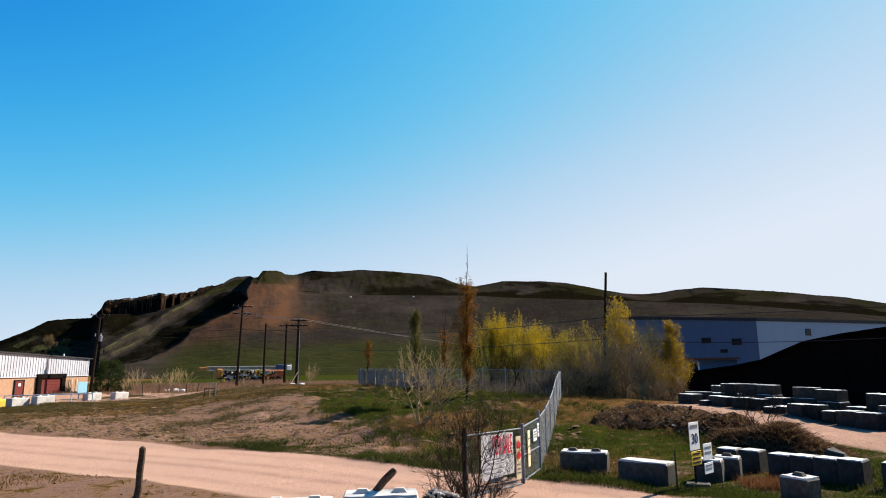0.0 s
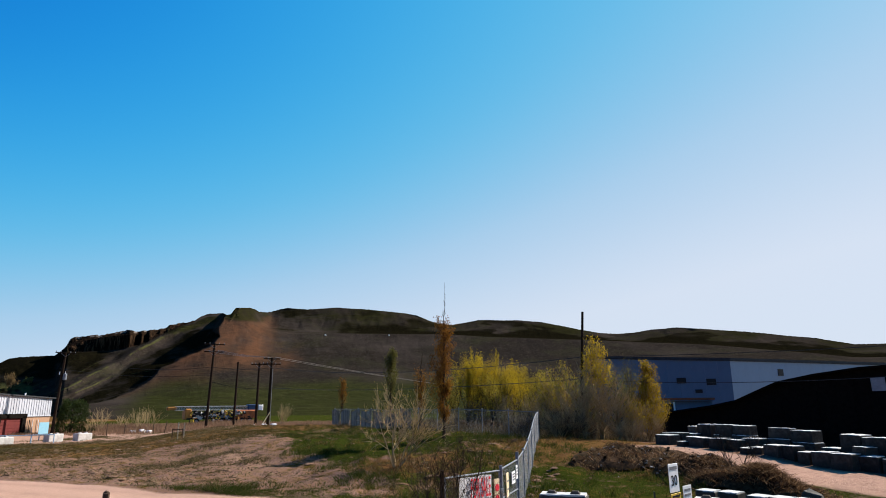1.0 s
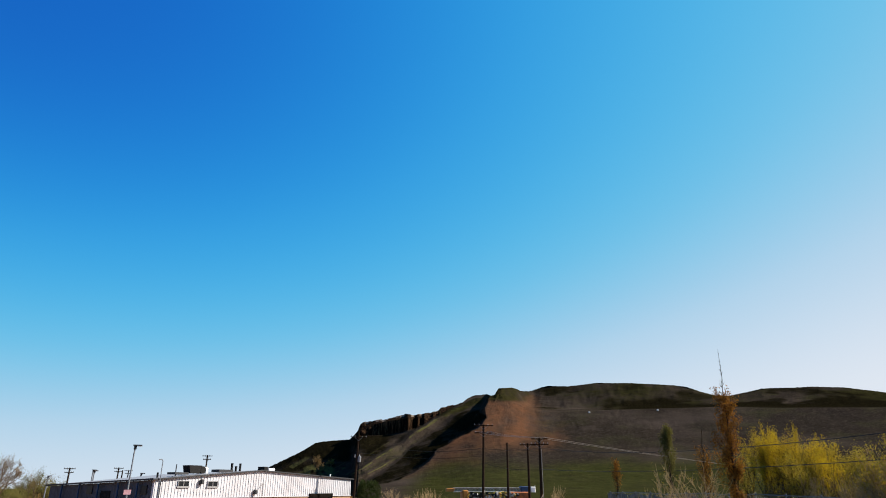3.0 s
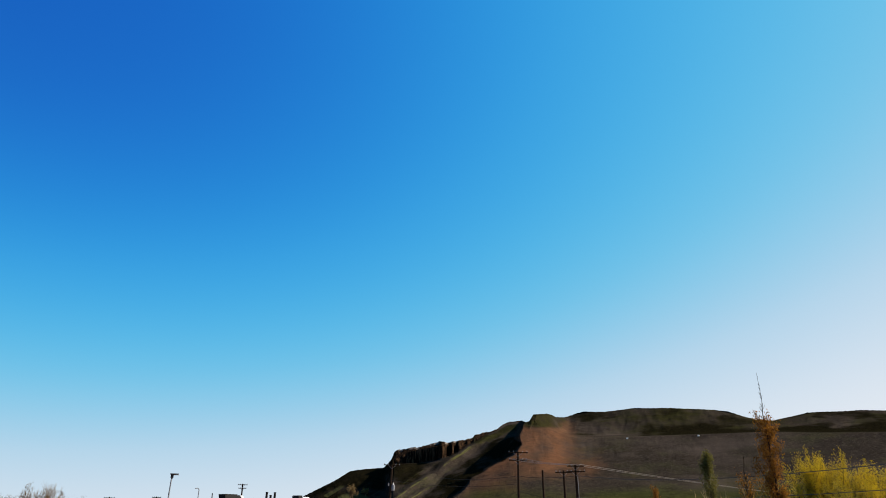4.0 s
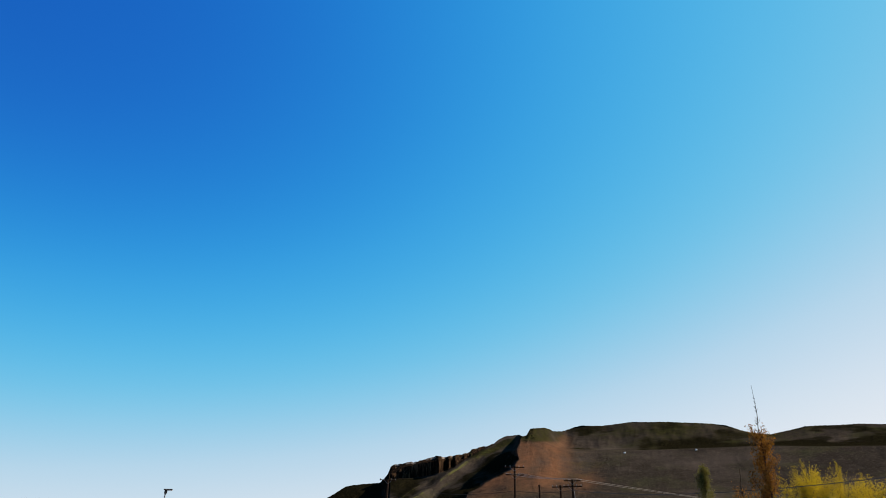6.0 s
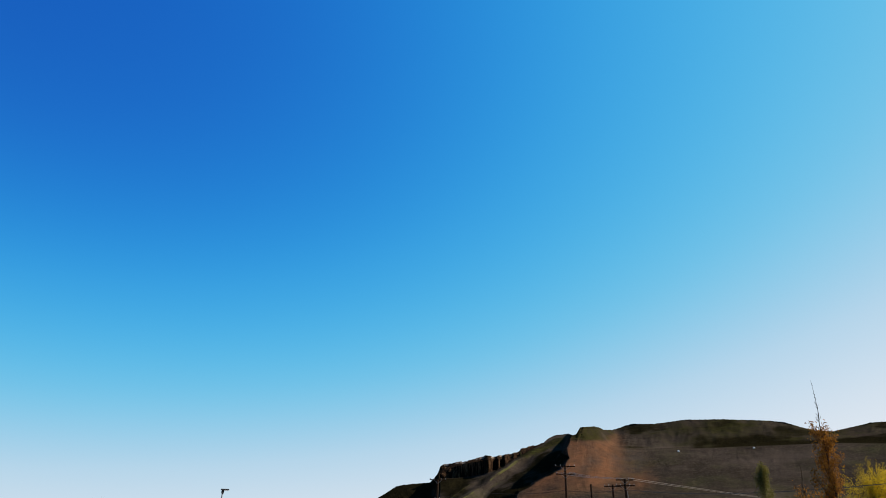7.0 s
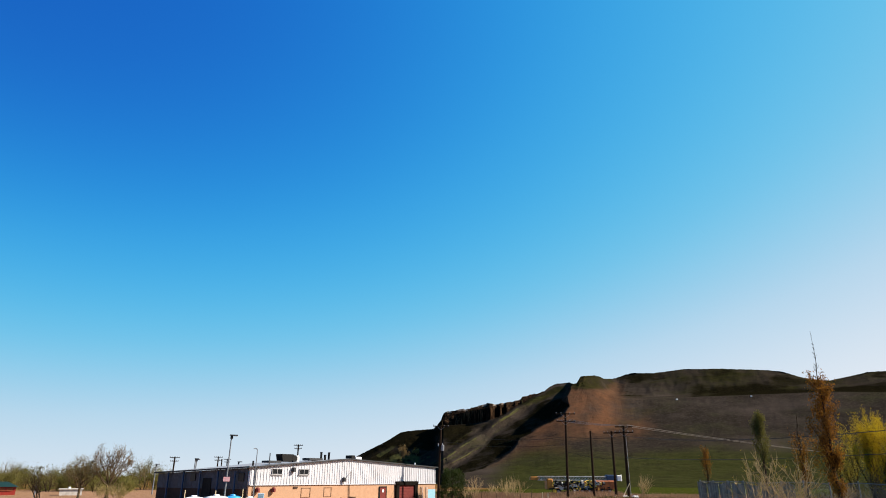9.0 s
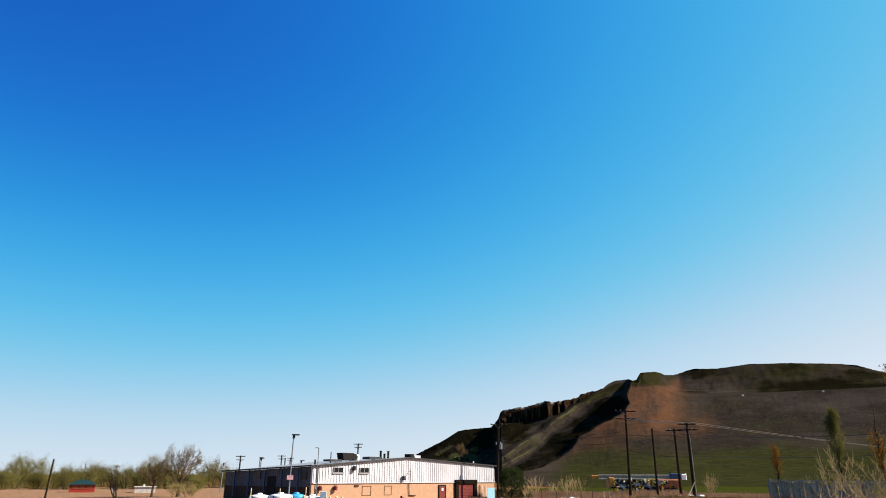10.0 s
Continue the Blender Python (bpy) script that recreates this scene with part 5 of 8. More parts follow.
def poplar(az, d, height, label, leaf, seed, width=0.7, leaves=2200, bare=0.18, low=0.22, side=None):
    """A narrow upright tree whose limbs hug the stem; its thin top stands bare."""
    p = polar(az, d)
    g = np.random.default_rng(seed)
    z = gz(p.x, p.y) - 0.08
    ob = thing("poplar", pose(p.x, p.y, z), label, "tree", "young poplars")
    s, spots = Shape(), []
    axis = [Vector((0.04 * math.sin(2.1 * i + seed) + 0.16 * (i / 12) ** 3, 0.04 * math.cos(1.7 * i), height * i / 12)) for i in range(13)]
    s.tube(axis, [0.1 * (1 - i / 12.3) ** 1.4 + 0.006 for i in range(13)], 7)
    for i in range(110):
        t = g.uniform(low * 0.5, 0.97)
        k = min(int(t * 12), 11)
        a0 = axis[k].lerp(axis[k + 1], t * 12 - k)
        an = g.uniform(0, 2 * math.pi)
        reach = width * (0.25 + 0.75 * math.sin(math.pi * min(1, max(0, (t - low * 0.3) / (1.1 - low * 0.3))))) * g.uniform(0.5, 1.15) * (1.35 - 0.8 * t) * (1.0 if t < 1 - bare else 0.3 * (1.15 - t) / 0.3)
        end = a0 + Vector((math.cos(an) * reach, math.sin(an) * reach, reach * g.uniform(1.2, 2.2)))
        mid = a0.lerp(end, 0.5) + Vector((math.cos(an), math.sin(an), 0)) * reach * 0.12
        s.tube([a0, mid, end], [0.022 * (1.1 - t) + 0.006, 0.012, 0.004], 4)
        if low < t < 1 - bare:
            spots += [a0.lerp(mid, 0.6), mid, mid.lerp(end, 0.5), end]
    if side:
        for i in range(26):
            a0 = Vector((side * g.uniform(-0.4, 1.0), g.uniform(-0.4, 0.4), height * g.uniform(0.24, 0.5)))
            spots += [a0, a0 + Vector((0, 0, 0.4))]
            s.tube([Vector((0, 0, a0.z * 0.6)), a0 * 0.6 + Vector((0, 0, a0.z * 0.34)), a0 + Vector((0, 0, 0.5))], [0.018, 0.012, 0.004], 4)
    part("trunk", s, BARK_DARK, ob)
    part("crown", leaf_cloud(spots, int(leaves * 2.0), 0.05, (0.1, 0.1, 0.18), g, 1.3), leaf, ob)
    return ob


poplar(-2.05, 41, 10.0, "tall slender poplar with bronze spring leaves and bare tip", LEAF_ORANGE, 5, 0.66, 3200, 0.31, 0.12, -0.85)
poplar(2.62, 60, 7.6, "slender poplar with green spring leaves behind the fence", LEAF_OLIVE, 6, 0.7, 2600, 0.08, 0.4)
poplar(6.8, 72, 5.4, "small poplar with bronze leaves behind the fence", LEAF_ORANGE, 8, 0.6, 600, 0.15, 0.4)
poplar(0.0, 55, 6.6, "thin poplar with sparse bronze leaves", LEAF_ORANGE, 9, 0.7, 700, 0.3, 0.2)

YELLOW = "young tree in fresh yellow-green spring leaf behind the fence"
for i, (az, d, h, n, mat) in enumerate(((-4.1, 57, 7.4, 2600, LEAF_YELLOW), (-4.9, 59, 7.9, 3000, LEAF_YELLOW), (-5.9, 60, 7.7, 3000, LEAF_YELLOW), (-6.8, 58, 6.3, 2000, LEAF_GOLD), (-7.6, 60, 7.2, 2800, LEAF_YELLOW), (-8.5, 57, 6.7, 2800, LEAF_YELLOW),
                                        (-9.4, 60, 6.6, 2000, LEAF_GOLD), (-10.3, 58, 6.0, 1800, LEAF_GOLD), (-11.3, 57, 5.5, 1200, LEAF_GOLD), (-12.4, 54, 5.2, 900, LEAF_GOLD), (-3.0, 66, 6.4, 1200, LEAF_GOLD), (-6.2, 55, 5.2, 1300, LEAF_GOLD), (-13.2, 52, 5.4, 700, LEAF_GOLD))):
    tree(az, d, h * 0.9, YELLOW, mat, BARK_DARK, 40 + i, 4, 3, 0.24, 0.65, 0.05, 0.4, int(n * 3.6), 0.044, (0.07, 0.07, 0.26), group="spring trees", fan=0.13, short=0.72, kids=(3, 4), low=520)


def half_leafed(az, d, height, label, seed, leaf=None, leafy=0.55, reach=1.9, stems=3, count=70, leaves=4200):
    """A young tree with pale limbs that arch out and up from low on its stems; only its upright top is in leaf."""
    p = polar(az, d)
    g = np.random.default_rng(seed)
    ob = thing("young_tree", pose(p.x, p.y, gz(p.x, p.y) - 0.08), label, "tree", "half-leafed trees")
    s, spots = Shape(), []
    for k in range(stems):
        an0 = 2 * math.pi * k / stems + g.uniform(0, 1)
        tilt = 0.0 if k == 0 else g.uniform(0.06, 0.14)
        hk = height * (1.0 if k == 0 else g.uniform(0.66, 0.86))
        axis = [Vector((math.cos(an0) * (0.08 + tilt * hk * t) + 0.05 * math.sin(5 * t + k), math.sin(an0) * (0.08 + tilt * hk * t), hk * t)) for t in np.linspace(0, 1, 11)]
        s.tube(axis, [0.06 * (1 - i / 10.6) ** 1.2 + 0.006 for i in range(11)], 6)
        for i in range(count):
            t = g.uniform(0.06, 0.97)
            j = min(int(t * 10), 9)
            a0 = axis[j].lerp(axis[j + 1], t * 10 - j)
            an = g.uniform(0, 2 * math.pi)
            out = reach * (1.0 - 0.82 * t) * g.uniform(0.45, 1.1)
            up = out * g.uniform(0.5, 1.3) + 0.15
            way = Vector((math.cos(an), math.sin(an), 0))
            pts = [a0, a0 + way * out * 0.42 + Vector((0, 0, up * 0.22)), a0 + way * out * 0.78 + Vector((0, 0, up * 0.6)), a0 + way * out + Vector((0, 0, up))]
            s.tube(pts, [0.028 * (1.15 - t) + 0.008, 0.02, 0.015, 0.009], 4)
            for q in range(3):
                b0 = pts[1].lerp(pts[3], g.uniform(0.1, 1.0))
                e = b0 + Vector((g.normal(0, 0.16), g.normal(0, 0.16), g.uniform(0.12, 0.4))) * (0.5 + out * 0.6)
                s.rod(b0, e, 0.009, 0.005, 3)
                if a0.z > leafy * height or g.uniform() < 0.1:
                    spots += [b0, b0.lerp(e, 0.6), e]
    part("trunk", s, BARK_PALE, ob)
    if leaf is not None:
        part("crown", leaf_cloud(spots, leaves, 0.05, (0.1, 0.1, 0.2), g, 1.3), leaf, ob)
    return ob


half_leafed(-15.6, 44, 6.35, "tall young tree with yellow-green top and pale bare lower limbs", 61, LEAF_YELLOW, 0.5, 2.1, 3, 64, 3000)
half_leafed(-14.2, 43, 4.4, "pale bare many-stemmed young tree", 62, None, 1, 2.0, 5, 34)
half_leafed(-17.0, 42.5, 4.2, "pale bare many-stemmed young tree", 63, LEAF_OLIVE, 0.5, 1.9, 4, 34, 500)
half_leafed(-11.2, 48, 4.6, "young tree with bare limbs and sparse yellow buds", 67, LEAF_GOLD, 0.35, 1.6, 4, 34, 1500)
half_leafed(-12.6, 46.5, 4.9, "young tree with bare limbs and sparse yellow buds", 68, LEAF_GOLD, 0.35, 1.7, 4, 34, 1300)
tree(-17.9, 47, 6.0, "young tree with thin olive spring leaves", LEAF_OLIVE, BARK_MID, 64, 4, 3, 0.32, 0.5, 0.05, 0.38, 2600, 0.05, 0.2, group="spring trees", fan=0.25, low=150)
half_leafed(-19.6, 45, 4.75, "young tree with dense golden and bronze leaves", 65, LEAF_GOLDEN, 0.02, 1.7, 2, 80, 9000)
for i, (az, d, h) in enumerate(((-9.4, 51, 3.8), (-10.4, 50, 3.4), (-12.3, 48, 4.0), (-13.5, 48, 4.2), (-13.6, 50, 5.2), (-7.3, 54, 3.4), (-5.0, 56, 3.2), (-15.2, 49, 3.8), (-17.6, 48, 3.4), (-18.4, 43, 2.8))):
    tree(az, d, h, "brushy sapling with grey stems and sparse leaves", LEAF_OLIVE if i % 3 else LEAF_YELLOW, BARK_PALE if i % 4 == 1 else BARK_MID, 170 + i, 7, 3, 0.34, 0.45, 0.026, 0.38, 700, 0.045, 0.22, group="saplings", fan=0.4, twig=0.006)


def thicket():
    """Low leafless brush under the young trees: a few shapes, repeated at many turns and sizes."""
    g = np.random.default_rng(71)
    kinds = [tree(-12, 47, 2.0, "tangled leafless brush below the young trees", LEAF_OLIVE if k == 0 else None, (BARK_MID, BARK_TAN, BARK_PALE, BARK_DARK)[k], 270 + k, 8, 3, 0.5, 0.3, 0.018, 0.42, 160, 0.03, 0.15, category="shrub", group="thicket", fan=0.7, name="brush", twig=0.004) for k in range(4)]
    spots = [(g.uniform(-20.2, -8.6), g.uniform(41.0, 52.0)) for _ in range(46)] + [(g.uniform(-8.5, -2.2), g.uniform(56.5, 62)) for _ in range(18)]
    for i, (az, d) in enumerate(spots):
        p = polar(az, d)
        if az < -18.6 and d > 45 or -17.4 < az < -13.6 and d < 45.5:
            continue
        k = g.uniform(0.6, 1.25)
        copy_thing(kinds[i % 4], Matrix.Translation((p.x, p.y, gz(p.x, p.y) - 0.05)) @ Matrix.Rotation(g.uniform(0, 6.28), 4, "Z") @ Matrix.Diagonal((k, k, k * g.uniform(0.8, 1.1), 1)))
    for proto in kinds:
        for o in (*proto.children_recursive, proto):
            bpy.data.objects.remove(o)


thicket()
tree(2.1, 31.5, 4.2, "pale bare young tree with yellow buds on the grassy mound", LEAF_YELLOW, BARK_PALE, 80, 6, 3, 0.5, 0.22, 0.034, 0.38, 900, 0.02, 0.12, group="bare trees", fan=0.6, kids=(3, 4), twig=0.009)
tree(-26.0, 29.3, 2.35, "small bare tree beside the dirt lane", None, BARK_DARK, 81, 4, 3, 0.5, 0.2, 0.022, 0.36, 0, group="bare trees", fan=0.6, twig=0.005)
tree(-2.0, 15.4, 3.2, "dark bare thorny shrub beside the gate", LEAF_OLIVE, BARK_DARK, 82, 6, 4, 0.5, 0.22, 0.022, 0.36, 500, 0.014, 0.06, category="shrub", fan=0.3, name="shrub", kids=(3, 3), twig=0.0035)
tree(-0.9, 15.6, 1.15, "dark bare thorny shrub beside the gate", None, BARK_DARK, 84, 7, 3, 0.5, 0.2, 0.014, 0.4, 0, category="shrub", fan=0.7, name="shrub", twig=0.004)
tree(-3.4, 15.2, 1.05, "dark bare thorny shrub beside the gate", None, BARK_DARK, 86, 7, 3, 0.5, 0.2, 0.014, 0.4, 0, category="shrub", fan=0.7, name="shrub", twig=0.004)
tree(11.8, 88, 3.2, "bare brown shrub beside the pole", None, BARK_PALE, 83, 7, 2, 0.4, 0.4, 0.03, 0.42, 0, category="shrub", fan=0.35, name="shrub")
for i, (az, d, h) in enumerate(((25.6, 104, 3.6), (22.9, 103, 3.4), (22.2, 101, 3.7), (24.1, 106, 2.6), (26.4, 100, 2.2))):
    tree(az, d, h, "bare tan shrub in dry grass", None, BARK_PALE, 85 + i, 7, 2, 0.4, 0.4, 0.03, 0.42, 0, category="shrub", fan=0.3, name="shrub", group="dry shrubs")


def dome_tree(az, d, height, width, label, seed, bark, leaf=None, leaves=0, stem=0.22):
    """A bare old tree: a short stout trunk parts into limbs that spread and fork into a round crown of fine twigs."""
    p = polar(az, d)
    g = np.random.default_rng(seed)
    ob = thing("tree", pose(p.x, p.y, gz(p.x, p.y) - 0.1), label, "tree", "bare trees")
    s, tips = Shape(), []
    fork = height * stem
    s.tube([(0, 0, 0), (0.08, 0, fork * 0.5), (0.02, 0.03, fork * 1.1)], [height * 0.035, height * 0.026, height * 0.024], 8)
    for k in range(8):
        a, tilt = 2.4 * k + g.uniform(-0.3, 0.3), (0.15, 0.45, 0.65, 0.85)[k % 4]
        way = (math.cos(a) * math.sin(tilt), math.sin(a) * math.sin(tilt), math.cos(tilt))
        limbs(s, (0.02, 0.03, fork * g.uniform(0.8, 1.1)), way, height * 0.3, height * 0.014, 4, g, 0.42, 0.14, tips, 0.16, (3, 3), 5, 0.6, 0.7, height * 0.0017)
    # the twigs end along the round outline of the crown
    mid, half = (fork + height) / 2, (height - fork) / 2

    def within(q):
        u = Vector((q[0] / (width / 2), q[1] / (width / 2), (q[2] - mid) / half))
        k = max(1.0, u.length / (0.93 + 0.07 * math.sin(9 * math.atan2(u.z, u.x) + seed)))
        return (q[0] / k, q[1] / k, mid + (q[2] - mid) / k) if q[2] > fork * 0.9 else q
    s.v = [within(q) for q in s.v]
    part("trunk", s, bark, ob)
    if leaf is not None:
        part("crown", leaf_cloud([within(q[0]) for q in tips], leaves, 0.06, 0.16, g), leaf, ob)
    return ob


dome_tree(54.85, 112, 8.9, 6.6, "large bare round-crowned tree by the field", 96, BARK_MID)
dome_tree(56.75, 111, 6.4, 5.6, "smaller bare tree with tan buds beside the larger one", 93, BARK_MID, LEAF_HAZE, 2200)
for az, h in ((54.2, 2.6), (55.2, 2.2), (53.8, 1.9)):
    tree(az, 110, h, "tan leafing shrub at the foot of the bare tree", LEAF_HAZE, BARK_PALE, int(az * 10), 6, 3, 0.45, 0.3, 0.03, 0.4, 700, 0.07, 0.2, category="shrub", name="shrub", group="dry shrubs", fan=0.5)
tree(59.3, 111, 5.0, "small dark tree in early leaf", LEAF_OLIVE, BARK_DARK, 92, 5, 3, 0.45, 0.25, 0.07, 0.34, 500, 0.12, 0.3, fan=0.4)


def hill_tree(az, el, width, seed, leaf, label):
    """A lone tree on the hillside; width is its share of a radian as seen from the road."""
    p, r = hill_point(az, el)
    h = width * r
    ob = tree(az, r, h, label, leaf, BARK_MID, seed, 4, 3, 0.5, 0.25, h * 0.03, 0.36, 1500, h * 0.03, h * 0.05, group="hillside trees", fan=0.5, twig=h * 0.003, base=p.z - 0.5)
    return ob


hill_tree(31.75, 1.5, 0.021, 301, LEAF_TAN, "lone tan leafing tree on the low mound")
hill_tree(30.7, 1.75, 0.012, 302, LEAF_OLIVE, "small dark tree on the hillside")


def evergreen(az, d, w, h, seed):
    p = polar(az, d)
    g = np.random.default_rng(seed)
    ob = thing("evergreen_bush", pose(p.x, p.y, gz(p.x, p.y) - 0.05), "dense dark green bush beside the workshop corner", "bush")
    part("trunk", Shape().rod((0, 0, 0), (0.1, 0, h * 0.8), 0.12, 0.03).rod((0, 0, 0.1), (0.7, 0, h * 0.6), 0.07, 0.02).rod((0, 0, 0.1), (-0.6, 0.1, h * 0.6), 0.07, 0.02), BARK_DARK, ob)
    th, ph, rr = g.uniform(0, 2 * np.pi, 260), g.uniform(0, 1, 260), g.uniform(0.6, 1.0, 260)
    bulge = 1 + 0.18 * np.sin(3 * th) + 0.12 * np.sin(7 * ph + 2 * th)
    spots = np.stack([np.cos(th) * w * rr * bulge * np.sqrt(1 - ph ** 2 * 0.85), np.sin(th) * w * rr * bulge * np.sqrt(1 - ph ** 2 * 0.85), 0.15 + ph * h * 0.92], 1)
    part("crown", leaf_cloud(spots.tolist(), 6500, 0.1, 0.2, g, 1.3), LEAF_GREEN, ob)


evergreen(27.6, 101, 2.3, 4.5, 95)


def treeline():
    g = np.random.default_rng(97)
    for i in range(58):
        az = 51.2 + 22 * i / 57 + g.uniform(-0.3, 0.3)
        d = g.uniform(165, 215)
        h = d * g.uniform(0.02, 0.04) * (1.0 + 0.25 * math.sin(i * 0.55))
        p = polar(az, d)
        mat = (LEAF_HAZE, LEAF_OLIVE, LEAF_HAZE, LEAF_OLIVE)[int(g.integers(0, 4))]
        ob = thing("far_tree", pose(p.x, p.y, gz(p.x, p.y) - 0.3), "distant tree in early leaf along the field edge", "tree", "far trees")
        s, tips = Shape(), []
        for k in range(4):
            t = 2 * math.pi * k / 4 + g.uniform(0, 1)
            limbs(s, (0.3 * math.cos(t), 0.3 * math.sin(t), 0), (math.cos(t) * 0.45, math.sin(t) * 0.45, 1), h * 0.42, 0.1, 2, g, 0.5, 0.2, tips, kids=(4, 5), twig=0.025)
        k = h / max(v[2] for v in s.v)
        s.v = [(x, y, z * k) for x, y, z in s.v]
        part("trunk", s, BARK_MID if i % 3 == 0 else BARK_DARK, ob)
        part("crown", leaf_cloud([(q[0].x, q[0].y, q[0].z * k) for q in tips] + [(g.normal(0, h * 0.25), g.normal(0, h * 0.25), h * g.uniform(0.02, 0.75)) for _ in range(220)], (11000, 2600, 8000, 1200)[i % 4], 0.085, (0.32, 0.32, 0.28), g), mat, ob)


treeline()


# ---------------------------------------------------------------- fence and gate
def on_line(p0, p1, az):
    """Where the line from p0 to p1 is met at az degrees."""
    t = math.tan(radians(-az))
    d = (p1[0] - p0[0], p1[1] - p0[1])
    s = (p0[0] - t * p0[1]) / (t * d[1] - d[0])
    return p0[0] + d[0] * s, p0[1] + d[1] * s


def chain_link(p, q, h, step=0.07, r=0.0028):
    """Slanting wires of a netting from p to q (base points), h metres high."""
    p, q = Vector(p), Vector(q)
    n = int((q - p).length / step)
    up = Vector((0, 0, h))
    k = h / step / n
    s = Shape()
    side = (q - p).normalized().cross(Vector((0, 0, 1))) * r

    def strand(a, b):
        w = (b - a).normalized().cross(side).normalized() * r
        s.add([a + side, a - side * 0.5 + w, a - side * 0.5 - w, b + side, b - side * 0.5 + w, b - side * 0.5 - w], [(0, 1, 4, 3), (1, 2, 5, 4), (2, 0, 3, 5)])
    for i in range(-int(h / step), n):
        for sgn in (1, -1):
            a, b = i / n, i / n + k
            z0, z1 = 0.0, 1.0
            if a < 0:
                z0, a = -a / k, 0.0
            if b > 1:
                z1, b = z0 + (1 - a) / k, 1.0
            if b - a < 1e-4:
                continue
            if sgn > 0:
                strand(p.lerp(q, a) + up * z0, p.lerp(q, b) + up * z1)
            else:
                strand(p.lerp(q, a) + up * (1 - z0), p.lerp(q, b) + up * (1 - z1))
    return s


def base_pt(x, y):
    return Vector((x, y, gz(x, y)))


def fence():
    ob = thing("chain_link_fence", pose(0, 0, 0), "grey galvanised chain-link fence round the grassy lot", "fence")
    gate_end, bend, corner, far = (2.2, 18.55), (3.02, 20.94), (7.15, 39.4), (-8.9, 68.4)
    H = 1.62

    def run(a, b, n, h0, h1, step, netted=True):
        pts = [base_pt(a[0] + (b[0] - a[0]) * i / n, a[1] + (b[1] - a[1]) * i / n) for i in range(n + 1)]
        for i, p in enumerate(pts):
            h = h0 + (h1 - h0) * i / n
            post = part("post", Shape().rod(p - Vector((0, 0, 0.1)), p + Vector((0, 0, h + 0.05)), 0.034 if 0 < i < n else 0.045, None, 8), GALVANISED, ob)
            part("post_cap", Shape().lathe([(0.05, 0), (0.045, 0.04), (0.015, 0.06)], 8, p + Vector((0, 0, h + 0.05))), GALVANISED, post)
        for i in range(n):
            ha, hb = h0 + (h1 - h0) * i / n, h0 + (h1 - h0) * (i + 1) / n
            part("rail", Shape().rod(pts[i] + Vector((0, 0, ha)), pts[i + 1] + Vector((0, 0, hb)), 0.024, None, 6), GALVANISED, ob)
            m = part("netting", chain_link(pts[i] + Vector((0, 0, 0.04)), pts[i + 1] + Vector((0, 0, 0.04)), (ha + hb) / 2 - 0.06, step, 0.0018), GALVANISED, ob)
            tagged(m, kind="stuff")
    run(gate_end, bend, 1, 1.52, H, 0.09)
    part("gate_stop", Shape().rod(base_pt(*bend), base_pt(*bend) + Vector((0, 0, 1.86)), 0.05, None, 8), GALVANISED, ob)
    for z in (0.06, 0.75):
        part("rail", Shape().rod(base_pt(*gate_end) + Vector((0, 0, z)), base_pt(*bend) + Vector((0, 0, z)), 0.024, None, 6), GALVANISED, ob)
    run(bend, corner, 6, H, H, 0.14)
    run(corner, far, 11, H, H, 0.12)
    # the row of grey slats wired to the far stretch
    a, b = Vector((-0.6, 53.4, 0)), Vector((-9.2, 68.95, 0))
    for i in range(76):
        p = a.lerp(b, (i + 0.5) / 76)
        p.z = gz(p.x, p.y)
        if (i * 7) % 11 == 0:
            continue
        part("privacy_slat", Shape().box(p.x - 0.03, p.y - 0.03, p.z + 0.8 + 0.02 * ((i * 5) % 4), 0.185, 0.012, 1.5, math.atan2(b.y - a.y, b.x - a.x)), SLAT, ob)
    return ob


SLAT = surface("grey_slat", (0.1, 0.094, 0.085), (0.24, 0.225, 0.205), 3, (0.06, 0.055, 0.05), 1.5, 0.6, spread=0.45, bump=0.05)
fence()


def lettering(text, size, mat, name, parent, m, label=""):
    cu = bpy.data.curves.new(name, "FONT")
    cu.body, cu.size, cu.align_x, cu.align_y, cu.extrude = text, size, "CENTER", "CENTER", 0.004
    tmp = bpy.data.objects.new(name, cu)
    scene.collection.objects.link(tmp)
    me = bpy.data.meshes.new_from_object(tmp.evaluated_get(bpy.context.evaluated_depsgraph_get()))
    bpy.data.objects.remove(tmp)
    bpy.data.curves.remove(cu)
    me.materials.clear()
    me.materials.append(mat)
    ob = new(name, me)
    ob.parent = parent
    ob.matrix_basis = m
    return tagged(ob, label) if label else ob


UPRIGHT = Matrix.Rotation(radians(90), 4, "X")


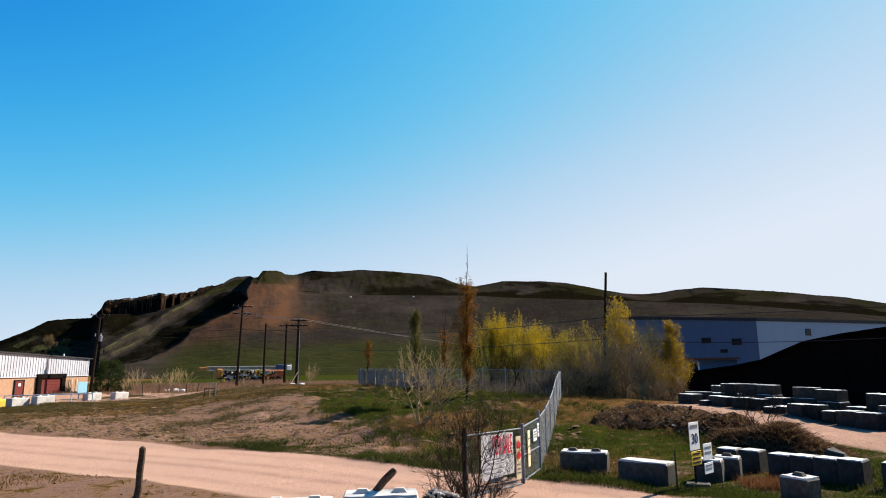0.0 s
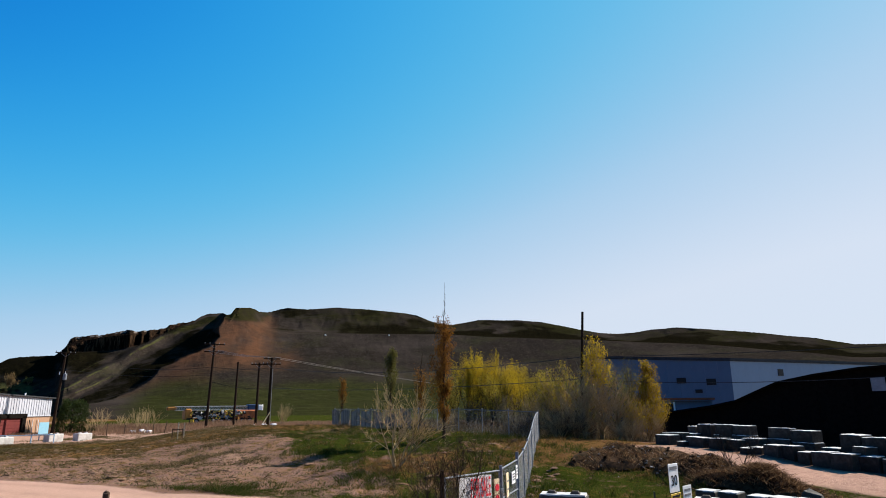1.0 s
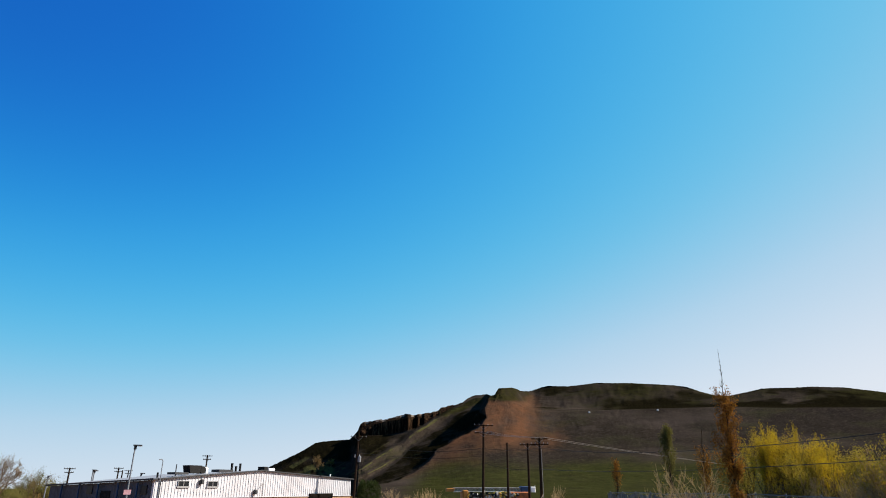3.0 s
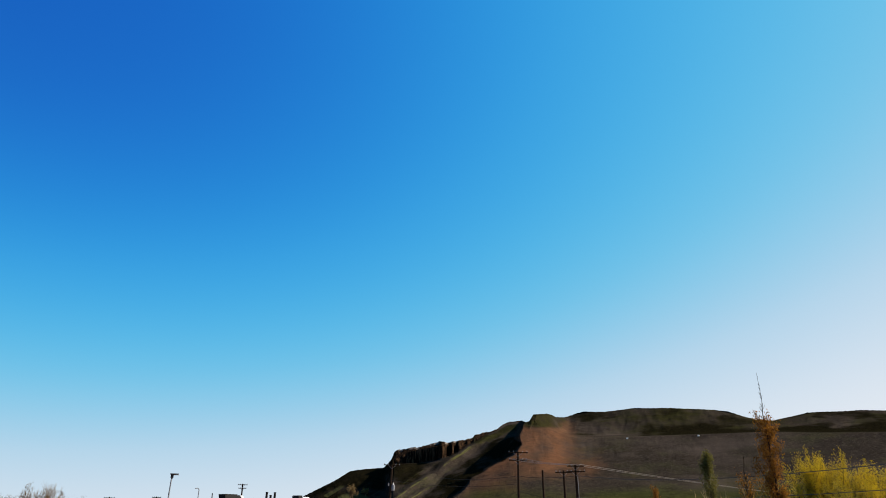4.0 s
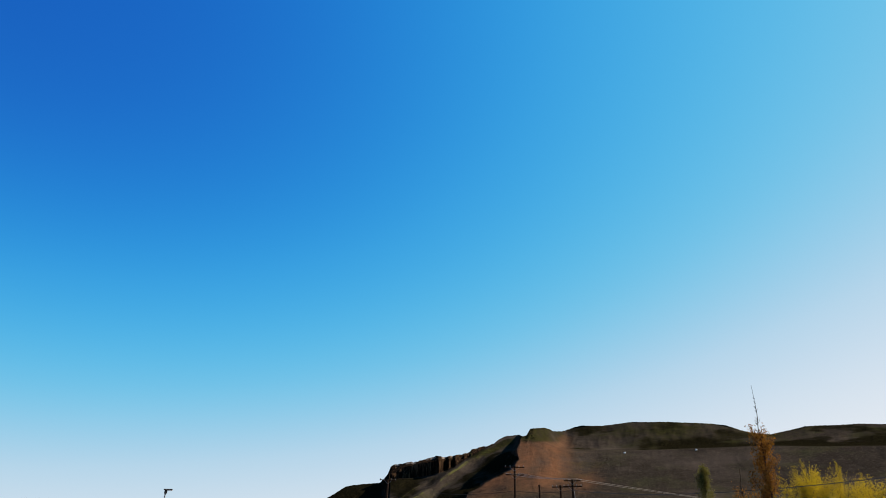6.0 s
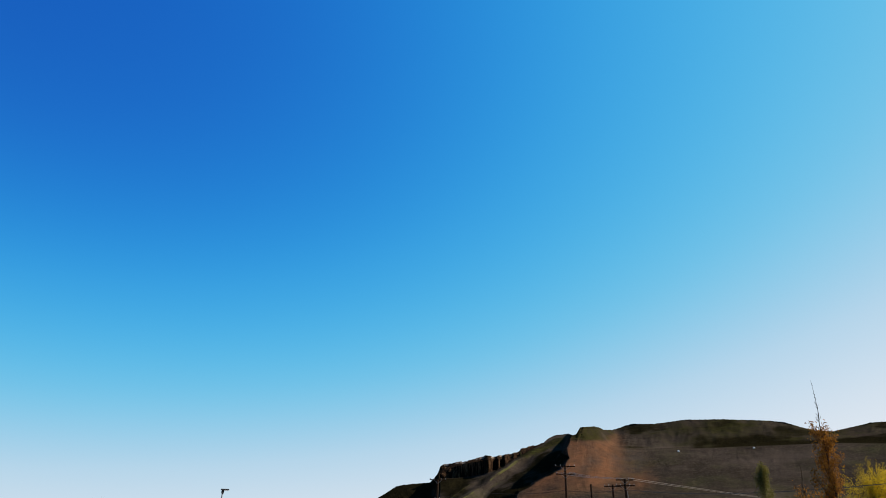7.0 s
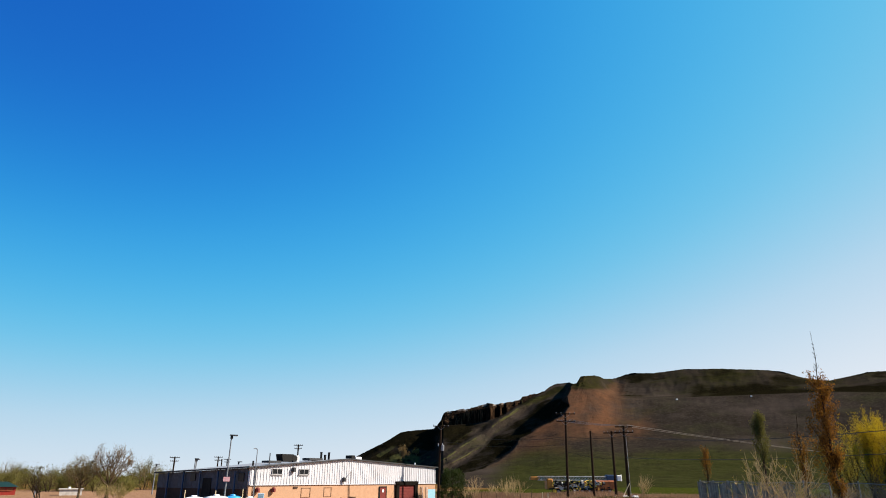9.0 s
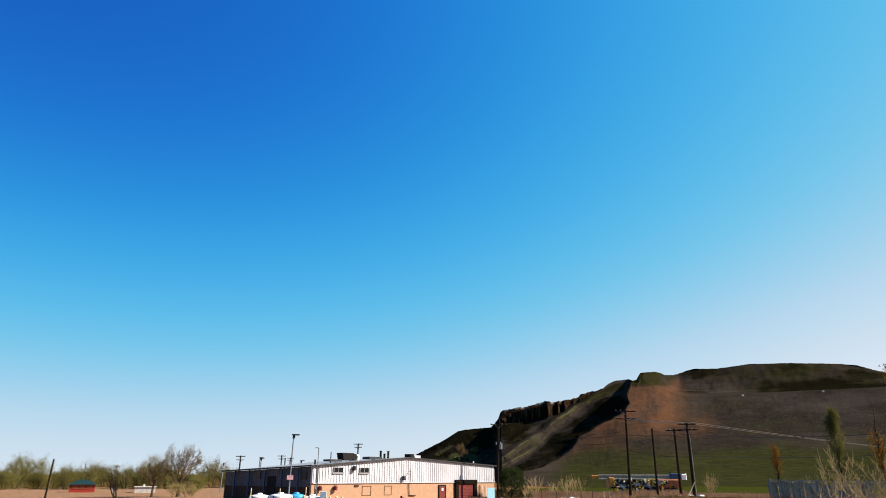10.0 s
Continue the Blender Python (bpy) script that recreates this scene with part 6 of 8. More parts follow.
def gate():
    p0, p1 = (0.52, 16.71), (2.2, 18.55)
    m = frame_m(p0, p1, gz(1.4, 17.6))
    w = math.hypot(p1[0] - p0[0], p1[1] - p0[1])
    ob = thing("gate", m, "chain-link vehicle gate hung with a for-sale banner", "gate")
    fr = Shape()
    for z in (0.03, 1.52):
        fr.rod((0.06, 0, z), (w - 0.08, 0, z), 0.026, None, 8)
    for x in (0.06, w - 0.08):
        fr.rod((x, 0, 0.03), (x, 0, 1.52), 0.026, None, 8)
    part("gate_frame", fr, GALVANISED, ob)
    part("hinge_post", Shape().rod((-0.05, 0, -0.2), (-0.05, 0, 1.72), 0.055, None, 10), POLE_WOOD, ob)
    tagged(part("netting", chain_link((0.06, 0, 0.04), (w - 0.08, 0, 0.04), 1.47, 0.09, 0.0026), GALVANISED, ob), kind="stuff")
    for z in (0.4, 1.3):
        part("hinge", Shape().box(0.0, 0, z, 0.14, 0.08, 0.06), GALVANISED, ob)
    part("latch", Shape().box(w - 0.05, -0.05, 1.0, 0.12, 0.06, 0.1), GALVANISED, ob)
    inv = m.inverted()
    xa, xb = (inv @ Vector((*on_line(p0, p1, -3.0), 0))).x, (inv @ Vector((*on_line(p0, p1, -5.82), 0))).x
    bw = xb - xa
    ban = thing("for_sale_banner", m, "white plastic banner with red painted words tied to the gate", "sign")
    sheet = Shape()
    nx, nz = 12, 6
    for j in range(nz + 1):
        for i in range(nx + 1):
            sheet.v.append((xa + bw * i / nx, -0.045 - 0.014 * math.sin(i * 1.3 + j) - 0.02 * (j / nz), 0.39 + 1.08 * (1 - j / nz) - 0.03 * (1 - i / nx) * (j / nz) * 2 + 0.01 * math.sin(i * 0.9) * (1 - j / nz)))
    n0 = len(sheet.v)
    sheet.v += [(x, y + 0.004, z) for x, y, z in sheet.v]
    for j in range(nz):
        for i in range(nx):
            a = j * (nx + 1) + i
            sheet.f += [(a, a + nx + 1, a + nx + 2, a + 1), (n0 + a, n0 + a + 1, n0 + a + nx + 2, n0 + a + nx + 1)]
    part("sheet", sheet, BANNER, ban, flat=False)
    lettering("FOR SALE", bw * 0.22, RED_INK, "lettering", ban, Matrix.Translation((xa + bw * 0.63, -0.08, 1.15)) @ UPRIGHT @ Matrix.Diagonal((0.66, 2.3, 1, 1)), "red hand-painted words")
    for z, x0, ww in ((0.84, 0.12, 0.4), (0.72, 0.18, 0.5), (0.6, 0.12, 0.6), (0.49, 0.2, 0.4)):
        part("text_bar", Shape().box(xa + bw * (x0 + ww / 2), -0.1, z, bw * ww, 0.006, 0.016), GREY_INK, ban)
    x1 = (inv @ Vector((*on_line(p0, p1, -6.25), 0))).x
    nb = thing("gate_notice", m, "narrow cream notice board with red marks on the gate", "sign")
    part("board", Shape().box(x1, -0.05, 0.76, 0.22, 0.02, 1.14), CREAM_PAINT, nb)
    for z, hh in ((1.1, 0.18), (0.82, 0.26)):
        part("red_mark", Shape().lathe([(0.09, 0), (0.1, 0.004), (0.09, 0.008)], 12).box(0, 0, 0.004, 0.15, hh * 0.5, 0.006), RED_INK, nb).matrix_basis = Matrix.Translation((x1, -0.062, z)) @ UPRIGHT
    for z in (0.68, 0.56, 0.46):
        part("text_bar", Shape().box(x1, -0.065, z - 0.1, 0.16, 0.006, 0.035), GREY_INK, nb)
    # small boards on the next bay
    q0, q1 = (2.2, 18.55), (3.02, 20.94)
    m2 = frame_m(q0, q1, gz(2.6, 20))
    inv2 = m2.inverted()
    for az, zc, ww, hh, mat in ((-7.15, 0.82, 0.3, 1.0, CREAM_PAINT), (-7.7, 1.1, 0.5, 0.34, WHITE_PAINT), (-8.0, 1.2, 0.25, 0.4, WHITE_PAINT)):
        xx = (inv2 @ Vector((*on_line(q0, q1, az), 0))).x
        b = thing("fence_notice", m2, "pale notice board wired to the fence", "sign", "fence notices")
        part("board", Shape().box(xx, -0.05, zc, ww, 0.02, hh), mat, b)
        for k in range(3):
            part("text_bar", Shape().box(xx, -0.066, zc + hh * (0.28 - 0.22 * k), ww * 0.7, 0.006, 0.04), GREY_INK, b)


gate()


# ---------------------------------------------------------------- concrete blocks
def block_proto(L, W, H, knobs, name="concrete_block", mat=CONCRETE, label="", group="", bev=0.05):
    ob = thing(name, pose(0, 0, -50), label, "block", group)
    g = np.random.default_rng(int(L * 100 + W * 10))
    s = Shape().box(0, 0, H / 2, L, W, H, bevel=bev)
    s.v = [(x + g.normal(0, 0.008), y + g.normal(0, 0.008), z + g.normal(0, 0.006) * (z > 0.1)) for x, y, z in s.v]
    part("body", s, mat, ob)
    # a pale plate with a ragged rim paints sunlight onto the darkened body's top
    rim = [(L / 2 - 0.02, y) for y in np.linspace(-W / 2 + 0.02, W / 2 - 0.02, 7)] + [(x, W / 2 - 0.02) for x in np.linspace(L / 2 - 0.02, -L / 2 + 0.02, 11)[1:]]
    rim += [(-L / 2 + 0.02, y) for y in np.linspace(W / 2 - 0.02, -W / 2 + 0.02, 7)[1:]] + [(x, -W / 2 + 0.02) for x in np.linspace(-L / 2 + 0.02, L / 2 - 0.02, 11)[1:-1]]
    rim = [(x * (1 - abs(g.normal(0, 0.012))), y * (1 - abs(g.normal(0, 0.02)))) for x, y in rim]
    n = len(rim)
    lit_plate = Shape().add([(x, y, H - 0.03) for x, y in rim] + [(x * 0.985, y * 0.97, H + 0.012 + abs(g.normal(0, 0.008))) for x, y in rim],
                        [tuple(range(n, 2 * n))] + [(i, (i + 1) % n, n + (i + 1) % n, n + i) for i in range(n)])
    part("top_face", lit_plate, SUNLIT_TOP, ob, "pale upper face coloured as if sunlit")
    for i in range(knobs):
        x = (i - (knobs - 1) / 2) * L / max(knobs, 1)
        k = Shape().add([(x - 0.17, -0.1, H - 0.01), (x + 0.17, -0.1, H - 0.01), (x + 0.17, 0.1, H - 0.01), (x - 0.17, 0.1, H - 0.01), (x - 0.09, -0.06, H + 0.1), (x + 0.09, -0.06, H + 0.1), (x + 0.09, 0.06, H + 0.1), (x - 0.09, 0.06, H + 0.1)],
                        [(4, 5, 6, 7), (0, 1, 5, 4), (1, 2, 6, 5), (2, 3, 7, 6), (3, 0, 4, 7)])
        part("knob", k, mat, ob)
    return ob


def put(proto, p0, p1, depth, z=None, tilt=0.0):
    """A copy whose front foot runs from p0 to p1 as the camera sees it."""
    d = Vector((p1[0] - p0[0], p1[1] - p0[1], 0)).normalized()
    n = Vector((-d.y, d.x, 0))
    c = Vector(((p0[0] + p1[0]) / 2, (p0[1] + p1[1]) / 2, 0)) + n * depth / 2
    zz = gz(c.x, c.y) - 0.03 if z is None else z
    return copy_thing(proto, Matrix.Translation((c.x, c.y, zz)) @ Matrix.Rotation(math.atan2(d.y, d.x), 4, "Z") @ pose(0, 0, 0, tilt, 0, 0))


LBL = "weathered grey concrete block with lifting knobs beside the road"
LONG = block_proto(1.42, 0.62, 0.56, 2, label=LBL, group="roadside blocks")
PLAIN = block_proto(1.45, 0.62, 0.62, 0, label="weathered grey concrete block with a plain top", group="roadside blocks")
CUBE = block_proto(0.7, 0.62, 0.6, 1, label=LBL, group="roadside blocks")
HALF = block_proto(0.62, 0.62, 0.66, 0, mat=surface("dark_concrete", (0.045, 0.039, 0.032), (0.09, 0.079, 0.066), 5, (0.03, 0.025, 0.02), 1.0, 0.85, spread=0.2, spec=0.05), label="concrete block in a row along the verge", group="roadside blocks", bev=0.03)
put(LONG, (3.55, 20.2), (4.82, 19.7), 0.62, tilt=1)
put(PLAIN, (4.94, 18.79), (5.97, 17.83), 0.62, gz(5.4, 18.4) - 0.09)
put(CUBE, (6.97, 18.43), (7.57, 18.07), 0.62)
put(CUBE, (7.72, 18.98), (8.3, 18.62), 0.62)
put(HALF, (8.5, 20.62), (8.93, 20.18), 0.62)
put(HALF, (8.95, 20.1), (9.36, 19.62), 0.62)
put(CUBE, (8.2, 16.2), (8.5, 15.68), 0.62, gz(8.4, 16) - 0.03)
for i in range(4):
    a = Vector((9.38, 19.18, 0)).lerp(Vector((10.9, 17.24, 0)), i / 4)
    put(HALF, (a.x, a.y), (a.x + 0.38, a.y - 0.485), 0.62, gz(a.x, a.y) - 0.02 + 0.012 * (i % 2))
put(HALF, (11.12, 16.85), (11.55, 16.4), 0.62)
# low row of blocks in front of the camera
NEAR = block_proto(1.5, 0.75, 0.76, 2, mat=surface("pale_concrete", (0.5, 0.47, 0.43), (0.6, 0.57, 0.53), 6, (0.42, 0.38, 0.34), 1.2, 0.85, spec=0.03), label="pale sunlit concrete block with dark-sided knobs", group="near blocks")
put(NEAR, (-3.6, 12.6), (-2.2, 12.8), 0.75, gz(-2.9, 13) - 0.14)
put(NEAR, (-2.0, 12.95), (-0.55, 13.05), 0.75, gz(-1.2, 13) - 0.1)
put(NEAR, (-4.9, 12.2), (-3.6, 12.5), 0.75, gz(-4.3, 12.4) - 0.25)

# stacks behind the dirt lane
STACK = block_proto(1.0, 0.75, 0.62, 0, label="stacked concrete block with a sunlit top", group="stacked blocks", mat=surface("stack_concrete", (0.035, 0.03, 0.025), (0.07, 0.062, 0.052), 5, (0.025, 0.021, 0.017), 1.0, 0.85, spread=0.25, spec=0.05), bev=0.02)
g = np.random.default_rng(12)
ROW = [(12.75, 36.6), (14.44, 33.07), (15.89, 30.34), (17.57, 26.41), (19.6, 22.0), (21.0, 19.0)]


def on_row(az, back):
    """The point of the stacks' front, moved back, at az degrees."""
    for k in range(len(ROW) - 1):
        d = Vector((ROW[k + 1][0] - ROW[k][0], ROW[k + 1][1] - ROW[k][1], 0)).normalized()
        n = Vector((-d.y, d.x, 0)) * back
        p = on_line((ROW[k][0] + n.x, ROW[k][1] + n.y), (ROW[k + 1][0] + n.x, ROW[k + 1][1] + n.y), az)
        along = (Vector((*p, 0)) - Vector((ROW[k][0] + n.x, ROW[k][1] + n.y, 0))).dot(d)
        if along < math.dist(ROW[k], ROW[k + 1]) or k == len(ROW) - 2:
            return p


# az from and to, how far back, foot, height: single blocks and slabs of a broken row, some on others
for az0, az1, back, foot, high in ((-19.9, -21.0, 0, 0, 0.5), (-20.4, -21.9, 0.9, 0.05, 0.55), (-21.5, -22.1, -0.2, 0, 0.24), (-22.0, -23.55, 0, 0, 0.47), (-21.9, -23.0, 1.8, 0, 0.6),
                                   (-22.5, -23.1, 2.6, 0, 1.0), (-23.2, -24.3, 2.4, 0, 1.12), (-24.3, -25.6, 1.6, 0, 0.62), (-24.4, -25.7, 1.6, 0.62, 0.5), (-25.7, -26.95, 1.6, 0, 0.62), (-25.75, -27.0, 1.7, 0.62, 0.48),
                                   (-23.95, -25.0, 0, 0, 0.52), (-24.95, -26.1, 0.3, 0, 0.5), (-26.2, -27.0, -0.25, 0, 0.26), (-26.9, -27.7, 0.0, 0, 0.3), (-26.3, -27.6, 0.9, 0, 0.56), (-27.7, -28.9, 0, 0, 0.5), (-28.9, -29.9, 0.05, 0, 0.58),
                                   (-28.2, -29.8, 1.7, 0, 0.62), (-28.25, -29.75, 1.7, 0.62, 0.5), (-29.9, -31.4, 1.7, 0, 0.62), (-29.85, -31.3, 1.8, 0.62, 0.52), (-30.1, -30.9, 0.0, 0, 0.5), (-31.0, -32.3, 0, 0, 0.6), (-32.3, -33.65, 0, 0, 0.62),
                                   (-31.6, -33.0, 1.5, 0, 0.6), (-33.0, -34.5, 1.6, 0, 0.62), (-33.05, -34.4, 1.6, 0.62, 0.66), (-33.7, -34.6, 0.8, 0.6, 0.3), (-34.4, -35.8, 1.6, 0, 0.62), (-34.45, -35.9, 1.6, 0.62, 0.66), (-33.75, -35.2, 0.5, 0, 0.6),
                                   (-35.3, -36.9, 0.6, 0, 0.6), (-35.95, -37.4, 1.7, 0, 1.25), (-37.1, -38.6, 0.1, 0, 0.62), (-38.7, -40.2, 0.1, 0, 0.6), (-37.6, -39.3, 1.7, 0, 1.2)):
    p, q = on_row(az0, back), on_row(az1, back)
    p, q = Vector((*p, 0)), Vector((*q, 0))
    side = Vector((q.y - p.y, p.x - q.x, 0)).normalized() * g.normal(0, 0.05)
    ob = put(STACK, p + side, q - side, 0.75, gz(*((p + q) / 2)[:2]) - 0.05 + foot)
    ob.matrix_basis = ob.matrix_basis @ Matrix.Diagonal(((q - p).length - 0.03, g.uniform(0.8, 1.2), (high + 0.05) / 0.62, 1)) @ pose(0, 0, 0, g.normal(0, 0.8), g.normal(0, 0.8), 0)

for proto in (LONG, PLAIN, CUBE, HALF, NEAR, STACK):
    for o in (*proto.children_recursive, proto):
        bpy.data.objects.remove(o)

# blocks by the workshop
for x0, x1, az0, d, mat, lab in ((35.42, 33.95, 0, 73.5, YELLOW_PAINT, "yellow painted concrete block"), (33.85, 32.6, 0, 73.0, BLOCK_WHITE, "white painted concrete block"), (32.3, 31.0, 0, 73.5, BLOCK_WHITE, "white painted concrete block"),
                                 (28.95, 27.9, 0, 79, BLOCK_WHITE, "white painted concrete block"), (27.05, 26.0, 0, 79.8, BLOCK_WHITE, "white painted concrete block")):
    a, b = polar(x0, d), polar(x1, d + 1.3)
    w = (b - a).length
    ob = thing("barrier_block", frame_m(a, b, gz(a.x, a.y) - 0.05), lab + " in front of the workshop", "block", "barrier blocks")
    part("body", Shape().box(w / 2, 0.45, 0.4, w * 0.92, 0.8, 0.86, bevel=0.06), mat, ob)
    for x in (0.3, 0.7):
        part("knob", Shape().box(w * x, 0.45, 0.87, 0.3, 0.25, 0.12, bevel=0.04), mat, ob)


# ---------------------------------------------------------------- signs and posts
def speed_sign():
    p = polar(-20.75, 19.0)
    z = gz(p.x, p.y)
    ob = thing("speed_sign", pose(p.x, p.y, z, 0, 0, -20.75), "white speed limit sign over a yellow plate on a steel post", "sign")
    part("base", Shape().box(0.05, 0, 0.04, 0.62, 0.5, 0.1, bevel=0.03), CONCRETE, ob)
    part("post", Shape().box(0, 0, 0.8, 0.05, 0.04, 1.6), BLACK_PAINT, ob)
    # the plates are turned well to the right of the eye
    def plate(name, x, z, w, h, mat, label=""):
        o = part(name, Shape().box(0, 0, 0, w, 0.012, h, bevel=0.004), mat, ob, label)
        o.matrix_basis = Matrix.Translation((x + 0.06, -0.06, z)) @ Matrix.Rotation(radians(64), 4, "Z")
        return o
    b = plate("speed_board", -0.02, 1.31, 0.56, 0.72, WHITE_PAINT)
    lettering("30", 0.34, BLACK_PAINT, "lettering", b, Matrix.Translation((0, -0.012, -0.08)) @ UPRIGHT @ Matrix.Diagonal((1.1, 1.1, 1, 1)))
    part("text_bar", Shape().box(0, -0.012, 0.25, 0.42, 0.006, 0.08), GREY_INK, b)
    y = plate("yellow_plate", 0.0, 0.74, 0.56, 0.36, YELLOW_PAINT, "yellow warning plate with dark lines")
    for k in range(3):
        part("text_bar", Shape().box(0, -0.012, 0.11 - 0.11 * k, 0.44, 0.006, 0.045), BLACK_PAINT, y)
    part("side_arm", Shape().rod((0, -0.01, 0.9), (0.3, -0.01, 0.9), 0.012).rod((0, -0.01, 0.55), (0.3, -0.01, 0.55), 0.012).rod((0.28, -0.01, 0.3), (0.28, -0.01, 1.1), 0.012), BLACK_PAINT, ob)
    for zc, hh in ((0.92, 0.42), (0.5, 0.28)):
        w = plate("notice", 0.29, zc, 0.5, hh, WHITE_PAINT)
        for k in range(2):
            part("text_bar", Shape().box(0, -0.012, hh * (0.25 - 0.3 * k), 0.36, 0.006, hh * 0.12), GREY_INK, w)
    p = polar(-19.3, 18.3)
    ob = thing("marker_post", pose(p.x, p.y, gz(p.x, p.y), 1, -1, 0), "thin dark green steel stake in the grass", "post")
    part("stake", Shape().box(0, 0, 0.5, 0.04, 0.03, 1.1), surface("green_stake", (0.02, 0.035, 0.02), (0.035, 0.05, 0.03), 5, None, 1, 0.6), ob)


speed_sign()


def wooden_post(p, top, r, label, name="wooden_post"):
    p, top = Vector(p), Vector(top)
    ob = thing(name, Matrix.Translation(p), label, "post")
    d = top - p
    s = Shape()
    g = np.random.default_rng(int(abs(p.x) * 100))
    pts = [d * (i / 6) + Vector((g.normal(0, 0.006), g.normal(0, 0.006), 0)) for i in range(7)]
    s.tube(pts, [r * g.uniform(0.94, 1.06) for _ in range(7)], 9)
    part("shaft", s, OLD_WOOD, ob)
    part("split_top", Shape().rod(d - Vector((0.02, 0, 0.03)), d + Vector((0.02, 0, 0.03)), r * 0.8, r * 0.55, 7), OLD_WOOD, ob)
    return ob


b = polar(24.95, 18.9)
t = polar(24.78, 18.75, EYE - 18.75 * math.tan(radians(6.2)))
wooden_post((b.x, b.y, gz(b.x, b.y) - 0.2), t, 0.085, "weathered round wooden post beside the gravel road")
b, t = polar(6.95, 13.95, 0.45), polar(4.45, 13.4, EYE - 13.4 * math.tan(radians(8.85)))
wooden_post(b, t, 0.075, "fallen wooden post leaning against the concrete blocks", "leaning_post")


HEAPS = []


def heap_z(x, y):
    """Height of the heaps over the ground."""
    z = 0.0 * x
    for cx, cy, rx, ry, h, seed, c, s_ in HEAPS:
        u, v = ((x - cx) * c + (y - cy) * s_) / rx, (-(x - cx) * s_ + (y - cy) * c) / ry
        body = clamp01(1.05 - (u * u + v * v)) ** 0.8
        z = np.maximum(z, h * body * (1 + 0.55 * fbm(x * 0.9, y * 0.9, 3, seed)) + 0.13 * fbm(x * 2.6, y * 2.6, 3, seed + 1) * smooth(0.0, 0.3, body))
    return z


def rubble(name, cx, cy, rx, ry, h, n, size, mat, label, seed, turn=0.0, cover=None):
    """A low uneven heap: an earth core with separate broken lumps on it."""
    g = np.random.default_rng(seed)
    core = Shape()
    nr, na = 18, 56
    c, s_ = math.cos(turn), math.sin(turn)
    HEAPS.append((cx, cy, rx, ry, h, seed, c, s_))

    def place(u, v, dz=0.0):
        x, y = cx + rx * u * c - ry * v * s_, cy + rx * u * s_ + ry * v * c
        return Vector((x, y, gz(x, y) + float(heap_z(np.array(x), np.array(y))) - 0.03 + dz))
    for i in range(nr + 1):
        for j in range(na):
            t_ = 2 * math.pi * j / na
            k = i / nr * (1 + 0.08 * math.sin(3 * t_ + seed))
            core.v.append(tuple(place(k * math.cos(t_), k * math.sin(t_))))
    for i in range(nr):
        for j in range(na):
            k = (j + 1) % na
            core.f.append((i * na + j, (i + 1) * na + j, (i + 1) * na + k, i * na + k))
    ob = thing(name, pose(0, 0, 0), label, "heap")
    part("earth", core, EARTH, ob, flat=False)
    protos = []
    for k in range(6):
        ico = bmesh.new()
        bmesh.ops.create_icosphere(ico, subdivisions=1, radius=1.0)
        for v in ico.verts:
            v.co = Vector((v.co.x * g.uniform(0.6, 1.3), v.co.y * g.uniform(0.5, 1.1), v.co.z * g.uniform(0.35, 0.7)))
        me = bpy.data.meshes.new("stone")
        ico.to_mesh(me)
        ico.free()
        me.materials.append(mat)
        protos.append(me)
    for i in range(n):
        u, v = g.normal(0, 0.42, 2)
        if u * u + v * v > 1.1:
            continue
        o = new("stone", protos[i % 6])
        o.parent = ob
        k = size * g.uniform(0.5, 1.5)
        o.matrix_basis = Matrix.Translation(place(u, v, k * 0.2)) @ Euler(g.uniform(-0.7, 0.7, 3) + np.array((0, 0, g.uniform(0, 6)))).to_matrix().to_4x4() @ Matrix.Scale(k, 4)
    return ob


EARTH = surface("heap_earth", (0.014, 0.008, 0.004), (0.075, 0.04, 0.02), 5, (0.03, 0.022, 0.008), 0.8, 0.95, bump=0.6, dist=0.05, spec=0.03)
CHIP = surface("pale_chip", (0.2, 0.175, 0.15), (0.46, 0.42, 0.38), 5, None, 1, 0.9, spread=0.4, spec=0.03)
rubble("rubble_heap", 9.9, 30.6, 3.0, 2.2, 0.55, 130, 0.09, STONE, "heap of broken grey stone and earth in the grass", 3)
rubble("rubble_heap", 11.7, 27.6, 1.9, 1.5, 0.55, 130, 0.1, STONE, "heap of broken dark stone and brush", 4)
rubble("brush_heap", 12.4, 24.3, 2.3, 1.2, 0.55, 50, 0.07, STONE, "low heap of earth and dead brush behind the blocks", 5, -0.75)
rubble("rubble_heap", -0.05, 13.7, 0.75, 0.4, 0.5, 110, 0.05, CHIP, "broken pale concrete pieces beside the near blocks", 7)
g = np.random.default_rng(14)
for cx, cy, sx_, n in ((9.9, 30.6, 1.6, 42), (11.7, 27.6, 1.1, 30), (10.8, 29.0, 1.3, 18), (8.9, 31.2, 1.0, 8)):
    for k in range(n):
        x, y = cx + g.normal(0, sx_), cy + g.normal(0, sx_ * 0.7)
        z = gz(x, y) + float(heap_z(np.array(x), np.array(y))) - 0.01
        w = g.uniform(0.05, 0.15)
        ob = thing("concrete_chip", pose(x, y, z, g.normal(0, 18), g.normal(0, 18), g.uniform(0, 180)), "pale broken concrete chip on the earth heaps", "rubble", "concrete chips")
        part("chip", Shape().box(0, 0, 0.02, w, w * g.uniform(0.4, 0.8), w * g.uniform(0.2, 0.4), bevel=0.012), CHIP, ob)
ob = thing("broken_slab", pose(13.35, 22.5, gz(13.35, 22.5) - 0.05, 8, 24, -40) @ Matrix.Scale(0.72, 4), "broken pale slab with a jagged edge beside the lane", "slab")
sl = Shape().box(0, 0, 0.18, 0.75, 0.5, 0.4, bevel=0.09)
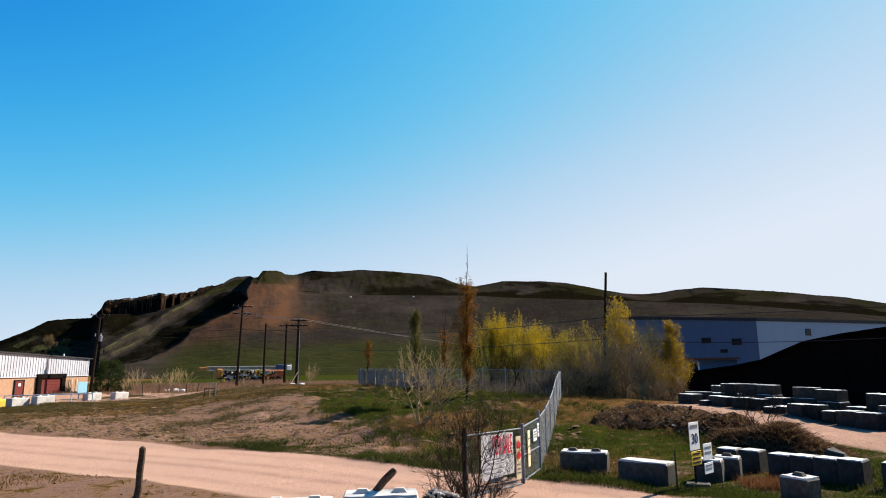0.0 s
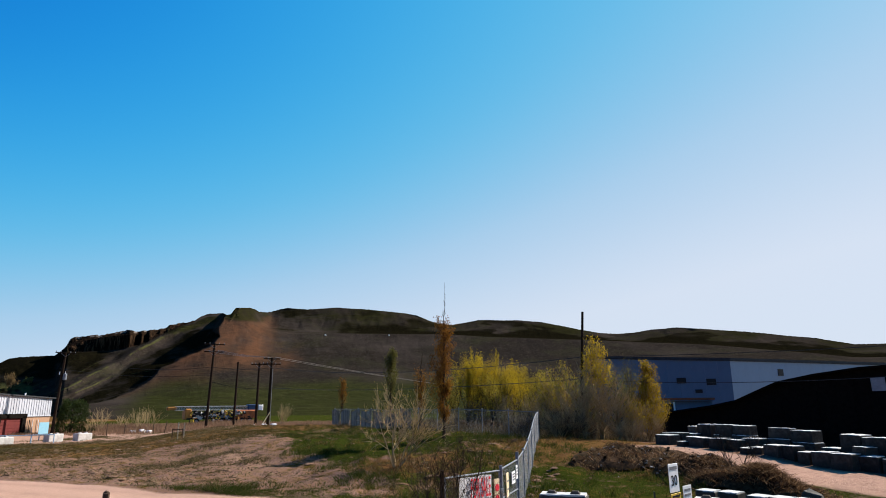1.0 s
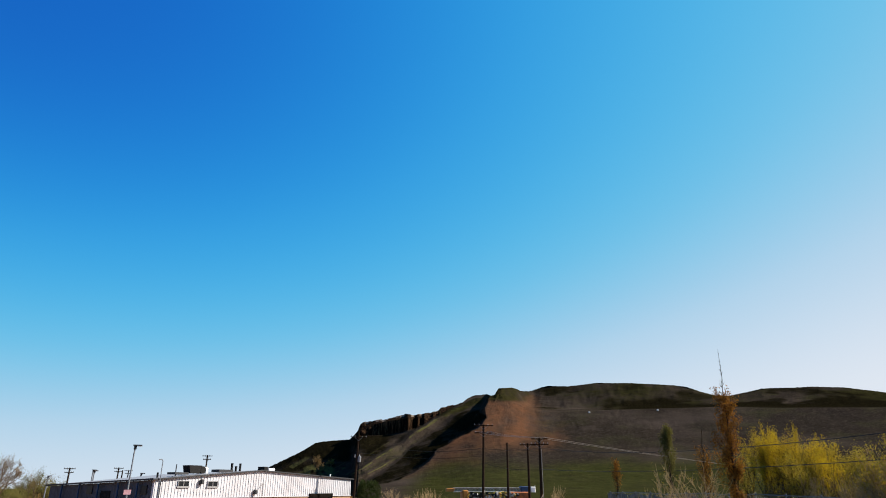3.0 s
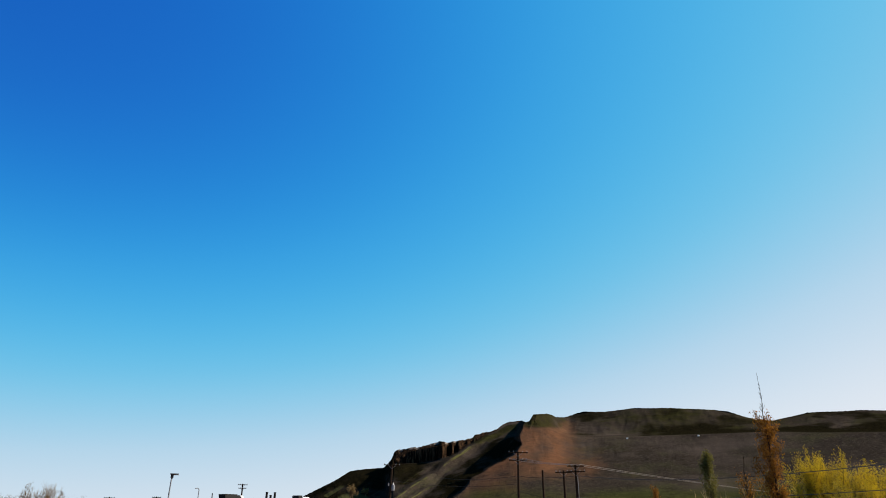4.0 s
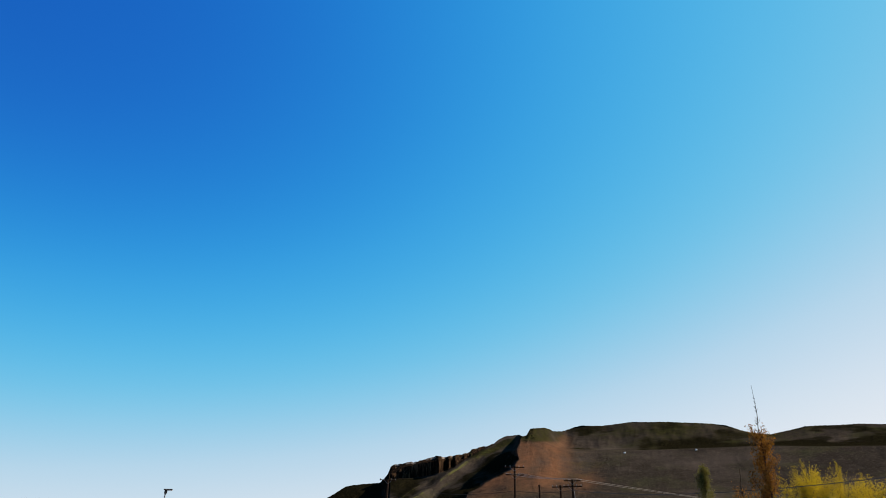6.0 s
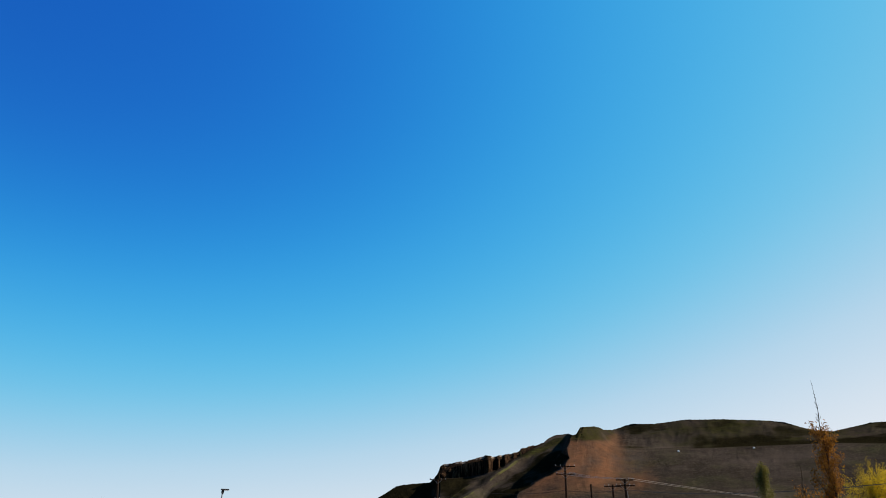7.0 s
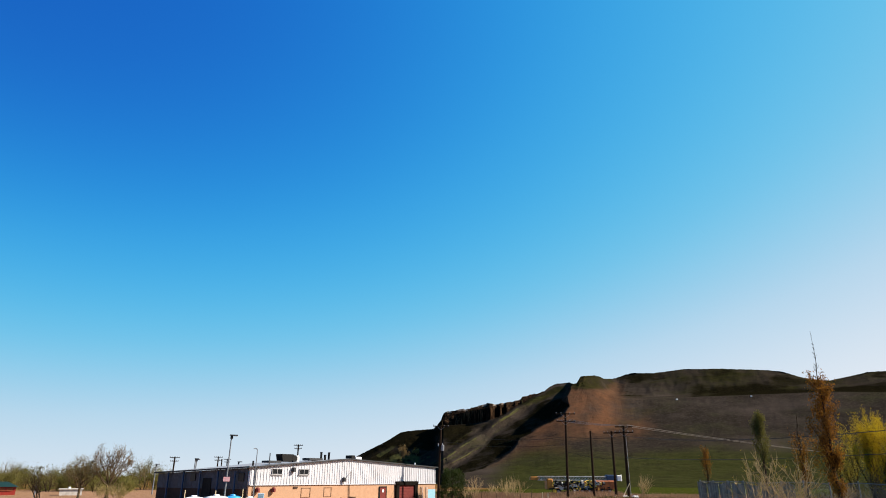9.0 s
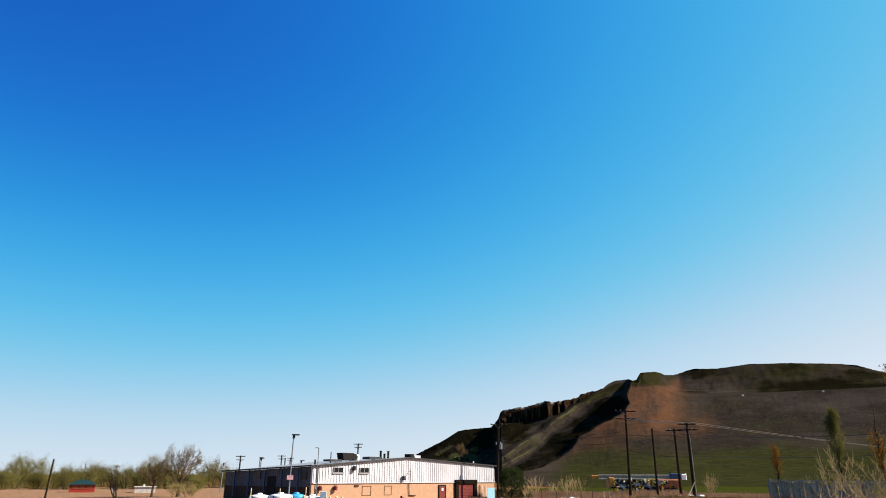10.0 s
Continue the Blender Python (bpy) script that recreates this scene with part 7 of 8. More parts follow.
sl.v = [(x + g.normal(0, 0.035), y + g.normal(0, 0.035), z + g.normal(0, 0.03)) for x, y, z in sl.v]
part("slab", sl, CONCRETE, ob)
sl = Shape().box(0.55, -0.1, 0.1, 0.55, 0.28, 0.16, 0.3, bevel=0.04)
part("broken_corner", sl, CHIP, ob)


# ---------------------------------------------------------------- yard by the workshop
def tank(az, d, r, h, mat, label, seed):
    p = polar(az, d)
    ob = thing("storage_tank", pose(p.x, p.y, gz(p.x, p.y) - 0.05), label, "tank", "storage tanks")
    prof = [(r * 0.96, 0), (r, 0.08)]
    for i in range(5):
        z = h * (0.1 + 0.16 * i)
        prof += [(r, z), (r * 1.01, z + 0.05), (r, z + 0.1)]
    prof += [(r, h * 0.86), (r * 0.93, h * 0.93), (r * 0.5, h * 0.985), (r * 0.2, h)]
    part("body", Shape().lathe(prof, 28), mat, ob, flat=False)
    part("lid", Shape().lathe([(0.28, 0), (0.3, 0.06), (0.26, 0.14), (0.08, 0.17)], 14, (0, 0, h - 0.03)), mat, ob)
    part("hose", Shape().tube([(r * 0.2, -r * 1.02, h * 0.9), (r * 0.3, -r * 1.1, h * 0.5), (r * 0.15, -r * 1.12, 0.2), (0.5 * r, -r * 1.3, 0.05)], [0.04] * 4), BLACK_PAINT, ob)
    part("label_plate", Shape().box(-r * 0.15, -r * 1.03, h * 0.45, 0.5, 0.03, 0.4), surface("faded_label", (0.55, 0.4, 0.45), (0.65, 0.5, 0.55), 4, None, 1, 0.6), ob, "faded pinkish label")
    return ob


tank(48.6, 70, 1.0, 1.7, WHITE_PLASTIC, "white ribbed plastic storage tank behind bollards", 1)
tank(46.9, 69, 1.15, 1.75, WHITE_PLASTIC, "white ribbed plastic storage tank behind bollards", 2)
tank(45.65, 71, 0.85, 1.7, BLUE_PLASTIC, "blue plastic storage tank between white ones", 3)
tank(44.3, 69, 1.2, 1.65, WHITE_PLASTIC, "white ribbed plastic storage tank with black hose", 4)
for x, y in ((-54.6, 46.9), (-52.5, 45.8), (-51.9, 45.9), (-51.2, 46.3), (-48.5, 46.8), (-47.4, 47.4), (-45.9, 46.6), (-44.8, 47.7), (-44.5, 47.9), (-44.4, 48.7), (-44.4, 49.5)):
    ob = thing("bollard", pose(x, y, gz(x, y) - 0.1), "cream painted steel bollard guarding the tanks", "bollard", "bollards")
    part("pipe", Shape().rod((0, 0, 0), (0, 0, 1.5), 0.11, None, 12), CREAM_PAINT, ob)
    part("cap", Shape().lathe([(0.115, 0), (0.09, 0.06), (0.03, 0.09)], 12, (0, 0, 1.5)), CREAM_PAINT, ob)
for az, d, h in ((49.3, 66, 2.3), (47.0, 67.5, 2.2), (44.9, 66.5, 2.3)):
    p = polar(az, d)
    ob = thing("marker_pole", pose(p.x, p.y, gz(p.x, p.y)), "thin pale pole beside the tanks", "pole", "marker poles")
    part("shaft", Shape().rod((0, 0, 0), (0, 0, h), 0.035, None, 8), CREAM_PAINT, ob)
p = polar(43.45, 68)
ob = thing("meter_box", pose(p.x, p.y, gz(p.x, p.y), 0, 0, 43), "pale blue steel meter box on a post", "box")
part("box", Shape().box(0, 0, 1.6, 0.6, 0.4, 0.75, bevel=0.04), PALE_BLUE, ob)
part("post", Shape().rod((0, 0.05, 0), (0, 0.05, 1.3), 0.06), GALVANISED, ob)


def pipe_rail(a, b, n, mat, label, h=0.95, z=None):
    ob = thing("pipe_rail", pose(0, 0, 0), label, "rail", "pipe rails")
    a, b = base_pt(*a), base_pt(*b)
    part("top_bar", Shape().rod(a + Vector((0, 0, h)), b + Vector((0, 0, h)), 0.05, None, 8), mat, ob)
    for i in range(n + 1):
        p = a.lerp(b, i / n)
        part("post", Shape().rod((p.x, p.y, gz(p.x, p.y) - 0.2), p + Vector((0, 0, h + 0.05)), 0.055, None, 8), mat, ob)
    return ob


pipe_rail(polar(43.0, 73)[:2], polar(35.3, 77)[:2], 5, WHITE_PAINT, "white pipe rail beside the workshop yard", 0.85)
pipe_rail(polar(34.3, 79)[:2], polar(28.6, 77)[:2], 4, PALE_BLUE, "pale blue pipe rail in front of the workshop", 0.85)
p = polar(36.85, 72.2)
ob = thing("marker_bollard", pose(p.x, p.y, gz(p.x, p.y) - 0.05), "red and black steel post by the yard", "bollard")
part("red_half", Shape().rod((0.1, 0, 0), (0.1, 0, 1.35), 0.13, None, 10), RED_INK, ob)
part("black_half", Shape().rod((-0.18, 0.05, 0), (-0.18, 0.05, 1.5), 0.11, None, 10), BLACK_PAINT, ob)
part("foot", Shape().box(0, 0, 0.12, 0.6, 0.4, 0.24), BLACK_PAINT, ob)
p = polar(29.35, 86)
ob = thing("blue_sign", pose(p.x, p.y, gz(p.x, p.y), 0, 0, 62), "light blue rectangular sign on short legs", "sign")
part("board", Shape().box(0, 0, 1.35, 1.1, 0.05, 1.25), surface("sky_blue_board", (0.25, 0.5, 0.62), (0.32, 0.57, 0.68), 3, None, 1, 0.5, bump=0.03), ob)
for x in (-0.35, 0.35):
    part("leg", Shape().box(x, 0.05, 0.4, 0.08, 0.06, 0.8), BLUE_STEEL, ob)


def drill_rig():
    a, b = polar(20.9, 116), polar(13.6, 121)
    a.z = b.z = 0
    m = frame_m(a, b, gz(*polar(17, 118)[:2]) + 0.0)
    w = (b - a).length
    ob = thing("drill_rig", m, "orange truck-mounted drill rig with its lattice mast laid down", "vehicle")
    mast = Shape()
    zt, zb = 2.95, 2.35
    for y in (-0.35, 0.35):
        for z in (zt, zb):
            mast.rod((1.2, y, z), (w - 0.6, y, z), 0.08, None, 5)
    n = 26
    for i in range(n):
        x0, x1 = 1.2 + (w - 1.8) * i / n, 1.2 + (w - 1.8) * (i + 1) / n
        for y in (-0.35, 0.35):
            mast.rod((x0, y, zb), (x1, y, zt), 0.045, None, 4).rod((x0, y, zt), (x0, y, zb), 0.04, None, 4)
        mast.rod((x0, -0.35, zt), (x1, 0.35, zt), 0.04, None, 4)
    part("mast", mast, surface("mast_paint", (0.2, 0.21, 0.23), (0.34, 0.35, 0.37), 3, (0.14, 0.12, 0.1), 0.8, 0.5, 0.2, bump=0.1), ob, "silver lattice mast")
    part("mast_tip", Shape().box(0.6, 0, 2.65, 1.5, 0.7, 0.55, bevel=0.12), ORANGE_PAINT, ob)
    part("winch", Shape().box(w - 1.6, 0, 2.75, 1.9, 1.1, 1.0, bevel=0.1), BLUE_STEEL, ob, "blue winch housing")
    part("control_rack", Shape().box(w - 0.2, 0, 2.7, 0.9, 0.9, 0.9, bevel=0.1).rod((w + 0.3, 0, 2.2), (w + 0.3, 0, 3.3), 0.06), WHITE_PAINT, ob)
    part("engine_body", Shape().box(w - 3.0, 0, 1.6, 3.9, 2.2, 1.45, bevel=0.18), surface("orange_red_paint", (0.24, 0.06, 0.014), (0.36, 0.1, 0.02), 3.0, (0.08, 0.03, 0.014), 1.0, 0.6, bump=0.1), ob, "orange-red engine body")
    part("deck", Shape().box(w / 2 + 0.6, 0, 0.95, w - 4.5, 2.1, 0.25, bevel=0.05), BLACK_PAINT, ob)
    c = part("cab", Shape().box(4.9, 0, 1.45, 1.3, 2.2, 1.3, bevel=0.3), BLOCK_WHITE, ob, "dusty white truck cab")
    part("windscreen", Shape().box(3.68, 0, 1.85, 0.06, 1.8, 0.6), GLASS_DARK, c)
    part("side_window", Shape().box(4.6, -1.11, 1.85, 0.9, 0.06, 0.6), GLASS_DARK, c)
    part("front_frame", Shape().box(3.1, 0, 1.75, 1.0, 1.8, 1.7, bevel=0.15).box(3.9, 0, 1.2, 0.9, 1.6, 0.6, bevel=0.1), ORANGE_PAINT, ob, "orange mast rest")
    for x0, x1, z0, z1 in ((6.6, 8.6, 1.0, 2.4), (8.4, 6.8, 1.0, 2.3), (9.0, 10.4, 1.1, 2.3), (10.5, 9.2, 1.1, 2.2)):
        part("strut", Shape().rod((x0, -0.9, z0), (x1, -0.9, z1), 0.11, None, 6), YELLOW_PAINT, ob)
    part("pump", Shape().box(8.7, -0.3, 1.4, 1.3, 1.2, 0.8, bevel=0.15).rod((9.8, -0.6, 1.1), (9.8, -0.6, 2.0), 0.3, 0.25, 10), GALVANISED, ob)
    g = np.random.default_rng(8)
    for k in range(84):
        x, z = g.uniform(3.2, 12.6 if k < 60 else 14.6), g.uniform(0.6, 2.35)
        if k % 2:
            o = Shape().rod((x, -1.12, z), (x + g.uniform(-0.8, 0.8), -1.12, z + g.uniform(-0.4, 0.5)), 0.07, None, 6)
        else:
            o = Shape().box(x, -1.0, z, g.uniform(0.25, 0.7), 0.3, g.uniform(0.2, 0.6), g.uniform(-0.3, 0.3), bevel=0.05)
        part("fitting", o, (BLOCK_WHITE, BLACK_PAINT, YELLOW_PAINT, BLACK_PAINT, GALVANISED, BLACK_PAINT, ORANGE_PAINT)[k % 7], ob)
    part("side_box", Shape().box(7.4, 0.2, 1.45, 5.2, 1.6, 0.9, bevel=0.08), BLACK_PAINT, ob)
    part("hose_reel", Shape().rod((7.3, -1.0, 1.35), (7.3, -0.5, 1.35), 0.5, 0.5, 16), WHITE_PAINT, ob)
    for x in (4.4, 8.6, 9.9, 12.2, 13.5):
        for y in (-0.95, 0.95):
            wh = part("wheel", Shape().rod((x, y - 0.16, 0.52), (x, y + 0.16, 0.52), 0.52, 0.52, 18), BLACK_PAINT, ob)
            part("rim", Shape().rod((x, y - 0.18, 0.52), (x, y + 0.18, 0.52), 0.26, 0.26, 12), GALVANISED, wh)
    return ob


drill_rig()


def clutter():
    """Scrap, stakes and a small frame in the dry grass."""
    g = np.random.default_rng(33)
    for az, d, k, lab in ((23.3, 96, 0.5, "white scrap in dry grass"), (22.6, 95, 0.6, "white scrap in dry grass"), (22.1, 94, 0.45, "white scrap in dry grass"), (13.3, 88, 0.45, "white concrete lump at the pole foot"), (12.5, 87, 0.5, "white concrete lump at the pole foot"), (14.2, 89, 0.4, "white concrete lump at the pole foot")):
        p = polar(az, d)
        ob = thing("scrap_lump", pose(p.x, p.y, gz(p.x, p.y), 0, 0, g.uniform(0, 90)), lab, "rubble", "scrap lumps")
        part("lump", Shape().box(0, 0, k * 0.35, k * 1.6, k, k * 0.8, bevel=k * 0.2), WHITE_PAINT, ob)
        part("chip", Shape().box(k * 0.9, 0.1, k * 0.15, k * 0.5, k * 0.4, k * 0.35, 0.5, bevel=k * 0.08), WHITE_PAINT, ob)
    p = polar(20.0, 62.2)
    ob = thing("timber_frame", pose(p.x, p.y, gz(p.x, p.y), 0, 0, 18), "small frame of weathered wooden stakes", "frame")
    for x, h in ((-0.45, 0.9), (0.35, 0.95), (0.0, 1.45), (0.5, 1.4)):
        part("stake", Shape().box(x, 0.1 * (x == 0), h / 2 - 0.05, 0.07, 0.07, h), OLD_WOOD if h < 1 else CREAM_PAINT, ob)
    part("bar", Shape().box(-0.05, -0.05, 0.8, 0.9, 0.06, 0.07), OLD_WOOD, ob)
    for az, d, h, lean in ((21.0, 86, 1.5, 8), (21.8, 86, 1.2, -4), (23.9, 92, 1.3, 3), (25.1, 90, 1.6, -2), (13.55, 88.5, 2.2, 30), (26.2, 92, 1.2, 2)):
        p = polar(az, d)
        ob = thing("stake", pose(p.x, p.y, gz(p.x, p.y) - 0.1, 0, lean, az), "weathered stake standing in dry grass", "post", "stakes")
        part("shaft", Shape().rod((0, 0, 0), (0, 0, h), 0.07, 0.05, 6), OLD_WOOD if lean != 30 else CREAM_PAINT, ob)
    for az, el in ((8.4, 6.14), (2.75, 6.15)):
        p = hill_point(az, el)[0]
        ob = thing("pale_boulder", pose(*p), "pale boulder on the hill slope", "boulder", "hill boulders")
        part("lump", Shape().box(0, 0, 0.2, 1.7, 1.4, 1.1, bevel=0.35), WHITE_PAINT, ob)


clutter()


# ---------------------------------------------------------------- grass, weeds and clods
def blades(name, x, y, h, w, mat, label, g, per=4, spread=0.1, lean=0.35, heaped=False):
    n = len(x)
    z = ground_z(x, y) - 0.01 + (heap_z(x, y) - 0.03 if heaped else 0)
    bx = np.repeat(x, per) + g.normal(0, spread, n * per)
    by = np.repeat(y, per) + g.normal(0, spread, n * per)
    bz = np.repeat(z, per)
    hh = np.repeat(h, per) * g.uniform(0.55, 1.15, n * per)
    a = g.uniform(0, 2 * np.pi, n * per)
    ln = g.normal(0, lean, (n * per, 2)) * hh[:, None]
    ww = w * g.uniform(0.6, 1.4, n * per)
    dx, dy = np.cos(a) * ww, np.sin(a) * ww
    v = np.stack([np.stack([bx - dx, by - dy, bz], 1), np.stack([bx + dx, by + dy, bz], 1),
                  np.stack([bx + dx * 0.7 + ln[:, 0] * 0.4, by + dy * 0.7 + ln[:, 1] * 0.4, bz + hh * 0.55], 1),
                  np.stack([bx + ln[:, 0], by + ln[:, 1], bz + hh], 1),
                  np.stack([bx - dx * 0.7 + ln[:, 0] * 0.4, by - dy * 0.7 + ln[:, 1] * 0.4, bz + hh * 0.55], 1)], 1).reshape(-1, 3)
    k = np.arange(n * per) * 5
    f = np.stack([k, k + 1, k + 2, k + 3, k + 4], 1)
    s = Shape()
    s.v, s.f = [tuple(p) for p in v.tolist()], [tuple(q) for q in f.tolist()]
    return tagged(part(name, s, mat), label, "grass", kind="stuff")


BRUSH = leaf_material("dead_brush", (0.035, 0.019, 0.01), (0.13, 0.072, 0.036), (0.34, 0.21, 0.11))


STRAW = leaf_material("straw_blade", (0.0799, 0.0444, 0.0125), (0.178, 0.107, 0.0311), (0.266, 0.178, 0.071))
RED_STRAW = leaf_material("red_straw", (0.118, 0.0444, 0.0185), (0.222, 0.0962, 0.0407), (0.148, 0.0888, 0.0296))
STEM = leaf_material("dead_stem", (0.034, 0.0255, 0.0153), (0.128, 0.0935, 0.0544), (0.255, 0.204, 0.128))
LOT_WEED = leaf_material("lot_weed", (0.05, 0.042, 0.014), (0.14, 0.105, 0.045), (0.26, 0.175, 0.1))


HUMMOCK = surface("hummock", (0.1, 0.055, 0.03), (0.26, 0.16, 0.11), 5, (0.09, 0.075, 0.03), 1.5, 0.95, bump=0.5, dist=0.04, spec=0.02)
OLIVE_STRAW = leaf_material("olive_straw", (0.05, 0.035, 0.01), (0.13, 0.08, 0.028), (0.06, 0.058, 0.014))


def meadow():
    g = np.random.default_rng(55)

    def scatter(n, x0, x1, y0, y1, keep):
        x, y = g.uniform(x0, x1, n), g.uniform(y0, y1, n)
        k = g.uniform(0, 1, n) < keep(x, y)
        return x[k], y[k]
    clump = lambda x, y, s, q: clamp01(0.5 + 0.9 * fbm(x * s, y * s, 3, q))
    off_road = lambda x, y: (y > np.interp(x, *FAR_EDGE) + 0.3)
    mound = lambda x, y: off_road(x, y) * smooth(-5.5, -2.5, x + 0.35 * (y - 30) + 0.9 * fbm(x * 0.5, y * 0.5, 3, 5)) * smooth(15, 11, x + 0.15 * (y - 20))
    patchy = lambda x, y: smooth(0.15, 0.6, 0.55 + 0.55 * fbm(x * 0.17, y * 0.17, 3, 6))
    x, y = scatter(60000, -14, 16, 16.5, 66, lambda x, y: mound(x, y) * patchy(x, y) * (0.1 + clump(x, y, 0.7, 61) ** 1.5) * smooth(80, 25, y))
    blades("grass", x, y, 0.06 + 0.26 * clump(x, y, 0.9, 62) ** 2, 0.0075, GRASS_GREEN, "green spring grass on the mound and verge", g, 9, 0.12, 0.5)
    x, y = scatter(26000, -14, 16, 19, 66, lambda x, y: mound(x, y) * (1 - 0.8 * patchy(x, y)) * (0.2 + (1 - clump(x, y, 0.7, 61)) ** 1.3))
    blades("dry_grass", x, y, 0.07 + 0.2 * clump(x, y, 0.8, 63) ** 2, 0.007, STRAW, "dry straw grass between green patches", g, 8, 0.12, 0.5)
    # tall dry weeds along the yard edge
    x, y = scatter(16000, -52, -10, 84, 116, lambda x, y: smooth(82, 90, np.hypot(x, y)) * (0.3 + 0.7 * clump(x, y, 0.4, 64)))
    blades("dry_weed", x, y, 0.3 + 0.5 * clump(x, y, 0.3, 65) ** 2, 0.03, GRASS_DRY, "tall dry tan weeds along the yard edge", g, 4, 0.25, 0.25)
    # low tufts on the bare lot and along the road
    x, y = scatter(52000, -42, 4, 20, 80, lambda x, y: off_road(x, y) * (0.06 + clump(x, y, 0.55, 66) ** 2.4) * (1 - 0.7 * mound(x, y)))
    blades("low_tuft", x, y, 0.06 + 0.16 * clump(x, y, 0.8, 67) ** 2, 0.014, LOT_WEED, "low grass tufts on bare dirt", g, 6, 0.14, 1.1)
    x, y = scatter(26000, -52, -8, 44, 78, lambda x, y: smooth(48, 54, np.hypot(x, y)) * smooth(76, 71, np.hypot(x, y)) * (0.25 + clump(x, y, 0.35, 94)) * smooth(-9, -16, x + 0.12 * (y - 60)))
    blades("brown_grass", x, y, 0.06 + 0.12 * clump(x, y, 0.6, 95) ** 2, 0.016, OLIVE_STRAW, "short olive-brown grass across the lot", g, 5, 0.16, 0.7)
    x, y = scatter(7000, -20, 12, 11, 25, lambda x, y: (y < np.interp(x, *NEAR_EDGE) - 0.2) * clump(x, y, 0.6, 68) ** 2)
    blades("roadside_tuft", x, y, 0.04 + 0.07 * clump(x, y, 0.8, 69), 0.012, STRAW, "dry tufts on the near side of the road", g, 5, 0.12, 0.5)
    # dead brush and weeds on the heaps
    hx = np.concatenate([g.normal(9.9, 1.4, 420), g.normal(11.7, 0.9, 520), g.normal(12.4, 1.0, 1500)])
    hy = np.concatenate([g.normal(30.6, 1.1, 420), g.normal(27.6, 0.75, 520), g.normal(24.3, 0.5, 1500) - 0.85 * (hx[940:] - 12.4)])
    blades("dead_brush", hx, hy, 0.06 + 0.14 * clump(hx, hy, 0.8, 71), 0.012, BRUSH, "dead brown brush on the heaps", g, 7, 0.14, 1.3, True)
    x, y = scatter(5200, -44, 2, 22, 78, lambda x, y: off_road(x, y) * clump(x, y, 0.35, 75) ** 2 * (1 - 0.8 * mound(x, y)))
    blades("weed_clump", x, y, 0.05 + 0.1 * clump(x, y, 1.1, 76), 0.014, LOT_WEED, "brown weed clumps on bare dirt", g, 9, 0.16, 1.3)
    # undergrowth below the young trees
    a, q = g.uniform(-20.5, 0.5, 15000), g.uniform(41, 64, 15000)
    x, y = np.sin(np.radians(-a)) * q, np.cos(np.radians(a)) * q
    k = (x > 1.2 + (y - 39) * -0.28) & (y > 39.4 - (x - 7.15) * 1.8 * (x < 7.15)) & (a > -20.2 + 0.25 * (q - 41) * (q > 48)) & (g.uniform(0, 1, 15000) < 0.25 + clump(x, y, 0.5, 77))
    x, y = x[k], y[k]
    blades("undergrowth", x[::3], y[::3], 0.4 + 0.8 * clump(x[::3], y[::3], 0.4, 78), 0.009, STEM, "tangled dead stems below the young trees", g, 4, 0.25, 0.28)
    x, y = scatter(500, 7.9, 9.6, 16.6, 18.6, lambda x, y: smooth(1.0, 0.5, np.hypot((x - 8.7) / 0.9, (y - 17.8) / 0.7)))
    blades("red_grass", x, y, 0.2 + 0.15 * clump(x, y, 1, 79), 0.006, RED_STRAW, "reddish dry grass between the blocks", g, 7, 0.1, 0.4)
    # green clumps along the road edge
    x = g.uniform(-22, 14, 16000)
    y = np.interp(x, *FAR_EDGE) + 0.15 + g.exponential(0.9, 16000) * (0.4 + 0.6 * smooth(-10, -3, x))
    k = g.uniform(0, 1, 16000) < (0.25 + smooth(0.4, 0.75, clump(x, y, 0.6, 91))) * smooth(-13, -5, x)
    blades("verge_grass", x[k], y[k], 0.05 + 0.17 * clump(x[k], y[k], 0.9, 92) ** 2, 0.006, GRASS_GREEN, "green grass clumps along the road edge", g, 10, 0.13, 0.5)
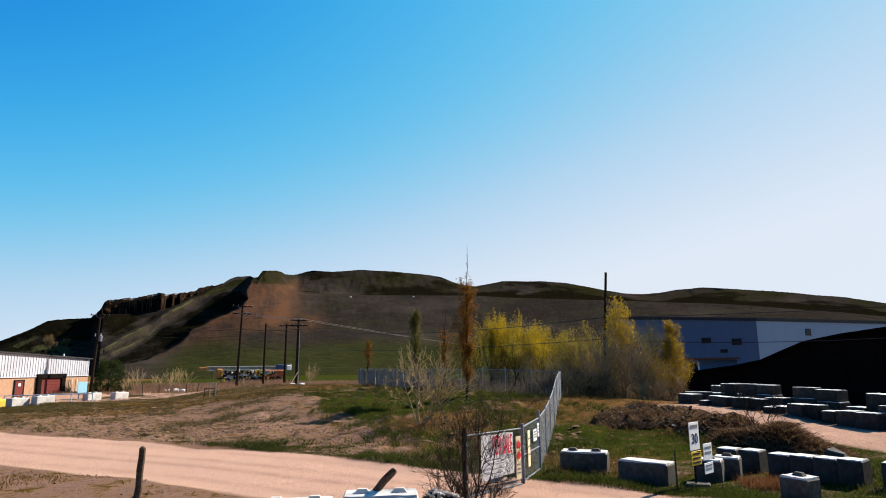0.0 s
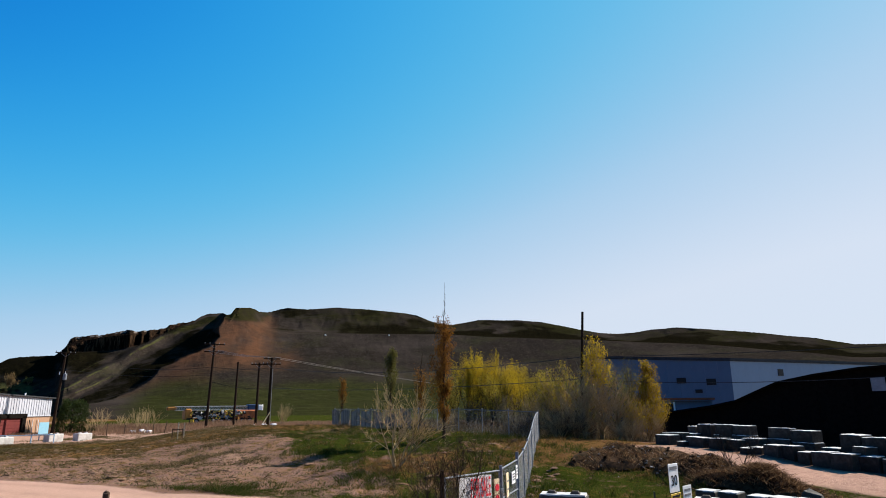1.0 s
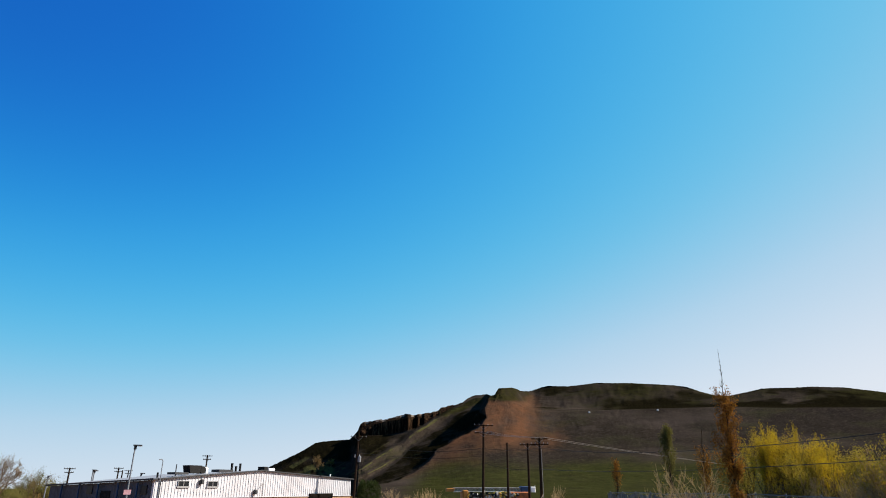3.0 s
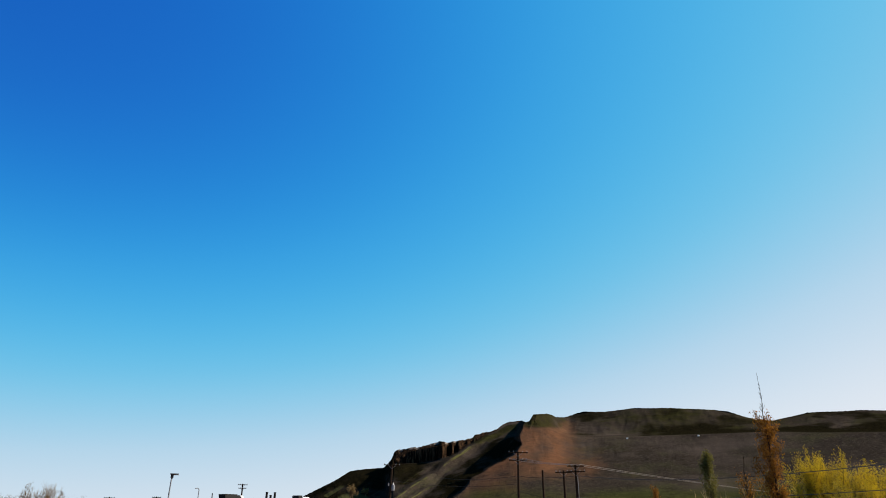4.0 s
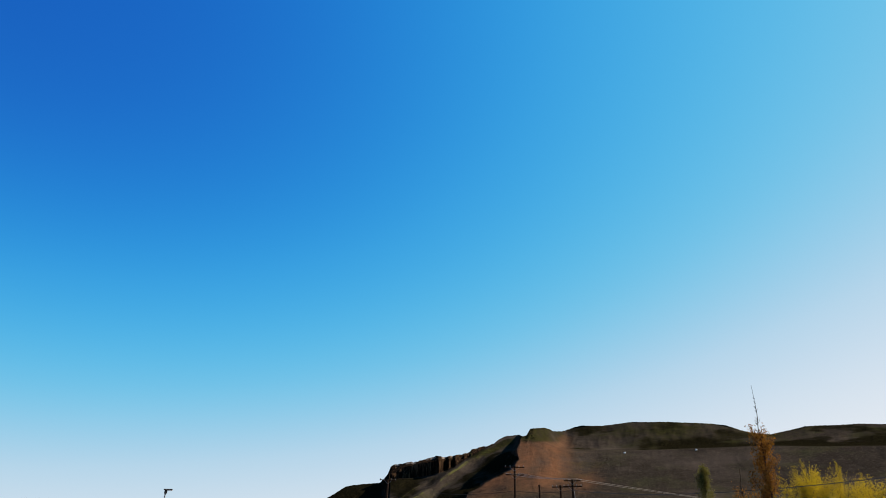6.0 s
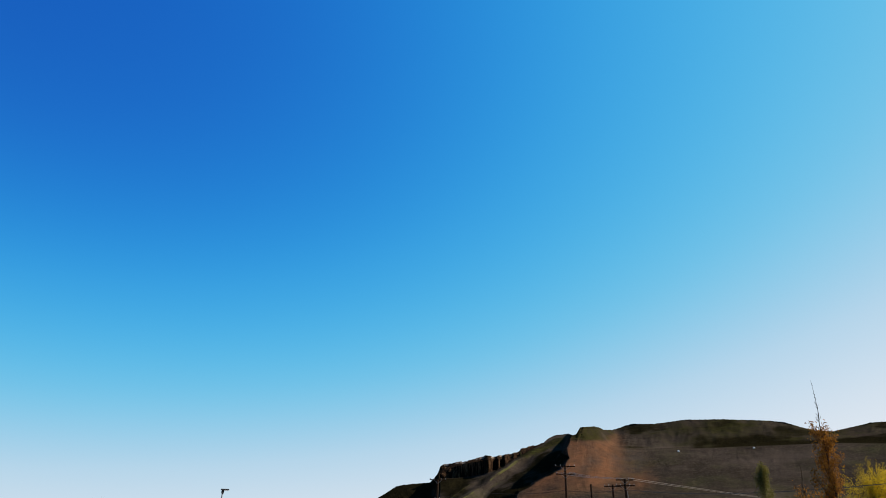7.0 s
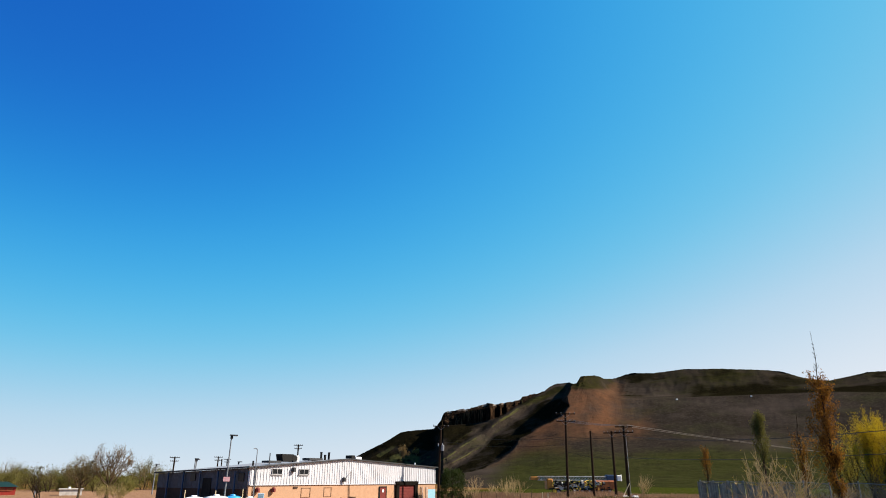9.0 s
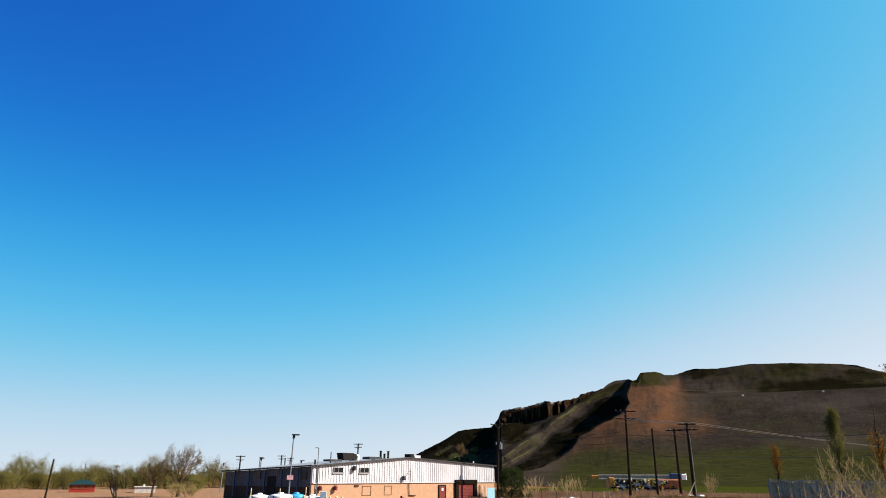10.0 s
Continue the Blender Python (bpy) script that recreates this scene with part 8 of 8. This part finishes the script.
    # low hummocks of earth and matted weeds
    x, y = scatter(11000, -34, 6, 21, 62, lambda x, y: off_road(x, y) * (0.1 + clump(x, y, 0.3, 93) ** 2) * (1 - 0.6 * mound(x, y)) * smooth(75, 35, y))
    rad = 0.06 + 0.2 * g.uniform(0, 1, len(x)) ** 2
    dome = np.array([(math.cos(k * math.pi / 3.5) * q, math.sin(k * math.pi / 3.5) * q, h) for q, h in ((1.0, -0.06), (0.6, 0.13)) for k in range(7)] + [(0, 0, 0.19)])
    v = dome[None] * rad[:, None, None] * g.uniform(0.7, 1.3, (len(x), 15, 1)) + np.stack([x, y, ground_z(x, y)], 1)[:, None]
    s = Shape()
    s.v = [tuple(p) for p in v.reshape(-1, 3).tolist()]
    s.f = [tuple(15 * i + q for q in t) for i in range(len(x)) for k in range(7) for t in ((k, (k + 1) % 7, 7 + (k + 1) % 7, 7 + k), (7 + k, 7 + (k + 1) % 7, 14))]
    tagged(part("hummock", s, HUMMOCK), "low hummocks of earth and matted weeds", "earth", kind="stuff")
    # clods and gravel
    n = 9000
    x, y = scatter(n, -34, 14, 12, 66, lambda x, y: clump(x, y, 0.5, 70) ** 2 * smooth(70, 20, y) * (off_road(x, y) | (y < np.interp(x, *NEAR_EDGE) - 0.2)))
    sz = 0.02 + 0.05 * g.uniform(0, 1, len(x)) ** 3
    z = ground_z(x, y)
    octa = np.array([(1, 0, 0), (0, 1, 0), (-1, 0, 0), (0, -1, 0), (0, 0, 0.8), (0, 0, -0.5)])
    v = octa[None] * 0.8 * sz[:, None, None] * g.uniform(0.6, 1.5, (len(x), 6, 1)) + np.stack([x, y, z], 1)[:, None]
    s = Shape()
    s.v = [tuple(p) for p in v.reshape(-1, 3).tolist()]
    s.f = [tuple(6 * i + q for q in t) for i in range(len(x)) for t in ((0, 1, 4), (1, 2, 4), (2, 3, 4), (3, 0, 4), (1, 0, 5), (2, 1, 5), (3, 2, 5), (0, 3, 5))]
    tagged(part("gravel", s, STONE), "scattered clods and small stones", "gravel", kind="stuff")


meadow()
